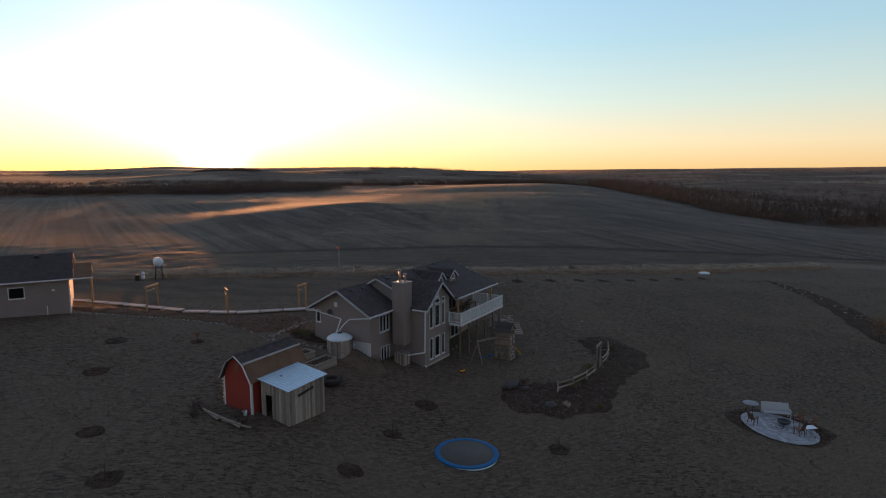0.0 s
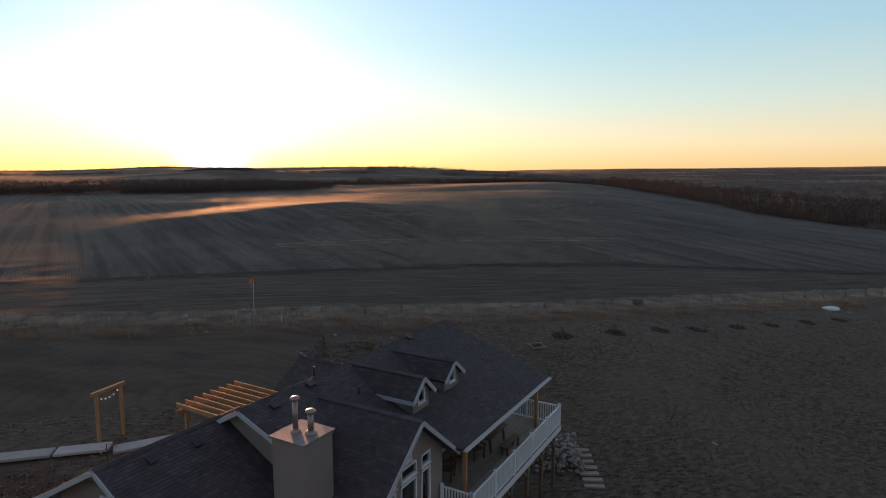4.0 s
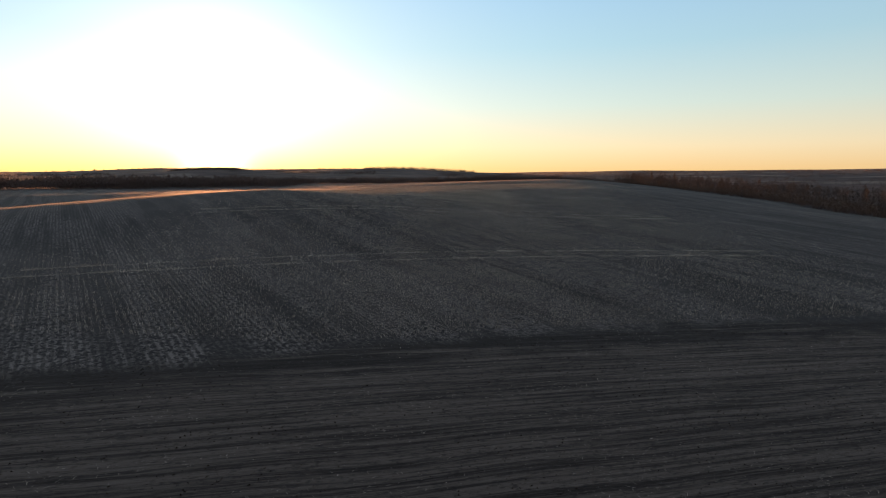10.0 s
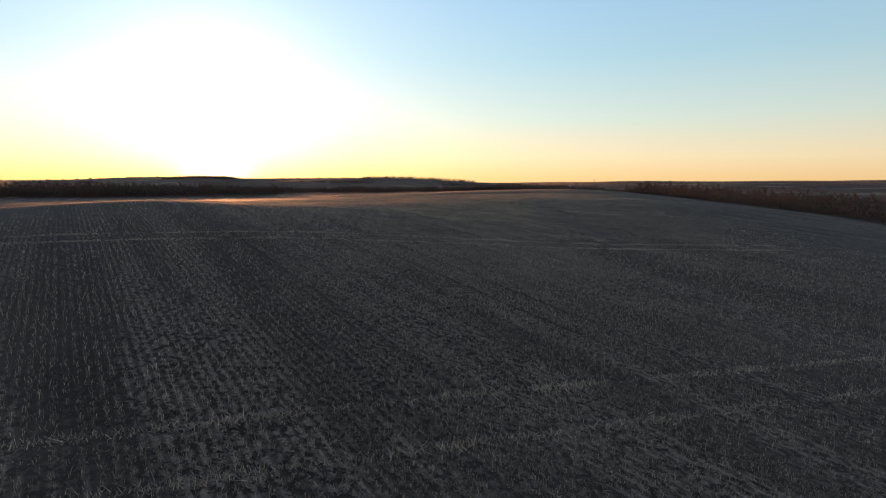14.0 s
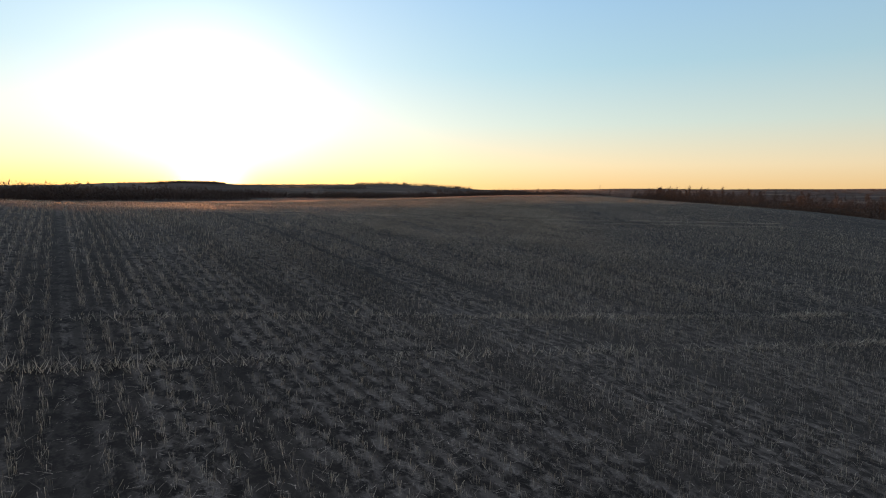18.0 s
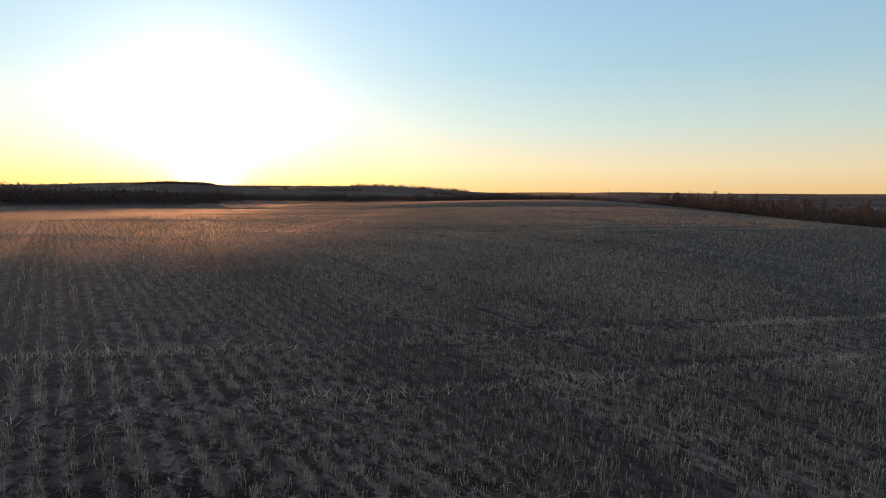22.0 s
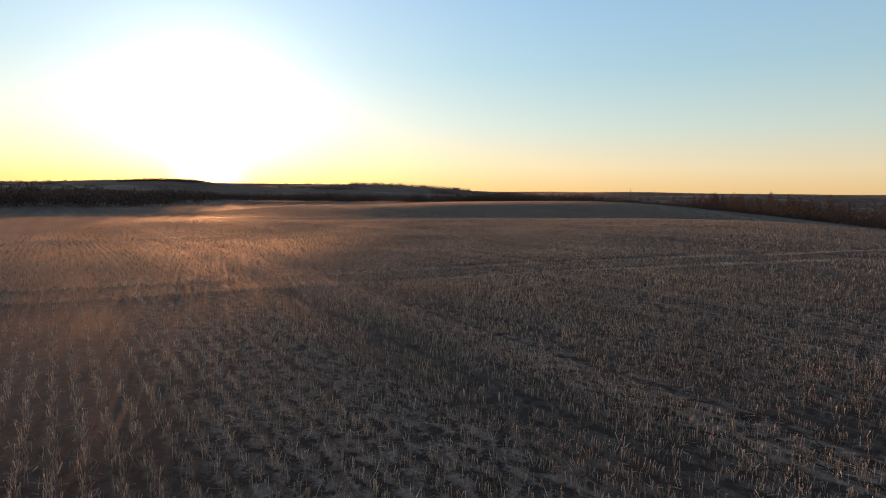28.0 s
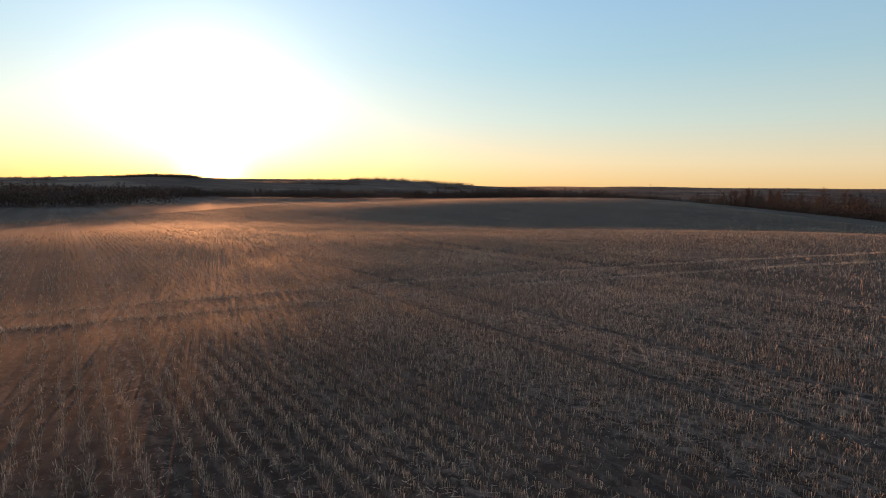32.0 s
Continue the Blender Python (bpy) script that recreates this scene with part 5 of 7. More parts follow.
PLAY = stand(5.95, 55.3, -28)
ps = thing("play_set", PLAY, "wooden play tower with swing beam, climbing wall and yellow slide", "play set")
for x in (-0.7, 0.7):
    for y in (-0.6, 0.6):
        part("post", box(B(), x - 0.05, x + 0.05, y - 0.05, y + 0.05, -0.2, 2.9), M_PLAYWOOD, ps)
part("platform", box(B(), -0.75, 0.75, -0.65, 0.65, 1.35, 1.42), M_PLAYWOOD, ps)
for k in range(10):
    z = 1.43 + 0.125 * k
    part("wall_board", box(B(), -0.75, 0.75, -0.68, -0.655, z, z + 0.11), M_PLAYWOOD, ps)
    part("wall_board", box(B(), -0.78, -0.755, -0.65, 0.65, z, z + 0.11), M_PLAYWOOD, ps)
for z in (0.08, 0.62, 1.16):
    part("rail", box(B(), -0.645, 0.645, -0.67, -0.64, z, z + 0.1), M_PLAYWOOD, ps)
for k in range(8):
    x = -0.6 + k * 0.16
    part("picket", box(B(), x, x + 0.08, -0.695, -0.672, 0.05, 0.72), M_PLAYWOOD, ps)
part("gable_board", slab(B(), [(0.76, -0.62, 2.84), (0.76, 0.62, 2.84), (0.76, 0.0, 3.42)], (-0.025, 0, 0)), M_PLAYWOOD, ps)
for s in (-1, 1):
    for k in range(6):
        a, b = k / 6, (k + 0.97) / 6
        part("roof_board", slab(B(), [(-0.84, s * 0.8 * (1 - a), 2.72 + 0.78 * a), (0.84, s * 0.8 * (1 - a), 2.72 + 0.78 * a), (0.84, s * 0.8 * (1 - b), 2.72 + 0.78 * b), (-0.84, s * 0.8 * (1 - b), 2.72 + 0.78 * b)], (0, 0, 0.03)), M_SHINGLE, ps, "dark slate-grey roof board")
for k in range(15):
    part("climbing_board", box(B(), 0.76 + 0.004 * (15 - k), 0.79 + 0.004 * (15 - k), -0.6, 0.6, 0.0 + k * 0.165, 0.152 + k * 0.165), M_GREYWOOD, ps)
for k in range(16):
    h = part("climbing_hold", lathe(B(), [(0.075, 0), (0.06, 0.04), (0, 0.06)], 8), M_BLACK, ps)
    h.matrix_basis = pose(0.835, r.uniform(-0.5, 0.5), 0.2 + k * 0.13, 0, 88, 0)
sl = B()
pts = [(0.1 + 0.24 * k, 1.2 - 0.2 * k + (0.05 * (k - 4) ** 2 if k > 4 else 0)) for k in range(6)]
for (a, za), (b, zb) in zip(pts, pts[1:]):
    slab(sl, [(-0.25, 0.6 + a, za), (0.25, 0.6 + a, za), (0.25, 0.6 + b, zb), (-0.25, 0.6 + b, zb)], (0, 0, 0.03))
    for s in (-0.25, 0.22):
        slab(sl, [(s, 0.6 + a, za), (s, 0.6 + b, zb), (s, 0.6 + b, zb + 0.15), (s, 0.6 + a, za + 0.15)], (0.03, 0, 0))
slide = part("slide", sl, M_YELLOW, ps, "yellow plastic slide")
slide.matrix_basis = Matrix.Translation((0.45, 0.6, 0)) @ pose(0, 0, 0, 0, 0, -55) @ Matrix.Diagonal((0.85, 0.72, 1, 1)) @ Matrix.Translation((0, -0.6, 0))
part("swing_beam", beam(B(), (-0.4, -0.65, 2.15), (-1.6, -3.0, 2.15), 0.10, 0.14), M_PLANK, ps, "pale swing beam")
for s in (-0.7, 0.7):
    part("swing_leg", beam(B(), (-1.55, -2.9, 2.1), (-1.55 + s, -3.1 - 0.2 * s, -0.1), 0.075), M_PLANK if s > 0 else M_PLAYWOOD, ps)
for k, t in enumerate((0.35, 0.7)):
    x, y = -0.4 - 1.2 * t, -0.65 - 2.35 * t
    sw = part("swing_seat", box(B(), x - 0.2, x + 0.2, y - 0.12, y + 0.12, 0.45, 0.6 if k == 0 else 0.5), M_BLUE, ps, "blue plastic swing seat", 0.02)
    for s in (-0.18, 0.18):
        part("chain", tube(B(), (x + s, y, 0.5), (x + s * 0.8, y, 2.1), 0.012, n=5), M_BLACK, sw)
toy = thing("toy_truck", stand(1.75, 50.9, 20) @ Matrix.Diagonal((0.75, 0.75, 0.75, 1)), "orange plastic toy truck on the grass", "toy")
part("bed", box(B(), -0.25, 0.1, -0.14, 0.14, 0.1, 0.28), M_YELLOW, toy, "", 0.02)
part("cab", box(B(), 0.12, 0.3, -0.13, 0.13, 0.1, 0.34), M_YELLOW, toy, "", 0.03)
for x in (-0.16, 0.18):
    for s in (-0.15, 0.15):
        part("wheel", tube(B(), (x, s - 0.03, 0.08), (x, s + 0.03, 0.08), 0.08, n=12), M_RUBBER, toy)


# ---- stones ----
def stone_mesh(seed, flat_=0.65):
    rs = random.Random(seed)
    bm = B()
    bmesh.ops.create_icosphere(bm, subdivisions=2, radius=1.0)
    off = Vector((rs.uniform(0, 99), rs.uniform(0, 99), 0))
    for v in bm.verts:
        k = 1 + 0.35 * noise.noise(v.co * 0.9 + off) + 0.12 * noise.noise(v.co * 2.6 + off)
        v.co = Vector((v.co.x * k, v.co.y * k * 0.85, v.co.z * k * flat_))
    return mesh_of("stone", bm, M_STONE)


STONES = [stone_mesh(k) for k in range(6)]


def stones(name, label, spots, parent=None):
    """A row or heap of stones, each its own piece under one thing."""
    t = thing(name, Matrix.Translation(place(*spots[0][:2])), label, "stones")
    inv = t.matrix_world.inverted()
    for x, y, s, up in spots:
        m = inv @ Matrix.Translation(place(x, y, up)) @ pose(0, 0, 0, r.uniform(-20, 20), r.uniform(-20, 20), r.uniform(0, 360)) @ Matrix.Diagonal((s, s, s, 1))
        piece("stone", r.choice(STONES), t, m)
    return t


def along(points, step, jitter, s0, s1, up=0.0):
    out = []
    for (ax, ay), (bx, by) in zip(points, points[1:]):
        n = max(1, int(math.hypot(bx - ax, by - ay) / step))
        for k in range(n):
            out.append((ax + (bx - ax) * k / n + r.gauss(0, jitter), ay + (by - ay) * k / n + r.gauss(0, jitter), r.uniform(s0, s1), up))
    return out


stones("stone_edging", "pale field stones edging the planted bank", along([(-38.5, 57.2), (-32.0, 56.4), (-26.5, 55.9), (-22.4, 55.0), (-20.3, 54.3), (-18.2, 53.2), (-16.7, 51.9), (-15.5, 51.0)], 0.34, 0.07, 0.09, 0.17))
stones("stone_path", "light stone path down the bank", along([(-13.3, 56.5), (-14.2, 54.3), (-14.9, 52.7), (-15.6, 51.3)], 0.085, 0.17, 0.09, 0.16))
stones("stone_border", "stones round the bed below the house", along([(-15.5, 51.0), (-14.1, 50.6), (-12.5, 50.6), (-10.8, 50.3), (-10.3, 51.0)], 0.15, 0.14, 0.09, 0.18))
stones("rock_edging", "rounded rocks edging the mulched island bed", along([(-9.6, 75.1), (-8.6, 74.1), (-7.6, 73.2), (-7.1, 72.2), (-7.4, 71.3), (-8.0, 70.3), (-8.8, 69.6)], 0.17, 0.06, 0.09, 0.18))
stones("rock_edging", "rounded rocks edging the near side of the island bed", along([(-8.6, 74.1), (-7.3, 73.8), (-5.8, 73.7), (-4.4, 74.3), (-3.2, 75.0), (-2.4, 75.5)], 0.17, 0.06, 0.08, 0.16))
bank = [(5.2 + r.uniform(0, 2.8), 63.6 + r.uniform(0, 2.6), r.uniform(0.08, 0.17), 0.0) for _ in range(190)]
stones("rock_bank", "heap of grey boulders holding the bank below the deck", [(x, y, s, 0.15 + 0.25 * (y - 63.6)) for x, y, s, _ in bank])
stones("drip_edge", "loose stones along the wall under the deck", along([(-1.0, 55.2), (0.9, 57.6), (2.6, 60.4)], 0.3, 0.15, 0.08, 0.18))
for x, y, s, lab in ((5.7, 47.9, 0.8, "large grey boulder lying in the mulch bed"), (6.9, 47.5, 0.4, "smaller boulder beside the large one"), (9.6, 47.2, 0.28, "pale stone at the fence's end"), (16.2, 57.6, 0.4, "rounded boulder behind the arch"), (14.6, 60.4, 0.45, "flat grey boulder at the bed's edge"), (8.5, 44.6, 0.55, "low dark rock in the mulch")):
    rock = STONES[int(s * 10) % 6].copy()
    rock.materials[0] = M_ROCK
    ob = new("boulder", rock)
    ob.matrix_world = stand(x, y, 40 * s, s * 0.2) @ Matrix.Diagonal((s, s * 0.9, s * 0.8, 1))
    tagged(ob, lab, "boulder")


# ---- beds of mulch, each a low mound with an uneven edge ----
BEDS = []


def bed(name, label, cx, cy, rx, ry, turn=0.0, up=0.05, material=None, wob=0.12, n=36, kind="", mound=False):
    BEDS.append((cx, cy, rx, ry, turn, up))
    bm = B()
    c, s = math.cos(radians(turn)), math.sin(radians(turn))
    rings = []
    rnd = random.Random(int(cx * 7 + cy * 13))
    ph = [rnd.uniform(0, math.tau) for _ in range(4)]
    for f, h in ((1.0, -0.03), (0.85, up * 0.22), (0.66, up * 0.6), (0.42, up * 0.9), (0.2, up)) if mound else ((1.0, -0.03), (0.93, up * 0.6), (0.7, up), (0.45, up), (0.2, up)):
        row = []
        for k in range(n):
            a = k * math.tau / n
            w = f * (1 + wob * sum(math.sin((j + 2) * a + p) for j, p in enumerate(ph)) / 2)
            x, y = rx * w * math.cos(a), ry * w * math.sin(a)
            X, Y = cx + x * c - y * s, cy + x * s + y * c
            row.append(bm.verts.new((X, Y, float(land(X, Y)) + h + (rnd.uniform(-0.02, 0.02) if f < 1 else 0))))
        rings.append(row)
    for a, b in zip(rings, rings[1:]):
        for k in range(n):
            bm.faces.new((a[k], a[(k + 1) % n], b[(k + 1) % n], b[k])).smooth = True
    bm.faces.new(rings[-1])
    return one(name, bm, material or M_MULCH, Matrix(), label, "garden bed", kind=kind)


def bed_along(name, label, line, up=0.05, material=None, seed=1):
    """A bed laid along a bent line of (x, y, half its width), with an uneven edge and bark chips on it."""
    rnd = random.Random(seed)
    pts = np.array(line)
    t = np.linspace(0, len(pts) - 1, 10 * (len(pts) - 1) + 1)
    i = np.clip(t.astype(int), 0, len(pts) - 2)
    f = (t - i)[:, None]
    a, b = pts[np.maximum(i - 1, 0)], pts[i]
    c, d = pts[i + 1], pts[np.minimum(i + 2, len(pts) - 1)]
    p = b + 0.5 * f * (c - a + f * (2 * a - 5 * b + 4 * c - d + f * (3 * (b - c) + d - a)))
    go = np.gradient(p[:, :2], axis=0)
    go /= np.linalg.norm(go, axis=1)[:, None]
    n = len(p)
    end = np.sqrt(np.clip(1 - (1 - np.minimum(np.arange(n), n - 1 - np.arange(n)) / 7.0).clip(0) ** 2, 0.03, 1))
    bm, rows = B(), []
    for k in range(n):
        row = []
        for q, h in ((-1, -0.03), (-0.92, up * 0.7), (-0.5, up), (0, up), (0.5, up), (0.92, up * 0.7), (1, -0.03)):
            w = p[k, 2] * end[k] * q * (1 + 0.10 * math.sin(k * 0.9 + q * 2) + rnd.uniform(-0.05, 0.05))
            x, y = p[k, 0] - go[k, 1] * w, p[k, 1] + go[k, 0] * w
            row.append(bm.verts.new((x, y, float(land(x, y)) + h + rnd.uniform(-0.015, 0.015))))
            if abs(q) < 0.9 and k % 3 == 0:
                STREWN.append((x, y, max(0.35, p[k, 2] * end[k] * 0.42), up))
        rows.append(row)
    for u, v in zip(rows, rows[1:]):
        for k in range(len(u) - 1):
            bm.faces.new((u[k], u[k + 1], v[k + 1], v[k])).smooth = True
    bmesh.ops.recalc_face_normals(bm, faces=bm.faces)
    return one(name, bm, material or M_MULCH, Matrix(), label, "garden bed")


STREWN = []


def chips(cx, cy, rx, ry, turn, n, seed):
    """Pale bark chips scattered over a bed."""
    rnd = random.Random(seed)
    bm = B()
    c, s = math.cos(radians(turn)), math.sin(radians(turn))
    for _ in range(n):
        a, q = rnd.uniform(0, math.tau), rnd.random() ** 0.5 * 0.9
        x, y = rx * q * math.cos(a), ry * q * math.sin(a)
        X, Y = cx + x * c - y * s, cy + x * s + y * c
        t, L = rnd.uniform(0, math.pi), rnd.uniform(0.04, 0.16)
        p = Vector((X, Y, float(land(X, Y)) + 0.085))
        beam(bm, p, p + Vector((math.cos(t) * L, math.sin(t) * L, rnd.uniform(0, 0.04))), rnd.uniform(0.015, 0.035), 0.015)
    return one("wood_chips", bm, M_GREYWOOD, Matrix(), "pale wood chips scattered over the mulch", "wood chips", kind="stuff")


bed_along("mulch_bed", "curved dark mulch bed round the rail fence and arch", [(14.6, 61.0, 1.4), (17.2, 59.0, 3.0), (17.4, 55.8, 2.6), (15.4, 52.2, 1.8), (13.0, 48.8, 2.1), (10.6, 46.2, 3.1), (7.4, 46.0, 2.9), (5.0, 47.0, 1.8)], 0.06, None, 3)
chips(10.2, 46.2, 6.0, 3.0, 28, 160, 1)
chips(16.6, 56.6, 3.4, 5.8, -22, 140, 2)
bed_along("mulch_bed", "mulched bank between the slab walk and the stone edging", [(-37.5, 58.8, 1.0), (-31.0, 57.9, 1.3), (-25.5, 57.0, 1.3), (-20.0, 56.2, 1.8), (-16.6, 55.4, 2.9), (-13.6, 55.8, 2.6)], 0.05, M_BANK, 4)
chips(-17.0, 55.8, 5.4, 2.0, 0, 150, 3)
bed("mulch_bed", "stony island bed beside the turning place", -5.9, 75.9, 3.9, 2.4, 14, 0.06, M_STONY)
bed("mulch_bed", "dark mulch between the rock edging and the house", -4.9, 71.9, 2.3, 1.5, 24, 0.05, M_STONY)
chips(-5.9, 75.9, 3.6, 2.2, 14, 170, 4)
bed_along("mulch_bed", "long dark bed winding along the far lawn", [(54.6, 98.0, 0.5), (55.8, 93.0, 1.3), (56.0, 86.5, 1.8), (55.2, 79.0, 2.1), (53.6, 72.0, 2.3), (52.0, 65.0, 1.8)], 0.06, None, 5)
chips(55.2, 84.0, 1.5, 12.0, 4, 160, 5)
stones("bed_stones", "pale stones scattered along the far bed", [(55.3 + r.gauss(0, 0.8), r.uniform(68, 95), r.uniform(0.1, 0.24), 0.06) for _ in range(26)])
bed("earth_bank", "bare earth bank round the cistern's foot", -7.6, 49.75, 3.0, 1.7, -22, 0.75, M_SOIL, 0.22, mound=True)
bed("mulch_bed", "dark planted bed below the house wall", -12.4, 52.6, 1.9, 1.2, -30, 0.05)
RINGS = [(2.05, 80.0, 1.3, "rust"), (10.62, 83.0, 1.15, "fir"), (15.65, 84.9, 1.15, "fir"), (20.4, 87.2, 1.05, ""), (24.4, 88.5, 1.05, ""), (29.1, 90.6, 1.0, ""), (33.4, 92.3, 1.0, ""), (38.2, 94.2, 1.0, ""), (42.8, 96.2, 0.95, ""),
         (-27.8, 48.8, 1.05, ""), (-25.9, 42.6, 1.1, ""), (-17.5, 28.8, 1.1, "twig"), (-21.1, 33.7, 1.0, ""), (-21.2, 49.6, 0.7, "rust"), (-3.5, 39.0, 0.8, "twig"), (-5.5, 33.2, 1.0, ""), (7.9, 38.2, 0.9, "twig"), (-1.3, 44.4, 1.1, "twig"), (-2.5, 78.7, 0.8, "rust")]


def sapling(x, y, kind, seed):
    rnd = random.Random(seed)
    lab = {"fir": "young spruce with thin yellow-green needles in a mulch ring", "rust": "young tree with russet leaves in a mulch ring", "twig": "bare sapling in a mulch ring"}[kind]
    t = thing("sapling", stand(x, y, 0, 0.05), lab, "sapling", "saplings in mulch rings")
    h = {"fir": 0.75, "rust": 0.8, "twig": 1.1}[kind]
    part("trunk", tube(B(), (0, 0, -0.05), (0.03, 0.02, h), 0.028, 0.008, 7), M_BARK, t)
    bm = B()
    if kind == "fir":
        for k in range(170):
            z = rnd.uniform(0.12, h)
            a, q = rnd.uniform(0, math.tau), (h - z) * 0.38 + 0.03
            c = Vector((math.cos(a) * q * rnd.random(), math.sin(a) * q * rnd.random(), z))
            d = Vector((math.cos(a) * q, math.sin(a) * q, -0.02)) * 0.7
            w = Vector((-math.sin(a), math.cos(a), rnd.uniform(-1, 1))) * 0.03
            bm.faces.new([bm.verts.new(c - w), bm.verts.new(c + w), bm.verts.new(c + d)])
    else:
        for k in range(16):
            z = rnd.uniform(0.25, h * 0.9)
            a = rnd.uniform(0, math.tau)
            tube(bm, (0, 0, z), (math.cos(a) * 0.35, math.sin(a) * 0.35, z + 0.3), 0.01, 0.004, 4, False)
        if kind == "rust":
            leaf_strips(bm, 190, 0.4, 0.1, rnd, 0.15, h)
    part("crown", bm, {"fir": M_NEEDLE, "rust": M_RUST, "twig": M_TWIG}[kind], t)
    return t


for k, (x, y, q, kind) in enumerate(RINGS):
    bed("mulch_ring", "round dark mulch ring on the lawn", x, y, q * 0.86, q * 0.8, k * 40, 0.04, None, 0.06, 24)
    if kind:
        sapling(x, y, kind, k)
for k, (x, y, kind) in enumerate(((-8.2, 77.2, "fir"), (-4.7, 76.8, "fir"), (-7.7, 74.9, "fir"))):
    sapling(x, y, kind, 50 + k)
russet = sapling(51.2, 67.4, "rust", 53)
russet.matrix_basis = russet.matrix_basis @ Matrix.Diagonal((2.6, 2.6, 3.2, 1))
tagged(russet, "small tree keeping its russet leaves beside the far bed")


def shrub(x, y, s, material, label, seed):
    rnd = random.Random(seed)
    bm = B()
    for k in range(40):
        a, b = rnd.uniform(0, math.tau), rnd.uniform(0.5, 1.4)
        d = Vector((math.cos(a) * math.cos(b), math.sin(a) * math.cos(b), math.sin(b))) * s * rnd.uniform(0.6, 1)
        tube(bm, (0, 0, 0), d, 0.012, 0.004, 4, False)
    leaf_strips(bm, 260, s * 0.75, s * 0.16, rnd, 0.03, s * 0.8)
    one("shrub", bm, material, stand(x, y), label, "shrub", "shrubs in the beds")


for k, (x, y, s, mt, lab) in enumerate(((13.2, 51.9, 0.8, M_NEEDLE, "dark green juniper beside the arch"), (10.9, 47.8, 0.7, M_NEEDLE, "low dark shrub behind the rail fence"), (6.9, 48.6, 0.6, M_TWIG_RED, "brown dry shrub by the boulder"), (9.7, 44.5, 0.5, M_DRYGRASS, "clump of pale dry grass in the mulch"), (12.3, 44.2, 0.5, M_NEEDLE, "low rounded shrub in the mulch"), (-12.6, 52.4, 0.8, M_NEEDLE, "dark olive juniper by the house"), (-11.6, 53.2, 0.7, M_NEEDLE, "spreading juniper by the house"), (-13.4, 52.9, 0.6, M_NEEDLE, "low juniper on the bank"), (11.9, 49.4, 0.7, M_NEEDLE, "dark shrub along the rails"), (17.3, 58.6, 0.6, M_NEEDLE, "dark shrub behind the rails"), (21.5, 96.6, 0.9, M_TWIG, "bare bush standing in the fence line"))):
    shrub(x, y, s, mt, lab, 70 + k)


# ---- rail fence, arch, lamp arches ----
def rail_fence(points, label):
    t = thing("rail_fence", Matrix.Translation(place(*points[0])), label, "fence")
    inv = Matrix.Translation(-t.matrix_world.translation)
    P = [place(x, y) for x, y in points]
    for p in P:
        q = inv @ p
        part("post", box(B(), q.x - 0.05, q.x + 0.05, q.y - 0.05, q.y + 0.05, q.z - 0.3, q.z + 0.95), M_GREYWOOD, t)
    for a, b in zip(P, P[1:]):
        for z in (0.42, 0.82):
            part("rail", beam(B(), inv @ a + Vector((0.03, -0.05, z)), inv @ b + Vector((0.03, -0.05, z - 0.03)), 0.05, 0.13), M_GREYWOOD, t)


rail_fence([(9.5, 47.0), (11.0, 48.0), (12.5, 49.5), (13.6, 51.1)], "short curved grey plank fence in the mulch bed")
rail_fence([(14.7, 53.0), (15.6, 54.6), (16.3, 56.4), (16.7, 58.3)], "grey plank fence curving behind the arch")


def arch(x, y, turn, label, w=1.45, h=2.45, material=None, bulbs=6, top=0.16):
    t = thing("timber_arch", stand(x, y, turn), label, "arch", "timber arches in the garden")
    for s in (-w / 2, w / 2):
        part("post", box(B(), s - 0.06, s + 0.06, -0.06, 0.06, -0.4, h), material or M_CEDAR, t)
    part("lintel", box(B(), -w / 2 - 0.22, w / 2 + 0.22, -0.07, 0.07, h + 0.001, h + top), material or M_CEDAR, t)
    for k in range(bulbs):
        q = (k + 0.5) / bulbs
        part("string_bulb", lathe(B(), [(0, 0), (0.018, 0.015), (0.02, 0.04), (0.01, 0.065), (0, 0.065)], 8, pose(-w / 2 + q * w, 0.09, h - 0.16 - 0.25 * math.sin(q * math.pi))), M_BULB, t)


arch(14.1, 51.9, 62, "tall timber arch standing in the mulch bed", 1.4, 2.3, M_GREYWOOD, 0)
arch(-29.6, 59.0, 84, "cedar arch with string lights over the slab walk", 1.9, 2.4)
arch(-21.75, 58.3, 118, "cedar arch with string lights at the walk's bend", 1.1, 2.4)
arch(-14.8, 61.0, 70, "cedar arch with string lights by the pergola", 1.3, 2.4)

# slab walk: concrete steps, each a slab
walkway = thing("slab_walk", Matrix.Translation(place(-26.0, 59.5)), "pale concrete slab walk stepping along the bank", "walkway", kind="structure")
winv = Matrix.Translation(-walkway.matrix_world.translation)
line = [(-39.6, 61.6), (-33.0, 60.4), (-26.2, 58.4), (-20.8, 58.3), (-14.2, 60.0), (-11.5, 61.4)]
for (ax, ay), (bx, by) in zip(line, line[1:]):
    n = max(1, round(math.hypot(bx - ax, by - ay) / 2.3))
    for k in range(n):
        a, b = Vector((ax + (bx - ax) * k / n, ay + (by - ay) * k / n, 0)), Vector((ax + (bx - ax) * (k + 0.95) / n, ay + (by - ay) * (k + 0.95) / n, 0))
        mz = float(land((a.x + b.x) / 2, (a.y + b.y) / 2)) + 0.16
        a.z = b.z = mz
        part("paving_slab", beam(B(), winv @ a, winv @ b, 0.78, 0.13), M_CONCRETE, walkway, "", 0.015)
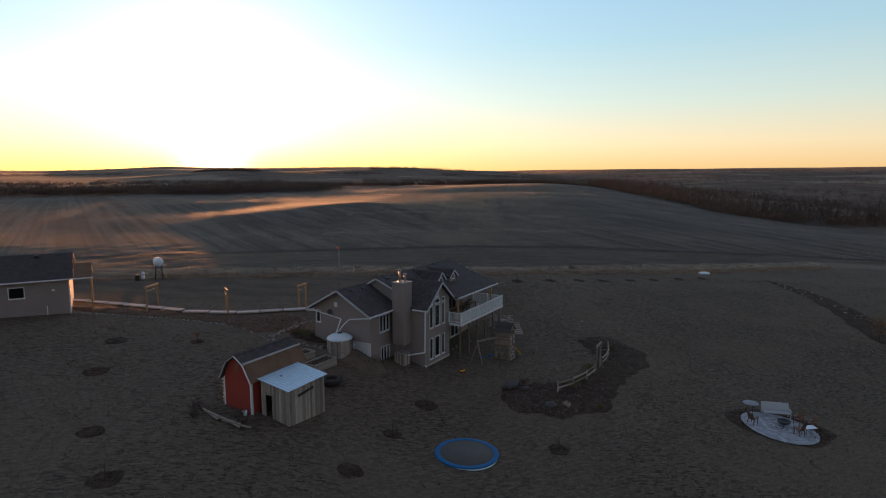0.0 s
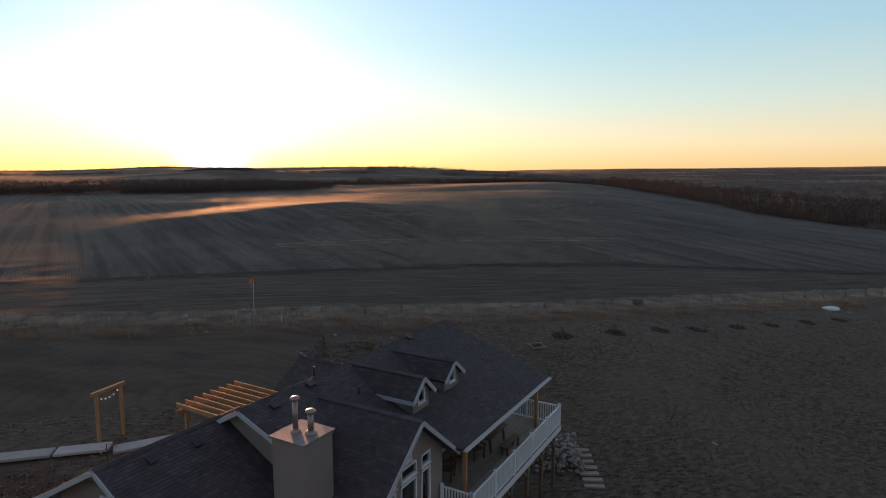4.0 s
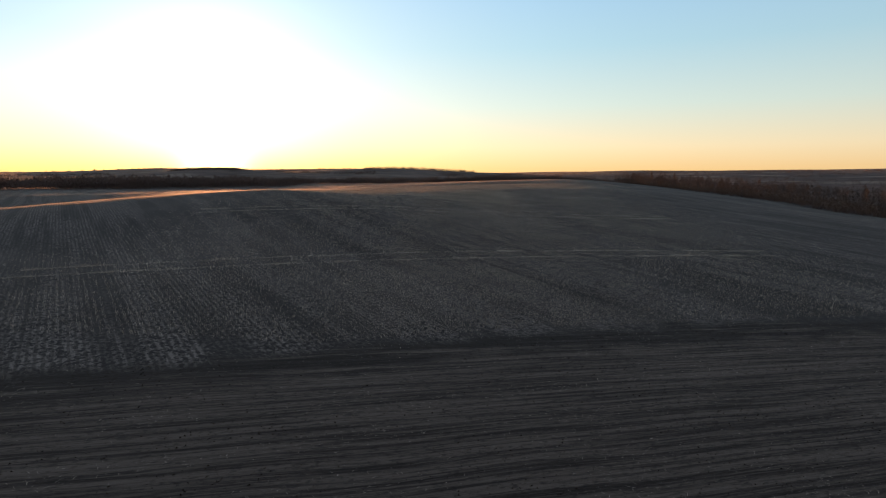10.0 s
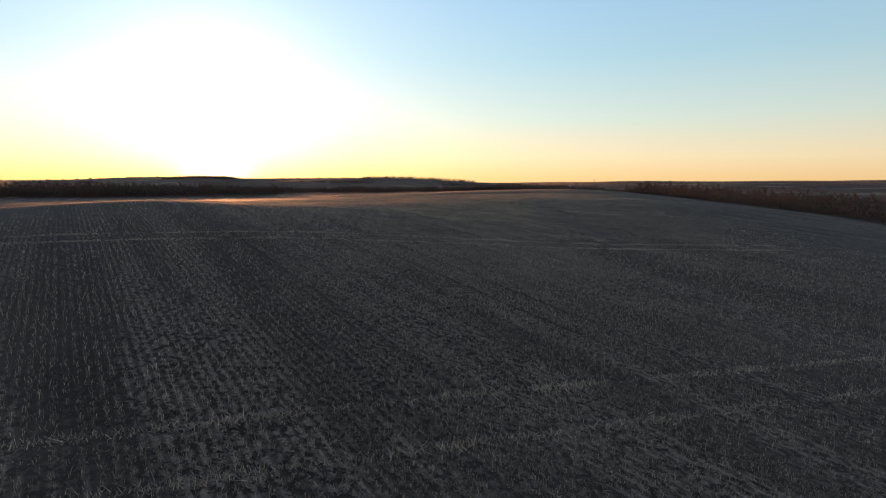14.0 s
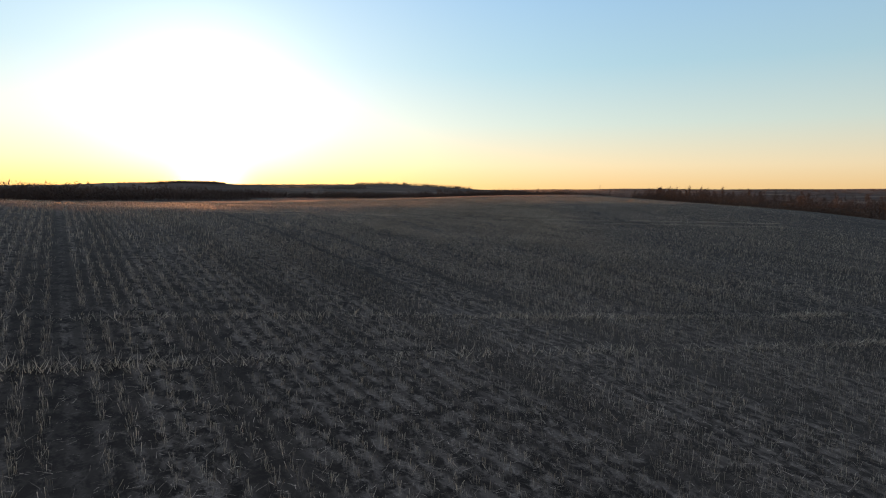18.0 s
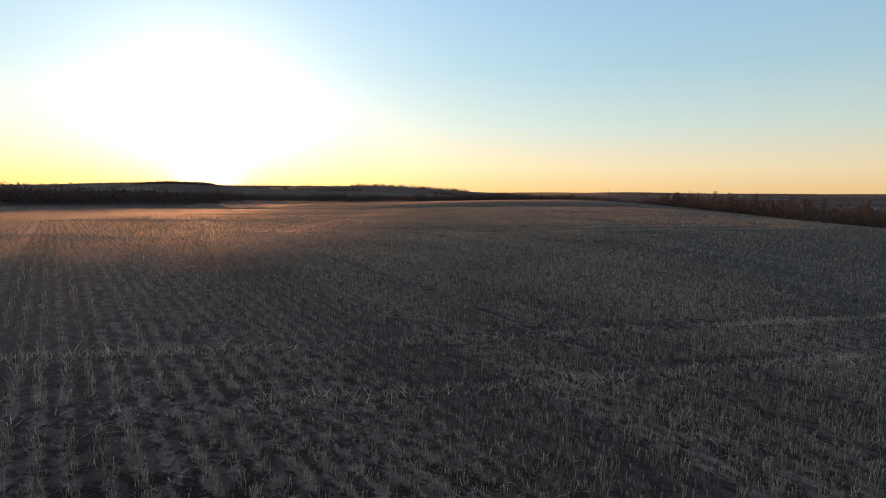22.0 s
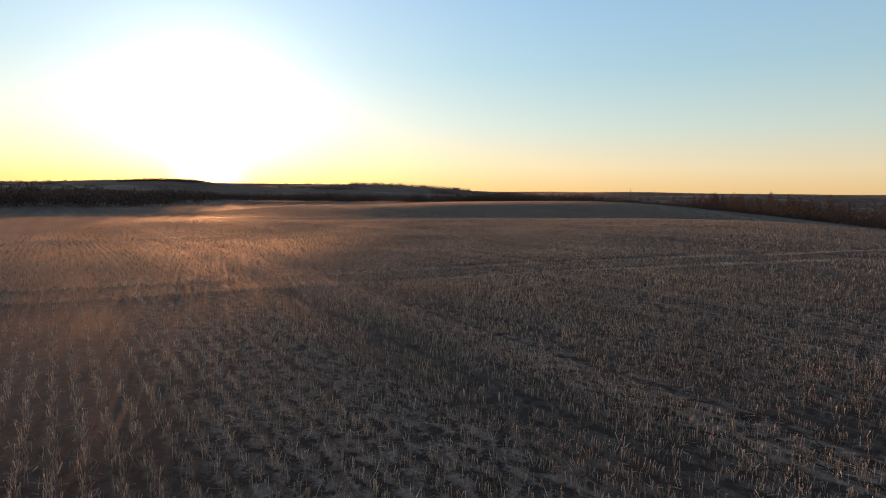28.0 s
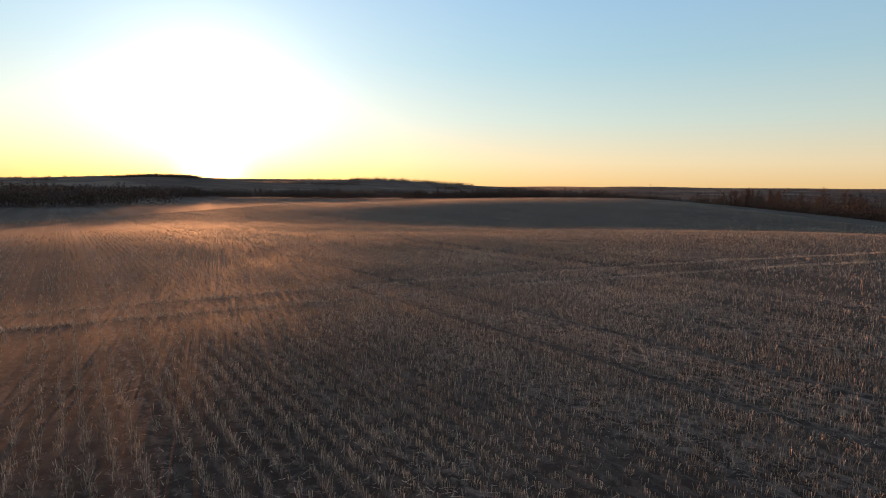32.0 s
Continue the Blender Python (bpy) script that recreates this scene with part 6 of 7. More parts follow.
for k in range(7):
    q = place(8.2 + 0.05 * (k % 2), 62.6 + 0.55 * k, 0.03)
    one("stepping_stone", box(B(), -0.5, 0.5, -0.16, 0.16, -0.15, 0.06), M_PLANK, Matrix.Translation(q) @ pose(0, 0, 0, 0, 0, -4 + 3 * (k % 3)), "grey timber step set into the grassy slope", "step", "steps up the slope", bevel=0.01)
for x, y in ((6.9, 66.9), (7.6, 66.5)):
    one("loose_slab", box(B(), -0.3, 0.3, -0.2, 0.2, 0, 0.08), M_CONCRETE, stand(x, y, 25), "loose pale paving slab on the grass", "slab", "loose slabs by the steps", bevel=0.01)


# ---- fire patio ----
PC = (26.4, 44.2)
bed("mulch_bed", "dark mulch behind the round patio", PC[0] + 0.3, PC[1] + 0.4, 3.9, 3.3, 0, 0.03)
patio = thing("patio", Matrix.Translation(place(*PC)), "round patio of irregular pale paving stones", "patio", kind="structure")
pinv = Matrix.Translation(-patio.matrix_world.translation)
for ring, (r0, r1) in enumerate([(0.0, 0.3)] + [(0.31 + 0.305 * q, 0.605 + 0.305 * q) for q in range(8)]):
    n = max(3, int((r0 + r1) * math.pi / 0.36))
    for k in range(n):
        a0, a1 = (k + r.uniform(0, 0.04)) * math.tau / n + ring, (k + 0.975) * math.tau / n + ring
        bm = B()
        pts = []
        for q, a in ((r0, a0), (r0, a1), (r1 - r.uniform(-0.01, 0.03), a1), (r1 - r.uniform(-0.01, 0.03), a0)):
            X, Y = PC[0] + q * math.cos(a), PC[1] + q * math.sin(a)
            pts.append(pinv @ place(X, Y, 0.06 + r.uniform(0, 0.012)))
        if r0 == 0:
            pts = [pts[0], *pts[2:]]
        slab(bm, pts, (0, 0, 0.045))
        part("paver", bm, M_PAVER, patio)


def on_patio(dx, dy, turn):
    return stand(PC[0] + dx, PC[1] + dy, turn, 0.11)


sofa = thing("garden_bench", on_patio(0.9, 2.1, -12), "long white garden bench with a high back on the patio", "bench")
part("seat", box(B(), -1.05, 1.05, -0.3, 0.3, 0.36, 0.44), M_BENCH, sofa, "", 0.015)
part("backrest", slab(B(), [(-1.05, 0.3, 0.38), (1.05, 0.3, 0.38), (1.05, 0.46, 1.05), (-1.05, 0.46, 1.05)], (0, 0.05, 0.01)), M_BENCH, sofa)
for s in (-1.02, 1.02):
    part("armrest", box(B(), s - 0.05, s + 0.05, -0.32, 0.34, 0.6, 0.66), M_BENCH, sofa)
    for y in (-0.27, 0.27):
        part("leg", box(B(), s - 0.04, s + 0.04, y - 0.04, y + 0.04, 0, 0.6), M_BENCH, sofa)


def patio_chair(dx, dy, turn, label, material):
    t = thing("garden_chair", on_patio(dx, dy, turn), label, "chair", "chairs on the patio")
    for s in (-0.25, 0.25):
        part("leg", beam(B(), (s, 0.22, 0), (s, 0.25, 0.58), 0.05), material, t)
        part("leg", beam(B(), (s, -0.3, 0), (s, -0.2, 0.45), 0.05), material, t)
        part("armrest", box(B(), s - 0.05, s + 0.05, -0.3, 0.3, 0.581, 0.61), material, t)
    for k in range(4):
        part("seat_slat", box(B(), -0.23, 0.23, -0.2 + 0.12 * k, -0.1 + 0.12 * k, 0.38 + 0.012 * k, 0.4 + 0.012 * k), material, t)
    for k in range(4):
        part("back_slat", beam(B(), (-0.18 + 0.12 * k, -0.2, 0.38), (-0.2 + 0.135 * k, -0.45, 1.0), 0.1, 0.02, (0, 1, 0)), material, t)


patio_chair(-2.0, 0.2, -60, "dark low garden chair on the patio", M_DARKWOOD)
patio_chair(0.9, -1.1, 20, "dark garden chair facing the fire bowl", M_DARKWOOD)
patio_chair(2.1, 1.0, 120, "brown slatted garden chair at the patio's edge", M_DARKWOOD)
patio_chair(2.7, 0.3, 95, "brown slatted garden chair beside its neighbour", M_DARKWOOD)
fire = thing("fire_bowl", on_patio(0.55, 0.35, 0), "black metal fire bowl on the patio", "fire pit")
part("bowl", lathe(B(), [(0, 0.15), (0.25, 0.16), (0.45, 0.32), (0.5, 0.42), (0.47, 0.42), (0.4, 0.33), (0, 0.22)], 22), M_BLACK, fire)
for k in range(3):
    a = k * math.tau / 3
    part("leg", tube(B(), (0.3 * math.cos(a), 0.3 * math.sin(a), 0.2), (0.42 * math.cos(a), 0.42 * math.sin(a), 0), 0.02, n=6), M_BLACK, fire)
tab = thing("side_table", on_patio(2.0, -0.55, 10), "pale flat-topped side table on the patio", "table")
part("tabletop", box(B(), -0.5, 0.5, -0.32, 0.32, 0.42, 0.45), M_WHITE, tab, "", 0.01)
for s in (-0.42, 0.42):
    for y in (-0.25, 0.25):
        part("leg", tube(B(), (s, y, 0), (s, y, 0.42), 0.018, n=6), M_BLACK, tab)
rt = thing("round_table", on_patio(-0.9, 2.7, 0), "round glass-topped garden table behind the patio", "table")
part("tabletop", lathe(B(), [(0, 0.7), (0.6, 0.7), (0.62, 0.715), (0.6, 0.73), (0, 0.73)], 26), M_PAVER, rt)
for k in range(4):
    a = k * math.tau / 4
    part("leg", tube(B(), (0.4 * math.cos(a), 0.4 * math.sin(a), 0), (0.25 * math.cos(a), 0.25 * math.sin(a), 0.7), 0.025, n=6), M_BLACK, rt)
for k in range(14):
    a = r.uniform(0, 6.28)
    one("firewood", tube(B(), (-0.2, 0, 0.07), (0.2, 0, 0.07), 0.06, n=8), M_BARK, on_patio(2.9 + r.uniform(-0.4, 0.4), 0.9 + r.uniform(-0.5, 0.5), math.degrees(a)), "short log of dark firewood beside the patio", "firewood", "firewood by the patio")


# ---- garage beside the walk ----
GAR = Matrix.Translation((-36.6, 56.9, 3.75)) @ pose(0, 0, 0, 0, 0, 30)
gar = thing("garage", GAR, "long taupe sided garage with brown-grey shingles and white gutters", "garage")
GL, GD, GE, GR = 14.0, 8.0, 3.55, 5.3
gw = [(GL - 4.9, GL - 3.6, 1.75, 2.85, 2.85)]
w = part("wall", wall_mesh(B(), GL, 0.2, -0.6, flat(GE), gw), M_SIDING, gar)
w.matrix_basis = pose(-GL, 0, 0)
window(gar, pose(-GL, 0, 0), gw[0], 1, "white-framed garage window")
for m, L, top, pk in ((pose(0, 0.2, 0, 0, 0, 90), GD - 0.4, lambda x: GE + (GR - GE) * (1 - abs(x + 0.2 - GD / 2) / (GD / 2)), [GD / 2 - 0.2]), (pose(0, GD, 0, 0, 0, 180), GL, flat(GE), []), (pose(-GL, GD - 0.2, 0, 0, 0, -90), GD - 0.4, lambda x: GE + (GR - GE) * (1 - abs(x + 0.2 - GD / 2) / (GD / 2)), [GD / 2 - 0.2])):
    w = part("wall", wall_mesh(B(), L, 0.2, -0.6, top, (), pk), M_SIDING, gar)
    w.matrix_basis = m
slope = (GR - GE) / (GD / 2)
lo = GE - 0.5 * slope + 0.1
roof_plane(gar, [(-GL - 0.4, -0.5, lo), (0.4, -0.5, lo), (0.4, GD / 2, GR + 0.12), (-GL - 0.4, GD / 2, GR + 0.12)], M_SHINGLE, 60, 61)
roof_plane(gar, [(0.4, GD + 0.5, lo), (-GL - 0.4, GD + 0.5, lo), (-GL - 0.4, GD / 2, GR + 0.12), (0.4, GD / 2, GR + 0.12)], M_SHINGLE, 20, 62)
ridge_caps(gar, (-GL - 0.4, GD / 2, GR + 0.12), (0.4, GD / 2, GR + 0.12), M_SHINGLE)
part("gutter", box(B(), -GL - 0.4, 2.0, -0.62, -0.5, lo - 0.12, lo - 0.02), M_TRIM, gar, "white eaves gutter")
part("corner_board", box(B(), -0.06, 0.04, -0.03, 0.03, -0.5, GE), M_TRIM, gar)
part("soffit", box(B(), -GL - 0.4, 0.4, -0.5, -0.002, lo - 0.1, lo - 0.06), M_TRIM, gar)
roof_plane(gar, [(0.45, -0.45, lo - 0.02), (2.0, -0.45, lo - 0.02), (2.0, 2.0, lo + 1.1), (0.45, 2.0, lo + 1.1)], M_SHINGLE_BROWN, 10, 63)
for y in (-0.3, 1.9):
    part("porch_post", box(B(), 1.8, 1.95, y - 0.07, y + 0.07, -0.5, lo - 0.15), M_CEDAR, gar, "cedar porch post")
part("wall_lamp", box(B(), 0.0, 0.12, 0.35, 0.5, 2.0, 2.2), M_BULB, gar, "lit wall lamp by the door", 0.01)
part("door", box(B(), 0.0, 0.03, 0.7, 1.6, -0.3, 1.8), M_TRIM, gar, "white side door")
part("floodlight", box(B(), -1.45, -1.2, -0.12, 0.0, 2.25, 2.42), M_TRIM, gar, "white twin floodlight", 0.02)
part("hydrant", tube(B(), (-1.9, -0.25, -0.3), (-1.9, -0.25, 0.9), 0.03, n=8), M_WHITE, gar)
part("skirting", box(B(), -8.0, -2.3, -0.25, -0.08, -0.45, -0.22), M_PLANK, gar, "timber edging along the wall")
part("roof_vent", box(B(), -2.9, -2.5, 3.2, 3.6, GR - 0.2, GR + 0.1), M_BLACK, gar, "low roof vent", 0.02)

# ---- fuel tank, windsock, posts, fence ----
ft = thing("fuel_tank", stand(-36.3, 74.5, 20) @ Matrix.Diagonal((0.8, 0.8, 0.92, 1)), "round white fuel tank on a tall steel stand", "fuel tank")
part("tank", lathe(B(), [(0, -0.72), (0.4, -0.68), (0.62, -0.5), (0.66, 0), (0.62, 0.5), (0.4, 0.68), (0, 0.72)], 24, pose(0, 0, 2.5, 90, 0, 25)), M_WHITE, ft)
for x, y in ((-0.5, -0.45), (0.5, -0.45), (0.5, 0.45), (-0.5, 0.45)):
    part("leg", beam(B(), (x * 1.15, y * 1.15, -0.1), (x * 0.8, y * 0.8, 2.0), 0.07), M_BLACK, ft)
part("brace", beam(B(), (-0.55, -0.5, 0.4), (0.45, -0.42, 1.6), 0.04), M_BLACK, ft)
part("brace", beam(B(), (0.55, -0.5, 0.4), (-0.45, -0.42, 1.6), 0.04), M_BLACK, ft)
part("nozzle", box(B(), 0.95, 1.1, -0.1, 0.1, 0.3, 0.7), M_YELLOW, ft, "yellow pump nozzle box", 0.02)
ub = thing("utility_box", stand(-38.7, 73.8, 10) @ Matrix.Diagonal((0.65, 0.65, 0.75, 1)), "dark utility box on the yard's edge", "utility box")
part("cabinet", box(B(), -0.4, 0.4, -0.3, 0.3, -0.1, 0.95), M_BLACK, ub, "", 0.02)
part("lid", box(B(), -0.45, 0.45, -0.35, 0.35, 0.952, 1.05), M_CEDAR, ub, "", 0.01)
pt = thing("pressure_tank", stand(-38.6, 75.0) @ Matrix.Diagonal((0.6, 0.6, 0.65, 1)), "pale upright tank with a rounded top", "tank")
part("shell", lathe(B(), [(0, -0.1), (0.3, -0.1), (0.33, 0.1), (0.33, 1.2), (0.22, 1.42), (0.06, 1.5), (0, 1.5)], 20), M_WHITE, pt)
part("band", lathe(B(), [(0.335, 0.9), (0.35, 0.9), (0.35, 0.98), (0.335, 0.98)], 20), M_BLACK, pt)

ws = thing("windsock_pole", stand(-14.35, 80.6), "tall pale pole with a small red-orange windsock", "windsock")
part("pole", tube(B(), (0, 0, -0.3), (0.05, 0, 3.85), 0.03, 0.022, 10), M_FASCIA, ws, "pale metal pole")
part("sock", lathe(B(), [(0.13, 0), (0.14, 0.02), (0.1, 0.28), (0.07, 0.42), (0.06, 0.42), (0.12, 0.02)], 14, pose(0.05, 0, 3.88, 138, 0, -70)), M_ORANGE, ws, "red-orange fabric sock")
yp = thing("marker_post", stand(-12.6, 82.1) @ Matrix.Diagonal((0.6, 0.8, 0.9, 1)), "slim white marker post with a yellow top", "post")
part("stake", box(B(), -0.04, 0.04, -0.02, 0.02, -0.2, 0.95), M_WHITE, yp)
part("sleeve", box(B(), -0.05, 0.05, -0.03, 0.03, 0.72, 1.25), M_YELLOW, yp, "yellow sleeve")
bh = thing("birdhouse_post", stand(-19.55, 80.2) @ Matrix.Diagonal((0.7, 0.7, 0.9, 1)), "small pale roofed birdhouse on a post", "birdhouse")
part("post", box(B(), -0.05, 0.05, -0.05, 0.05, -0.2, 0.75), M_PLANK, bh)
part("house", box(B(), -0.16, 0.16, -0.16, 0.16, 0.752, 0.95), M_PLANK, bh)
for s in (-1, 1):
    part("roof", slab(B(), [(-0.25, s * 0.27, 0.92), (0.25, s * 0.27, 0.92), (0.25, 0, 1.1), (-0.25, 0, 1.1)], (0, 0, 0.02)), M_PLANK, bh)


def strip_at(x, f):
    return float(np.interp(x, STRIP_X, STRIP_BOT) * (1 - f) + np.interp(x, STRIP_X, STRIP_TOP) * f)


FENCE = [(-9.9 + 3.45 * k) for k in range(24)]
fence = thing("wire_fence", Matrix.Translation(place(0, strip_at(0, 0.45))), "old wire fence on grey posts in the tall grass", "fence")
finv = Matrix.Translation(-fence.matrix_world.translation)
FP = []
for k, x in enumerate(FENCE):
    q = finv @ place(x + r.uniform(-0.2, 0.2), strip_at(x, 0.5))
    FP.append(q)
    lean_ = Vector((r.uniform(-0.06, 0.06), r.uniform(-0.05, 0.05), 0.95 + r.uniform(-0.2, 0.08)))
    part("post", tube(B(), q - Vector((0, 0, 0.3)), q + lean_, 0.036, 0.03, 8), M_BARK, fence)
for a, b in zip(FP, FP[1:]):
    for z in (0.35, 0.6, 0.8):
        part("wire", tube(B(), a + Vector((0, 0, z)), b + Vector((0, 0, z)), 0.004, n=4, caps=False), M_BLACK, fence)


def lumber_frame(x, y, turn, label):
    t = thing("lumber_frame", stand(x, y, turn) @ Matrix.Diagonal((0.72, 0.72, 0.55, 1)), label, "lumber frame", "lumber frames on the lawn")
    for s in (-0.75, 0.75):
        part("side", box(B(), -0.85, 0.85, s - 0.05, s + 0.05, -0.05, 0.2), M_PLANK, t)
        part("side", box(B(), s - 0.05, s + 0.05, -0.69, 0.69, -0.05, 0.2), M_PLANK, t)
    part("soil", box(B(), -0.68, 0.68, -0.68, 0.68, -0.05, 0.05), M_CLOD, t)


lumber_frame(8.05, 80.2, 15, "square grey lumber frame lying on the lawn")
lumber_frame(-1.9, 76.6, 20, "grey lumber frame beside the island bed")
one("white_tarp", lathe(B(), [(1.3, 0.0), (1.05, 0.28), (0.6, 0.42), (0, 0.5)], 12), M_WHITE, stand(45.6, 101.9) @ Matrix.Diagonal((0.85, 0.5, 0.75, 1)), "crumpled white tarp at the lawn's far edge", "tarp")
for x, y in ((44.6, 100.6), (46.9, 100.8), (16.0, 66.5), (-7.8, 79.8), (-17.5, 78.9), (-3.4, 80.0)):
    one("pale_stone", box(B(), -0.2, 0.2, -0.06, 0.06, -0.02, 0.05), M_CONCRETE, stand(x, y, 30 * x), "pale scrap lying on the grass", "scrap", "pale scraps on the lawn", bevel=0.03)


# ---- trees ----
def bare_tree(seed, h, twigs, limbs=14, wide=0.32):
    """Triangles of a leafless tree: tapered trunk, limbs, and fine twigs. Returns wood and twig corner lists."""
    rnd = np.random.RandomState(seed)
    wood, fine = [], []

    def stick(a, b, ra, rb, n=5):
        a, b = np.array(a, float), np.array(b, float)
        d = (b - a) / np.linalg.norm(b - a)
        s = np.cross(d, [0.3, 0.5, 0.81])
        s /= np.linalg.norm(s)
        t = np.cross(d, s)
        for k in range(n):
            p, q = (math.tau * k / n, math.tau * (k + 1) / n)
            u, v = s * math.cos(p) + t * math.sin(p), s * math.cos(q) + t * math.sin(q)
            wood.extend(([a + u * ra, a + v * ra, b + v * rb], [a + u * ra, b + v * rb, b + u * rb]))

    lean = rnd.normal(0, 0.03, 2) * h
    top = np.array([lean[0], lean[1], h])
    mid = np.array([lean[0] * 0.3, lean[1] * 0.3, h * 0.5])
    stick((0, 0, -0.4), mid, 0.014 * h, 0.009 * h, 6)
    stick(mid, top, 0.009 * h, 0.002 * h)
    tips = []
    for k in range(limbs):
        f = rnd.uniform(0.25, 0.92)
        base = mid * (f / 0.5) if f < 0.5 else mid + (top - mid) * (f - 0.5) * 2
        a, rise = rnd.uniform(0, math.tau), rnd.uniform(0.5, 1.1)
        L = h * wide * (1.15 - f) * rnd.uniform(0.7, 1.2)
        end = base + L * np.array([math.cos(a) * math.cos(rise), math.sin(a) * math.cos(rise), math.sin(rise) * 1.2])
        stick(base, end, 0.0045 * h * (1.3 - f), 0.0012 * h, 3)
        tips.append((base, end))
    for k in range(twigs):
        base, end = tips[rnd.randint(len(tips))]
        c = base + (end - base) * rnd.uniform(0.35, 1.0)
        d = rnd.normal(0, 1, 3)
        d[2] = abs(d[2]) * 0.9 + 0.3
        d = d / np.linalg.norm(d) * h * rnd.uniform(0.06, 0.15)
        w = np.cross(d, rnd.normal(0, 1, 3))
        w = w / np.linalg.norm(w) * h * 0.0055
        fine.append([c - w, c + w, c + d])
    return np.array(wood), np.array(fine)


def bush(seed, twigs, flat_=0.8):
    """Triangles of a rounded thicket about one metre high, made of crossing twigs with gaps."""
    rnd = np.random.RandomState(seed)
    out = []
    heads = rnd.normal(0, 0.26, (10, 3))
    for k in range(twigs):
        c = heads[k % 10] * np.array([1.2, 1.2, 0.5]) + np.array([0, 0, 0.42]) + rnd.normal(0, 0.13, 3)
        d = rnd.normal(0, 1, 3)
        d[2] = abs(d[2]) + 0.3
        d = d / np.linalg.norm(d) * rnd.uniform(0.09, 0.2)
        w = np.cross(d, rnd.normal(0, 1, 3))
        w = w / np.linalg.norm(w) * rnd.uniform(0.014, 0.034)
        out.append([c - w, c + w, c + d])
    return np.array(out)


def tri_mesh(name, tris, material):
    me = bpy.data.meshes.new(name)
    n = len(tris)
    me.vertices.add(3 * n)
    me.vertices.foreach_set("co", tris.astype(np.float32).ravel())
    me.loops.add(3 * n)
    me.loops.foreach_set("vertex_index", np.arange(3 * n, dtype=np.int32))
    me.polygons.add(n)
    me.polygons.foreach_set("loop_start", np.arange(0, 3 * n, 3, dtype=np.int32))
    me.update()
    me.materials.append(material)
    return me


def spread(protos, spots, rnd):
    """Sets turned and scaled copies of triangle lists on the spots (x, y, z, scale)."""
    out = []
    pick = rnd.randint(0, len(protos), len(spots))
    for k, p in enumerate(protos):
        s = spots[pick == k]
        if not len(s):
            continue
        a = rnd.uniform(0, math.tau, len(s))
        c, q = np.cos(a), np.sin(a)
        x = p[None, :, :, 0] * c[:, None, None] - p[None, :, :, 1] * q[:, None, None]
        y = p[None, :, :, 0] * q[:, None, None] + p[None, :, :, 1] * c[:, None, None]
        z = np.broadcast_to(p[None, :, :, 2], x.shape)
        v = np.stack([x, y, z], -1) * s[:, 3][:, None, None, None] + s[:, None, None, :3]
        out.append(v.reshape(-1, 3, 3))
    return np.concatenate(out)


def on_land(x, y, s, sink=0.0):
    return np.stack([x, y, land(x, y) - sink, s], 1)


def stuff(name, tris, material, label, category):
    return tagged(new(name, tri_mesh(name, tris, material)), label, category, kind="stuff")


rs = np.random.RandomState(11)
TREES = [bare_tree(k, 10.0, 230, 16) for k in range(5)]
THIN = [bare_tree(20 + k, 10.0, 80, 7) for k in range(4)]
BUSHES = [bush(40 + k, 105) for k in range(4)]
LOWBUSH = [bush(50 + k, 50) * np.array([1, 1, 1]) for k in range(4)]

# edge of the woods beyond the field, on its right
WOOD_X = [420.0, 260.0, 178.0, 138.0, 127.0, 124.0, 122.0, 121.0, 122.0, 126.0, 138.0]
WOOD_Y = [192.0, 214.0, 231.0, 242.0, 258.0, 284.0, 320.0, 370.0, 430.0, 490.0, 560.0]


def edge_points(xs, ys, n, depth, rnd, near=0.0):
    """Points scattered behind a line, thickest at its edge; the line's right-hand side is behind."""
    xs, ys = np.array(xs), np.array(ys)
    seg = np.hypot(np.diff(xs), np.diff(ys))
    t = rnd.uniform(0, seg.sum(), n)
    c = np.concatenate([[0], np.cumsum(seg)])
    x, y = np.interp(t, c, xs), np.interp(t, c, ys)
    dx, dy = np.interp(t + 1, c, xs) - np.interp(t - 1, c, xs), np.interp(t + 1, c, ys) - np.interp(t - 1, c, ys)
    L = np.hypot(dx, dy) + 1e-6
    d = near + rnd.random_sample(n) ** 1.6 * depth
    return x + dy / L * d + rnd.normal(0, 1.0, n), y - dx / L * d + rnd.normal(0, 1.0, n)


# the first row: single trees
TREE_MESH = [(tri_mesh("trunk", w, M_BARK), tri_mesh("crown", t, M_TWIG if k % 3 else M_TWIG_RED)) for k, (w, t) in enumerate(TREES)]
ex, ey = edge_points(WOOD_X[2:], WOOD_Y[2:], 70, 7.0, rs)
for k in range(70):
    s = rs.uniform(0.5, 0.85)
    t = thing("poplar", Matrix.Translation((ex[k], ey[k], float(land(ex[k], ey[k])))) @ pose(0, 0, 0, 0, 0, rs.uniform(0, 360)) @ Matrix.Diagonal((s, s, s, 1)), "tall leafless poplar with grey bark at the wood's edge", "tree", "trees along the wood's edge")
    a, b = TREE_MESH[k % 5]
    piece("trunk", a, t)
    piece("crown", b, t)
wx, wy = edge_points(WOOD_X, WOOD_Y, 480, 60.0, rs)
ws_ = on_land(wx, wy, rs.uniform(0.5, 0.8, 480))
stuff("woods", spread([t for _, t in TREES], ws_, rs), M_TWIG, "dense leafless poplar wood beyond the field", "woods")
wx, wy = edge_points(WOOD_X, WOOD_Y, 500, 50.0, rs)
stuff("tree_trunks", spread([w for w, _ in THIN], on_land(wx, wy, rs.uniform(0.5, 0.85, 500)), rs), M_BARK, "grey trunks and limbs inside the leafless wood", "woods")
wx, wy = edge_points(WOOD_X, WOOD_Y, 1250, 30.0, rs)
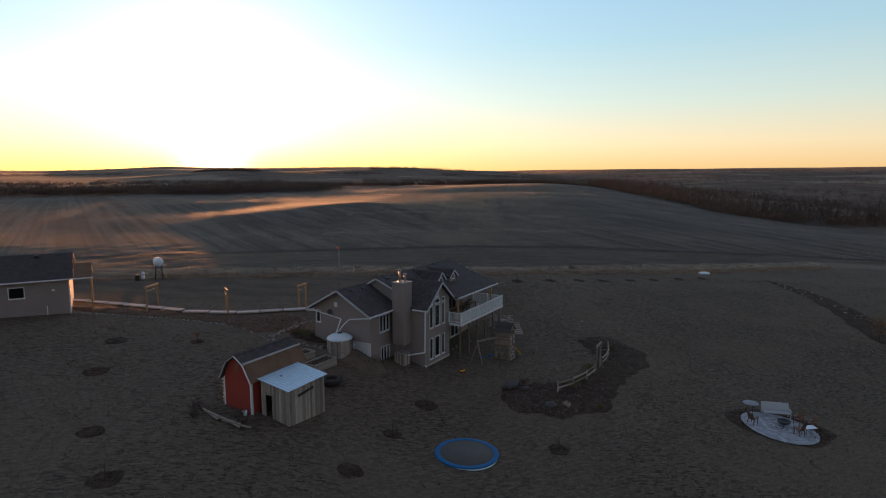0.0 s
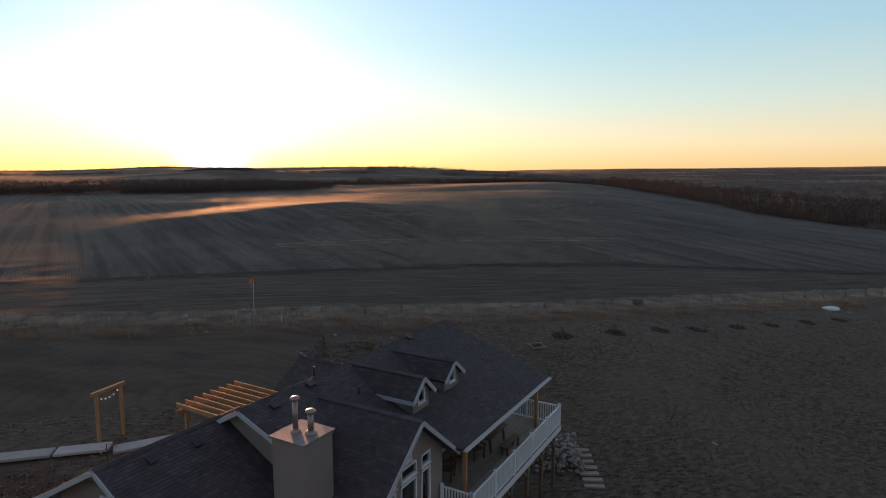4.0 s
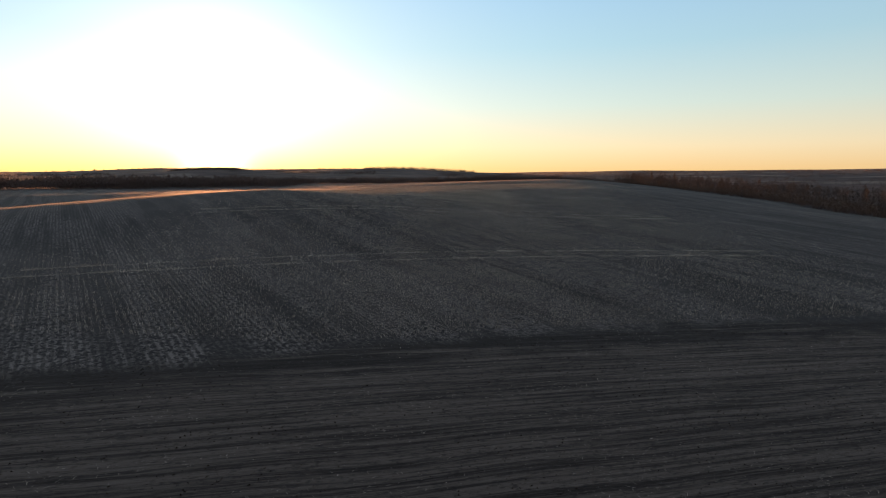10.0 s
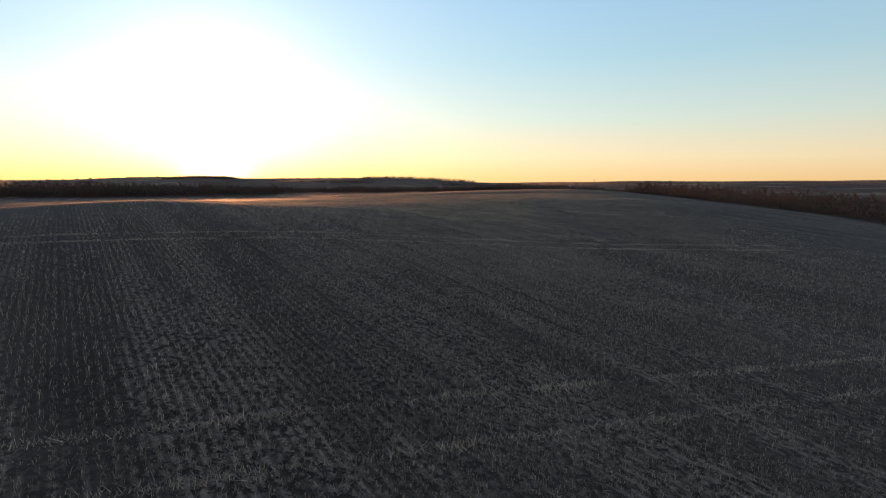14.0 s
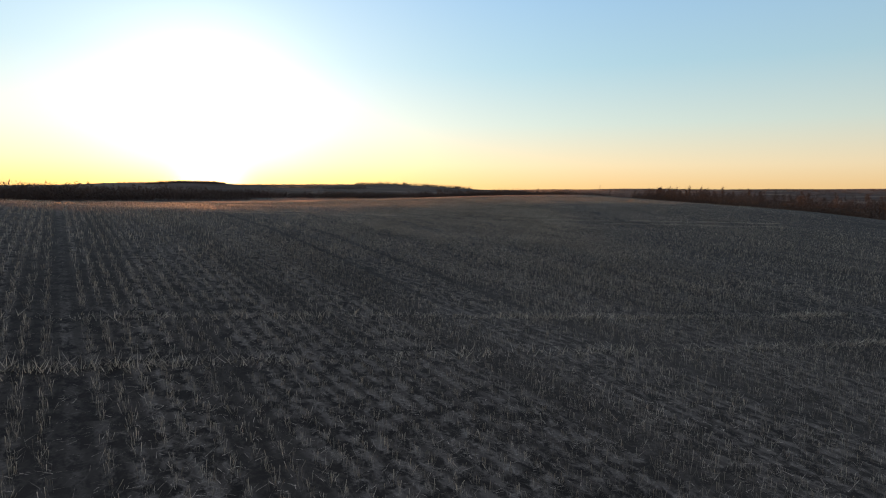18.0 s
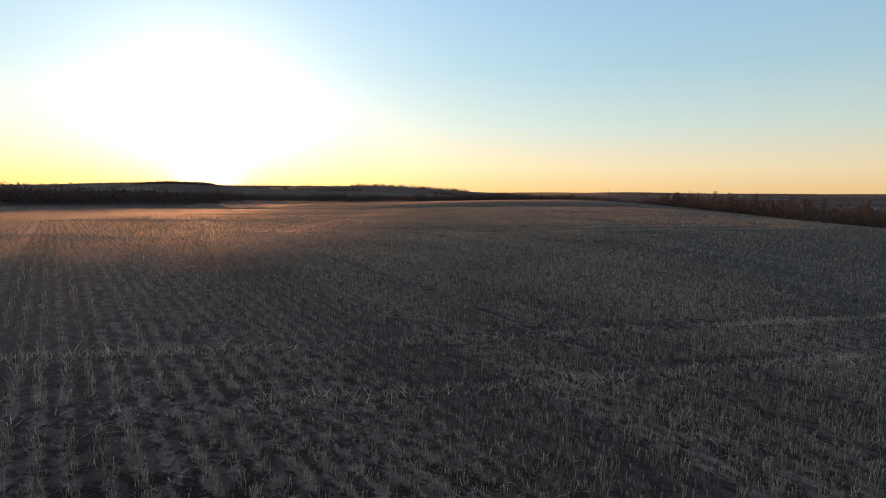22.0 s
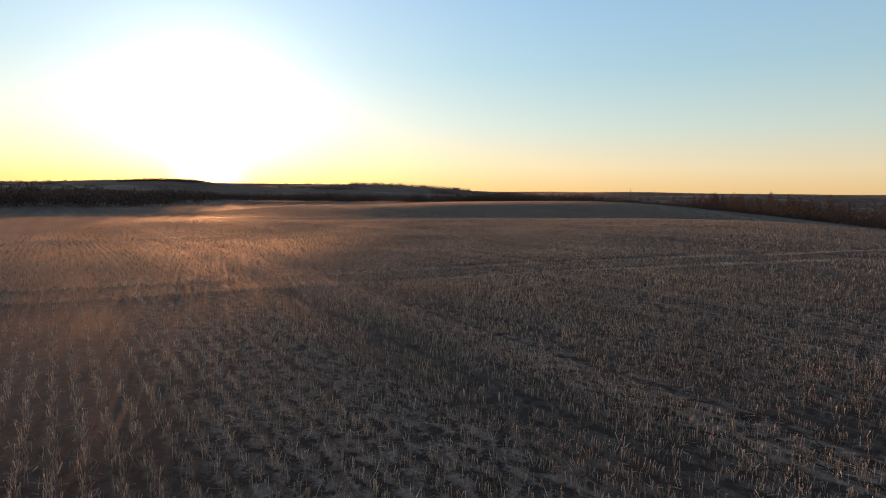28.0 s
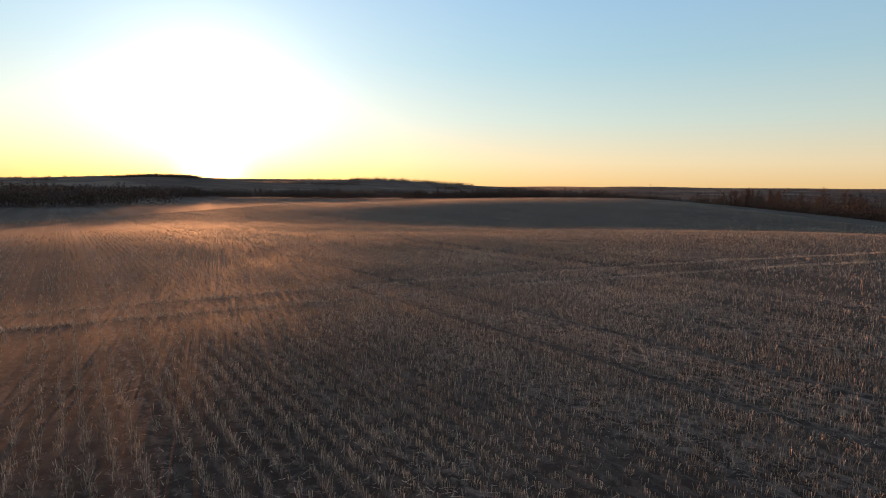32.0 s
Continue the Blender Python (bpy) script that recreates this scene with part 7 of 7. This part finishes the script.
stuff("undergrowth", spread(BUSHES, on_land(wx, wy, rs.uniform(2.8, 5.8, 1250), 0.3), rs), M_TWIG_RED, "russet brush and saplings along the wood's edge", "brush")

# the wooded valley behind it, out to the hills
n = 5600
dist, az = 230 + 1900 * rs.random_sample(n) ** 1.6, rs.uniform(6, 62, n)
vx, vy = dist * np.sin(np.radians(az)), dist * np.cos(np.radians(az))
keep = (vx > np.interp(vy, WOOD_Y, WOOD_X, 420, 138) + 30) & ((vy > 560) | (vx > 130) | (vy < 250))
keep &= waves(vx, vy, 260.0, 21) > -0.28
vx, vy, dist = vx[keep], vy[keep], dist[keep]
size = rs.uniform(5, 9, len(vx))
stuff("valley_woods", spread(LOWBUSH, on_land(vx, vy, size, 1.0), rs), M_TWIG, "leafless woods filling the valley to the far hills", "woods")


def belt(name, points, n, depth, s0, s1, label, material=None, trees=True, sink=0.3):
    x, y = edge_points([p[0] for p in points], [p[1] for p in points], n, depth, rs)
    stuff(name, spread([t for _, t in TREES] if trees else BUSHES, on_land(x, y, rs.uniform(s0, s1, n), sink), rs), material or M_TWIG, label, "trees")


# the belt of trees on the left, with brush at its foot
LEFT = [(-74.0, 436.0), (-88.0, 404.0), (-128.0, 342.0), (-205.0, 328.0), (-330.0, 300.0), (-430.0, 280.0)]
belt("tree_belt", LEFT, 260, 120.0, 0.4, 0.62, "belt of leafless trees across the field's far side")
belt("belt_brush", LEFT, 1600, 120.0, 4.0, 8.0, "brown brush at the foot of the tree belt", M_TWIG, False)
belt("knoll_brush", [(-350.0, 1115.0), (-400.0, 1110.0), (-460.0, 1100.0)], 420, 60.0, 6.0, 9.0, "brown brush covering the knoll", M_TWIG, False, 3.5)
belt("tree_clump", [(-365.0, 1110.0), (-400.0, 1110.0), (-440.0, 1100.0)], 160, 60.0, 0.6, 0.85, "clump of leafless trees on a rise", None, True, 3.0)
CENTRE = [(135.0, 560.0), (60.0, 575.0), (-20.0, 590.0), (-100.0, 575.0), (-190.0, 520.0)]
belt("centre_belt", CENTRE, 300, 40.0, 0.35, 0.65, "hedgerow of leafless trees beyond the field")
belt("centre_brush", CENTRE, 1000, 50.0, 3.0, 7.0, "dark brush below the hedgerow", M_TWIG, False)
# thin lines of trees and bushes on the far rises
for k, (az0, az1, d, m, s) in enumerate(((-8, 12, 900, 200, 7.0), (-7, 3, 1600, 150, 9.0), (-42, -15, 820, 260, 7.5), (-45, -27, 1650, 130, 9.0), (-20, -6, 1300, 130, 8.0), (0, 18, 1300, 160, 9.0), (4, 45, 2300, 320, 7.0), (-40, 0, 2700, 200, 9.0))):
    a = np.radians(rs.uniform(az0, az1, m))
    q = d * (1 + rs.normal(0, 0.035, m))
    x, y = q * np.sin(a), q * np.cos(a)
    stuff("far_trees", spread(BUSHES, on_land(x, y, rs.uniform(0.8, 1.3, m) * s, 3.0), rs), M_TWIG, "thin dark tree line on a distant rise", "trees")
mast = thing("radio_mast", Matrix.Translation(place(112.0, 546.0)), "slender dark lattice mast above the valley woods", "mast")
for a in range(3):
    q = a * math.tau / 3
    part("leg", tube(B(), (0.4 * math.cos(q), 0.4 * math.sin(q), -1), (0.15 * math.cos(q), 0.15 * math.sin(q), 9), 0.045, 0.03, 5), M_BLACK, mast)
for k in range(4):
    part("brace", tube(B(), (0.35, 0, 2 * k), (-0.25, 0.25, 2 * k + 1.8), 0.03, n=4), M_BLACK, mast)
fp = thing("field_post", stand(34.0, 466.0), "single dark timber post standing in the far field", "post")
part("shaft", tube(B(), (0, 0, -0.3), (0.05, 0, 3.2), 0.14, 0.11, 8), M_BARK, fp)
part("cross_arm", beam(B(), (-0.5, 0, 2.9), (0.5, 0, 2.9), 0.1), M_BARK, fp)


# ---- stubble, chaff and grass ----
def blades(x, y, h, width, lean, rnd, curl=0.0):
    """Upright slivers on the ground: one triangle each."""
    n = len(x)
    z = land(x, y)
    a, b = rnd.uniform(0, math.tau, n), rnd.uniform(0, math.tau, n)
    k = rnd.normal(0, lean, n) * h
    w = np.stack([np.cos(a) * width, np.sin(a) * width, np.zeros(n)], 1)
    base = np.stack([x, y, z - 0.01], 1)
    tip = np.stack([x + np.cos(b) * k, y + np.sin(b) * k, z + h], 1)
    return np.stack([base - w, base + w, tip], 1)


def stalks(x, y, h, width, lean, rnd):
    """Cut stalks: slivers that are widest at the cut, splayed out of the row."""
    n = len(x)
    z = land(x, y)
    a, b = rnd.uniform(0, math.tau, n), rnd.uniform(0, math.tau, n)
    k = rnd.normal(0, lean, n) * h
    w = np.stack([np.cos(a) * width, np.sin(a) * width, rnd.normal(0, 0.3, n) * width], 1)
    base = np.stack([x, y, z - 0.01], 1)
    tip = np.stack([x + np.cos(b) * k, y + np.sin(b) * k, z + h], 1)
    return np.stack([base, tip - w, tip + w], 1)


def straws(x, y, L, width, rnd):
    """Straw lying on the ground."""
    n = len(x)
    z = land(x, y)
    a = rnd.uniform(0, math.tau, n)
    d = np.stack([np.cos(a) * L, np.sin(a) * L, rnd.uniform(0.0, 0.3, n) * L], 1)
    w = np.stack([-np.sin(a) * width, np.cos(a) * width, np.zeros(n)], 1)
    base = np.stack([x, y, z + rnd.uniform(0.01, 0.05, n)], 1)
    return np.stack([base - w, base + w, base + d], 1)


ALONG = np.array([-math.sin(radians(ROW_TURN)), math.cos(radians(ROW_TURN))])
ACROSS = np.array([math.cos(radians(ROW_TURN)), math.sin(radians(ROW_TURN))])
TRAMS = [135.55, 164.1, 192.85, 219.2, 245.1, 271.6]          # wheelings across the rows, where they pass x = 5
TRAM_SLOPE = 0.385


def path_x(y):
    return 0.9 + 0.032 * y


def swaths(x, y):
    """Bands along the rows where the straw lies thicker or thinner."""
    u, v = x * ACROSS[0] + y * ACROSS[1], x * ALONG[0] + y * ALONG[1]
    return waves(u, v * 0.03, 2.2, 37) + 0.35 * waves(u, v * 0.02, 7.0, 38)


def rows_in(x0, x1, y0, y1, gap, rnd, fade=()):
    """Clumps along the sowing rows inside a stretch that follows the flight line."""
    corners = np.array([(path_x(y) + x, y) for x in (x0, x1) for y in (y0, y1)])
    u, v = corners @ ACROSS, corners @ ALONG
    ks = np.arange(math.floor(u.min() / ROW_STEP), math.ceil(u.max() / ROW_STEP))
    vs = np.arange(v.min(), v.max(), gap)
    U, V = np.meshgrid(ks * ROW_STEP, vs)
    U, V = U.ravel() + rnd.normal(0, 0.022, U.size), V.ravel() + rnd.uniform(-gap / 2, gap / 2, V.size)
    x, y = U * ACROSS[0] + V * ALONG[0], U * ACROSS[1] + V * ALONG[1]
    edge = np.interp(x, EDGE_X, EDGE_Y) + 1.0
    keep = (x > path_x(y) + x0) & (x < path_x(y) + x1) & (y > np.maximum(y0, edge)) & (y < y1)
    # flattened along the wheelings, and thin in patches
    off = np.full(x.shape, 9.0)
    for t in TRAMS:
        for g in (-1.32, 1.32):
            off = np.minimum(off, np.abs(y - t - g - TRAM_SLOPE * (x - 5)))
    rut = np.abs(((x * ACROSS[0] + y * ACROSS[1]) % 9.2) - 4.6)
    rut = np.minimum(np.abs(rut - 0.2), np.abs(rut - 2.1))
    keep &= (off > 0.42) & (rut > 0.06)
    keep &= rnd.random_sample(x.shape) < 0.88 + 0.5 * waves(x, y, 0.8, 30) + 0.3 * waves(x, y, 6.0, 31) + 0.5 * swaths(x, y)
    # thinning out where single stalks are too far off to be seen
    for side, a, b in fade:
        d = {"x": x - path_x(y), "y": y}[side]
        keep &= rnd.random_sample(x.shape) < np.clip((d - a) / (b - a), 0, 1)
    return x[keep], y[keep]


rh = np.random.RandomState(5)
# stalks near the flight line, where single ones can be told apart
for x0, x1, y0, gap, fade in ((-10.5, 12.5, 112, 0.095, (("x", -10.5, -7), ("x", 12.5, 9), ("y", 300, 288))), (-6.5, 9.0, 165, 0.080, (("x", -6.5, -4), ("x", 9.0, 6), ("y", 165, 190), ("y", 300, 285)))):
    x, y = rows_in(x0, x1, y0, 300, gap, rh, fade)
    x, y = np.repeat(x + rh.normal(0, 0.012, len(x)), 5), np.repeat(y, 5)
    x, y = x + rh.normal(0, 0.026, len(x)), y + rh.normal(0, 0.034, len(x))
    tall = 1.0 + 0.35 * waves(x, y, 11.0, 33)
    stuff("stubble", stalks(x, y, rh.uniform(0.06, 0.150, len(x)) * tall, rh.uniform(0.0024, 0.0040, len(x)), 0.30, rh), M_STRAW, "cut straw stubble standing in tufts along the sown rows", "stubble")
for x0, x1, y0, y1, gap, wide, fade in ((-36, -7, 112, 300, 0.19, 1.0, (("x", -36, -16), ("x", -7, -12), ("y", 300, 285))), (9, 42, 112, 300, 0.19, 1.0, (("x", 42, 20), ("x", 9, 14), ("y", 300, 285))),
                                        (-38, 46, 284, 350, 0.22, 1.2, (("y", 284, 299), ("y", 350, 325), ("x", 46, 22), ("x", -38, -18))), (-60, 75, 320, 470, 0.7, 2.4, (("y", 320, 350), ("y", 470, 400)))):
    x, y = rows_in(x0, x1, y0, y1, gap, rh, fade)
    x, y = np.repeat(x, 3), np.repeat(y, 3)
    x, y = x + rh.normal(0, 0.05, len(x)), y + rh.normal(0, 0.05, len(x))
    stuff("stubble", stalks(x, y, rh.uniform(0.07, 0.16, len(x)), rh.uniform(0.005, 0.0085, len(x)) * wide, 0.25, rh), M_STRAW, "cut straw stubble in rows farther from the flight line", "stubble")
n = 320000
y = rh.uniform(112, 300, n)
x = path_x(y) + np.clip(rh.normal(0.5, 6.5, n), -18, 19)
keep = (y > np.interp(x, EDGE_X, EDGE_Y)) & (rh.random_sample(n) < 0.5 + 0.4 * waves(x, y, 5.0, 35) + 0.9 * swaths(x, y))
x, y = x[keep], y[keep]
stuff("chaff", straws(x, y, rh.uniform(0.05, 0.20, len(x)), rh.uniform(0.002, 0.0042, len(x)), rh), M_STRAW, "loose straw and chaff lying between the rows", "straw")
tx, tyy = [], []
for t in TRAMS:
    for g in (-1.32, 1.32):
        k = rh.uniform(-25, 36, 11000)
        k = k[rh.random_sample(len(k)) < 0.72 + 0.8 * waves(k, k * 0.3 + t + g, 4.0, 41)]
        tx.append(k)
        tyy.append(t + g + TRAM_SLOPE * (k - 5) + rh.normal(0, 0.16, len(k)))
x, y = np.concatenate(tx), np.concatenate(tyy)
heaped = blades(x, y, rh.uniform(0.03, 0.20, len(x)) * np.clip(0.8 + waves(x, y, 3.0, 39), 0.15, 1.0), rh.uniform(0.005, 0.009, len(x)), 1.2, rh)
# the sunlit look of these heaps comes from their paler colour
stuff("flattened_straw", heaped, M_SUNLITSTRAW, "straw heaped along the wheel tracks, coloured paler as if sunlit", "straw")

# tall dry grass in the fence strip: pale tops along the wires, russet clumps on the yard side
for n, lo_, hi_, h0, h1, material, label in ((260000, 0.22, 1.0, 0.07, 0.27, M_DRYGRASS, "pale dry grass along the wire fence"), (130000, -0.3, 0.45, 0.07, 0.26, M_RUSSET, "russet clumps of dry grass below the wire fence")):
    x = rh.uniform(-58, 78, n)
    f = lo_ + (hi_ - lo_) * rh.beta(1.2, 1.2, n)
    y = np.interp(x, STRIP_X, STRIP_BOT) * (1 - f) + np.interp(x, STRIP_X, STRIP_TOP) * f
    cl = waves(x, y, 2.4, 41) + 0.6 * waves(x, y, 7.0, 42)
    keep = rh.random_sample(n) < 0.6 + 1.1 * cl
    x, y, cl = x[keep], y[keep], cl[keep]
    stuff("tall_grass", blades(x, y, rh.uniform(h0, h1, len(x)) * (1 + 0.8 * cl), rh.uniform(0.005, 0.009, len(x)), 1.3, rh), material, label, "grass")
# tussocks on the lawn
n = 85000
x, y = rh.uniform(-40, 62, n), rh.uniform(26, 98, n)
keep = (y < np.interp(x, STRIP_X, STRIP_BOT)) & (rh.random_sample(n) < 0.45 + 0.9 * waves(x, y, 1.7, 51) + 0.5 * waves(x, y, 9.0, 52))
keep &= ~((x < -6) & (y - 0.25 * x > 68))
loc_ = np.stack([x + 1.6, y - 51.6], 1)
hu, hv = loc_ @ np.array([0.866, -0.5]), loc_ @ np.array([0.5, 0.866])
keep &= ~((hu > -9.5) & (hu < 1.0) & (hv > -4.2) & (hv < 13.6))
keep &= np.hypot(x - 1.58, y - 37.34) > 2.2
keep &= np.hypot(x - PC[0], y - PC[1]) > 3.0
x, y = x[keep], y[keep]
x, y = np.repeat(x, 3) + rh.normal(0, 0.05, 3 * len(x)), np.repeat(y, 3) + rh.normal(0, 0.05, 3 * len(y))
stuff("lawn_grass", blades(x, y, rh.uniform(0.05, 0.15, len(x)), 0.02, 0.6, rh), M_TURF, "short dry tussocks of lawn grass", "grass")

# straw and clods turned up on the tilled headland, in streaks along the fence
n = 100000
x = rh.uniform(-50, 70, n)
f = rh.uniform(-0.05, 1.05, n)
y = np.interp(x, STRIP_X, STRIP_TOP) * (1 - f) + np.interp(x, EDGE_X, EDGE_Y) * f
q = y - 0.25 * x
keep = rh.random_sample(n) < 0.25 + 1.3 * waves(x * 0.15, q * 1.0, 1.6, 61) + 0.5 * waves(x, y, 8.0, 62)
x, y = x[keep], y[keep]
stuff("headland_straw", straws(x, y, rh.uniform(0.05, 0.16, len(x)), 0.004, rh), M_STRAW, "scraps of straw turned into the tilled headland", "straw")
n = 50000
x = rh.uniform(-50, 70, n)
f = rh.uniform(0.0, 1.0, n)
y = np.interp(x, STRIP_X, STRIP_TOP) * (1 - f) + np.interp(x, EDGE_X, EDGE_Y) * f
keep = rh.random_sample(n) < 0.35 - 1.0 * waves(x * 0.15, y - 0.25 * x, 1.6, 61)
x, y = x[keep], y[keep]
stuff("soil_clods", blades(x, y, rh.uniform(0.015, 0.05, len(x)), rh.uniform(0.015, 0.05, len(x)), 0.6, rh), M_CLOD, "dark clods of tilled soil", "soil")

# bark chips over the mulch beds
cx_, cy_, ch_ = [], [], []
for bx, by, brx, bry, turn, up in BEDS:
    n = int(brx * bry * math.pi * 50)
    a, q = rh.uniform(0, math.tau, n), np.sqrt(rh.random_sample(n)) * 0.97
    px, py = brx * q * np.cos(a), bry * q * np.sin(a)
    c, s = math.cos(radians(turn)), math.sin(radians(turn))
    cx_.append(bx + px * c - py * s)
    cy_.append(by + px * s + py * c)
    ch_.append(np.full(n, up) * np.clip((1 - q) * 6, 0, 1))
for bx, by, q, up in STREWN:
    n = int(q * q * 40) + 8
    cx_.append(bx + rh.normal(0, q * 0.6, n))
    cy_.append(by + rh.normal(0, q * 0.6, n))
    ch_.append(np.full(n, up * 0.8))
x, y, up = np.concatenate(cx_), np.concatenate(cy_), np.concatenate(ch_)
tr = blades(x, y, rh.uniform(0.02, 0.07, len(x)), rh.uniform(0.02, 0.06, len(x)), 1.2, rh)
tr[:, :, 2] += up[:, None] + 0.005
stuff("bark_chips", tr, M_CHIPS, "loose dark bark chips covering the garden beds", "bark mulch")
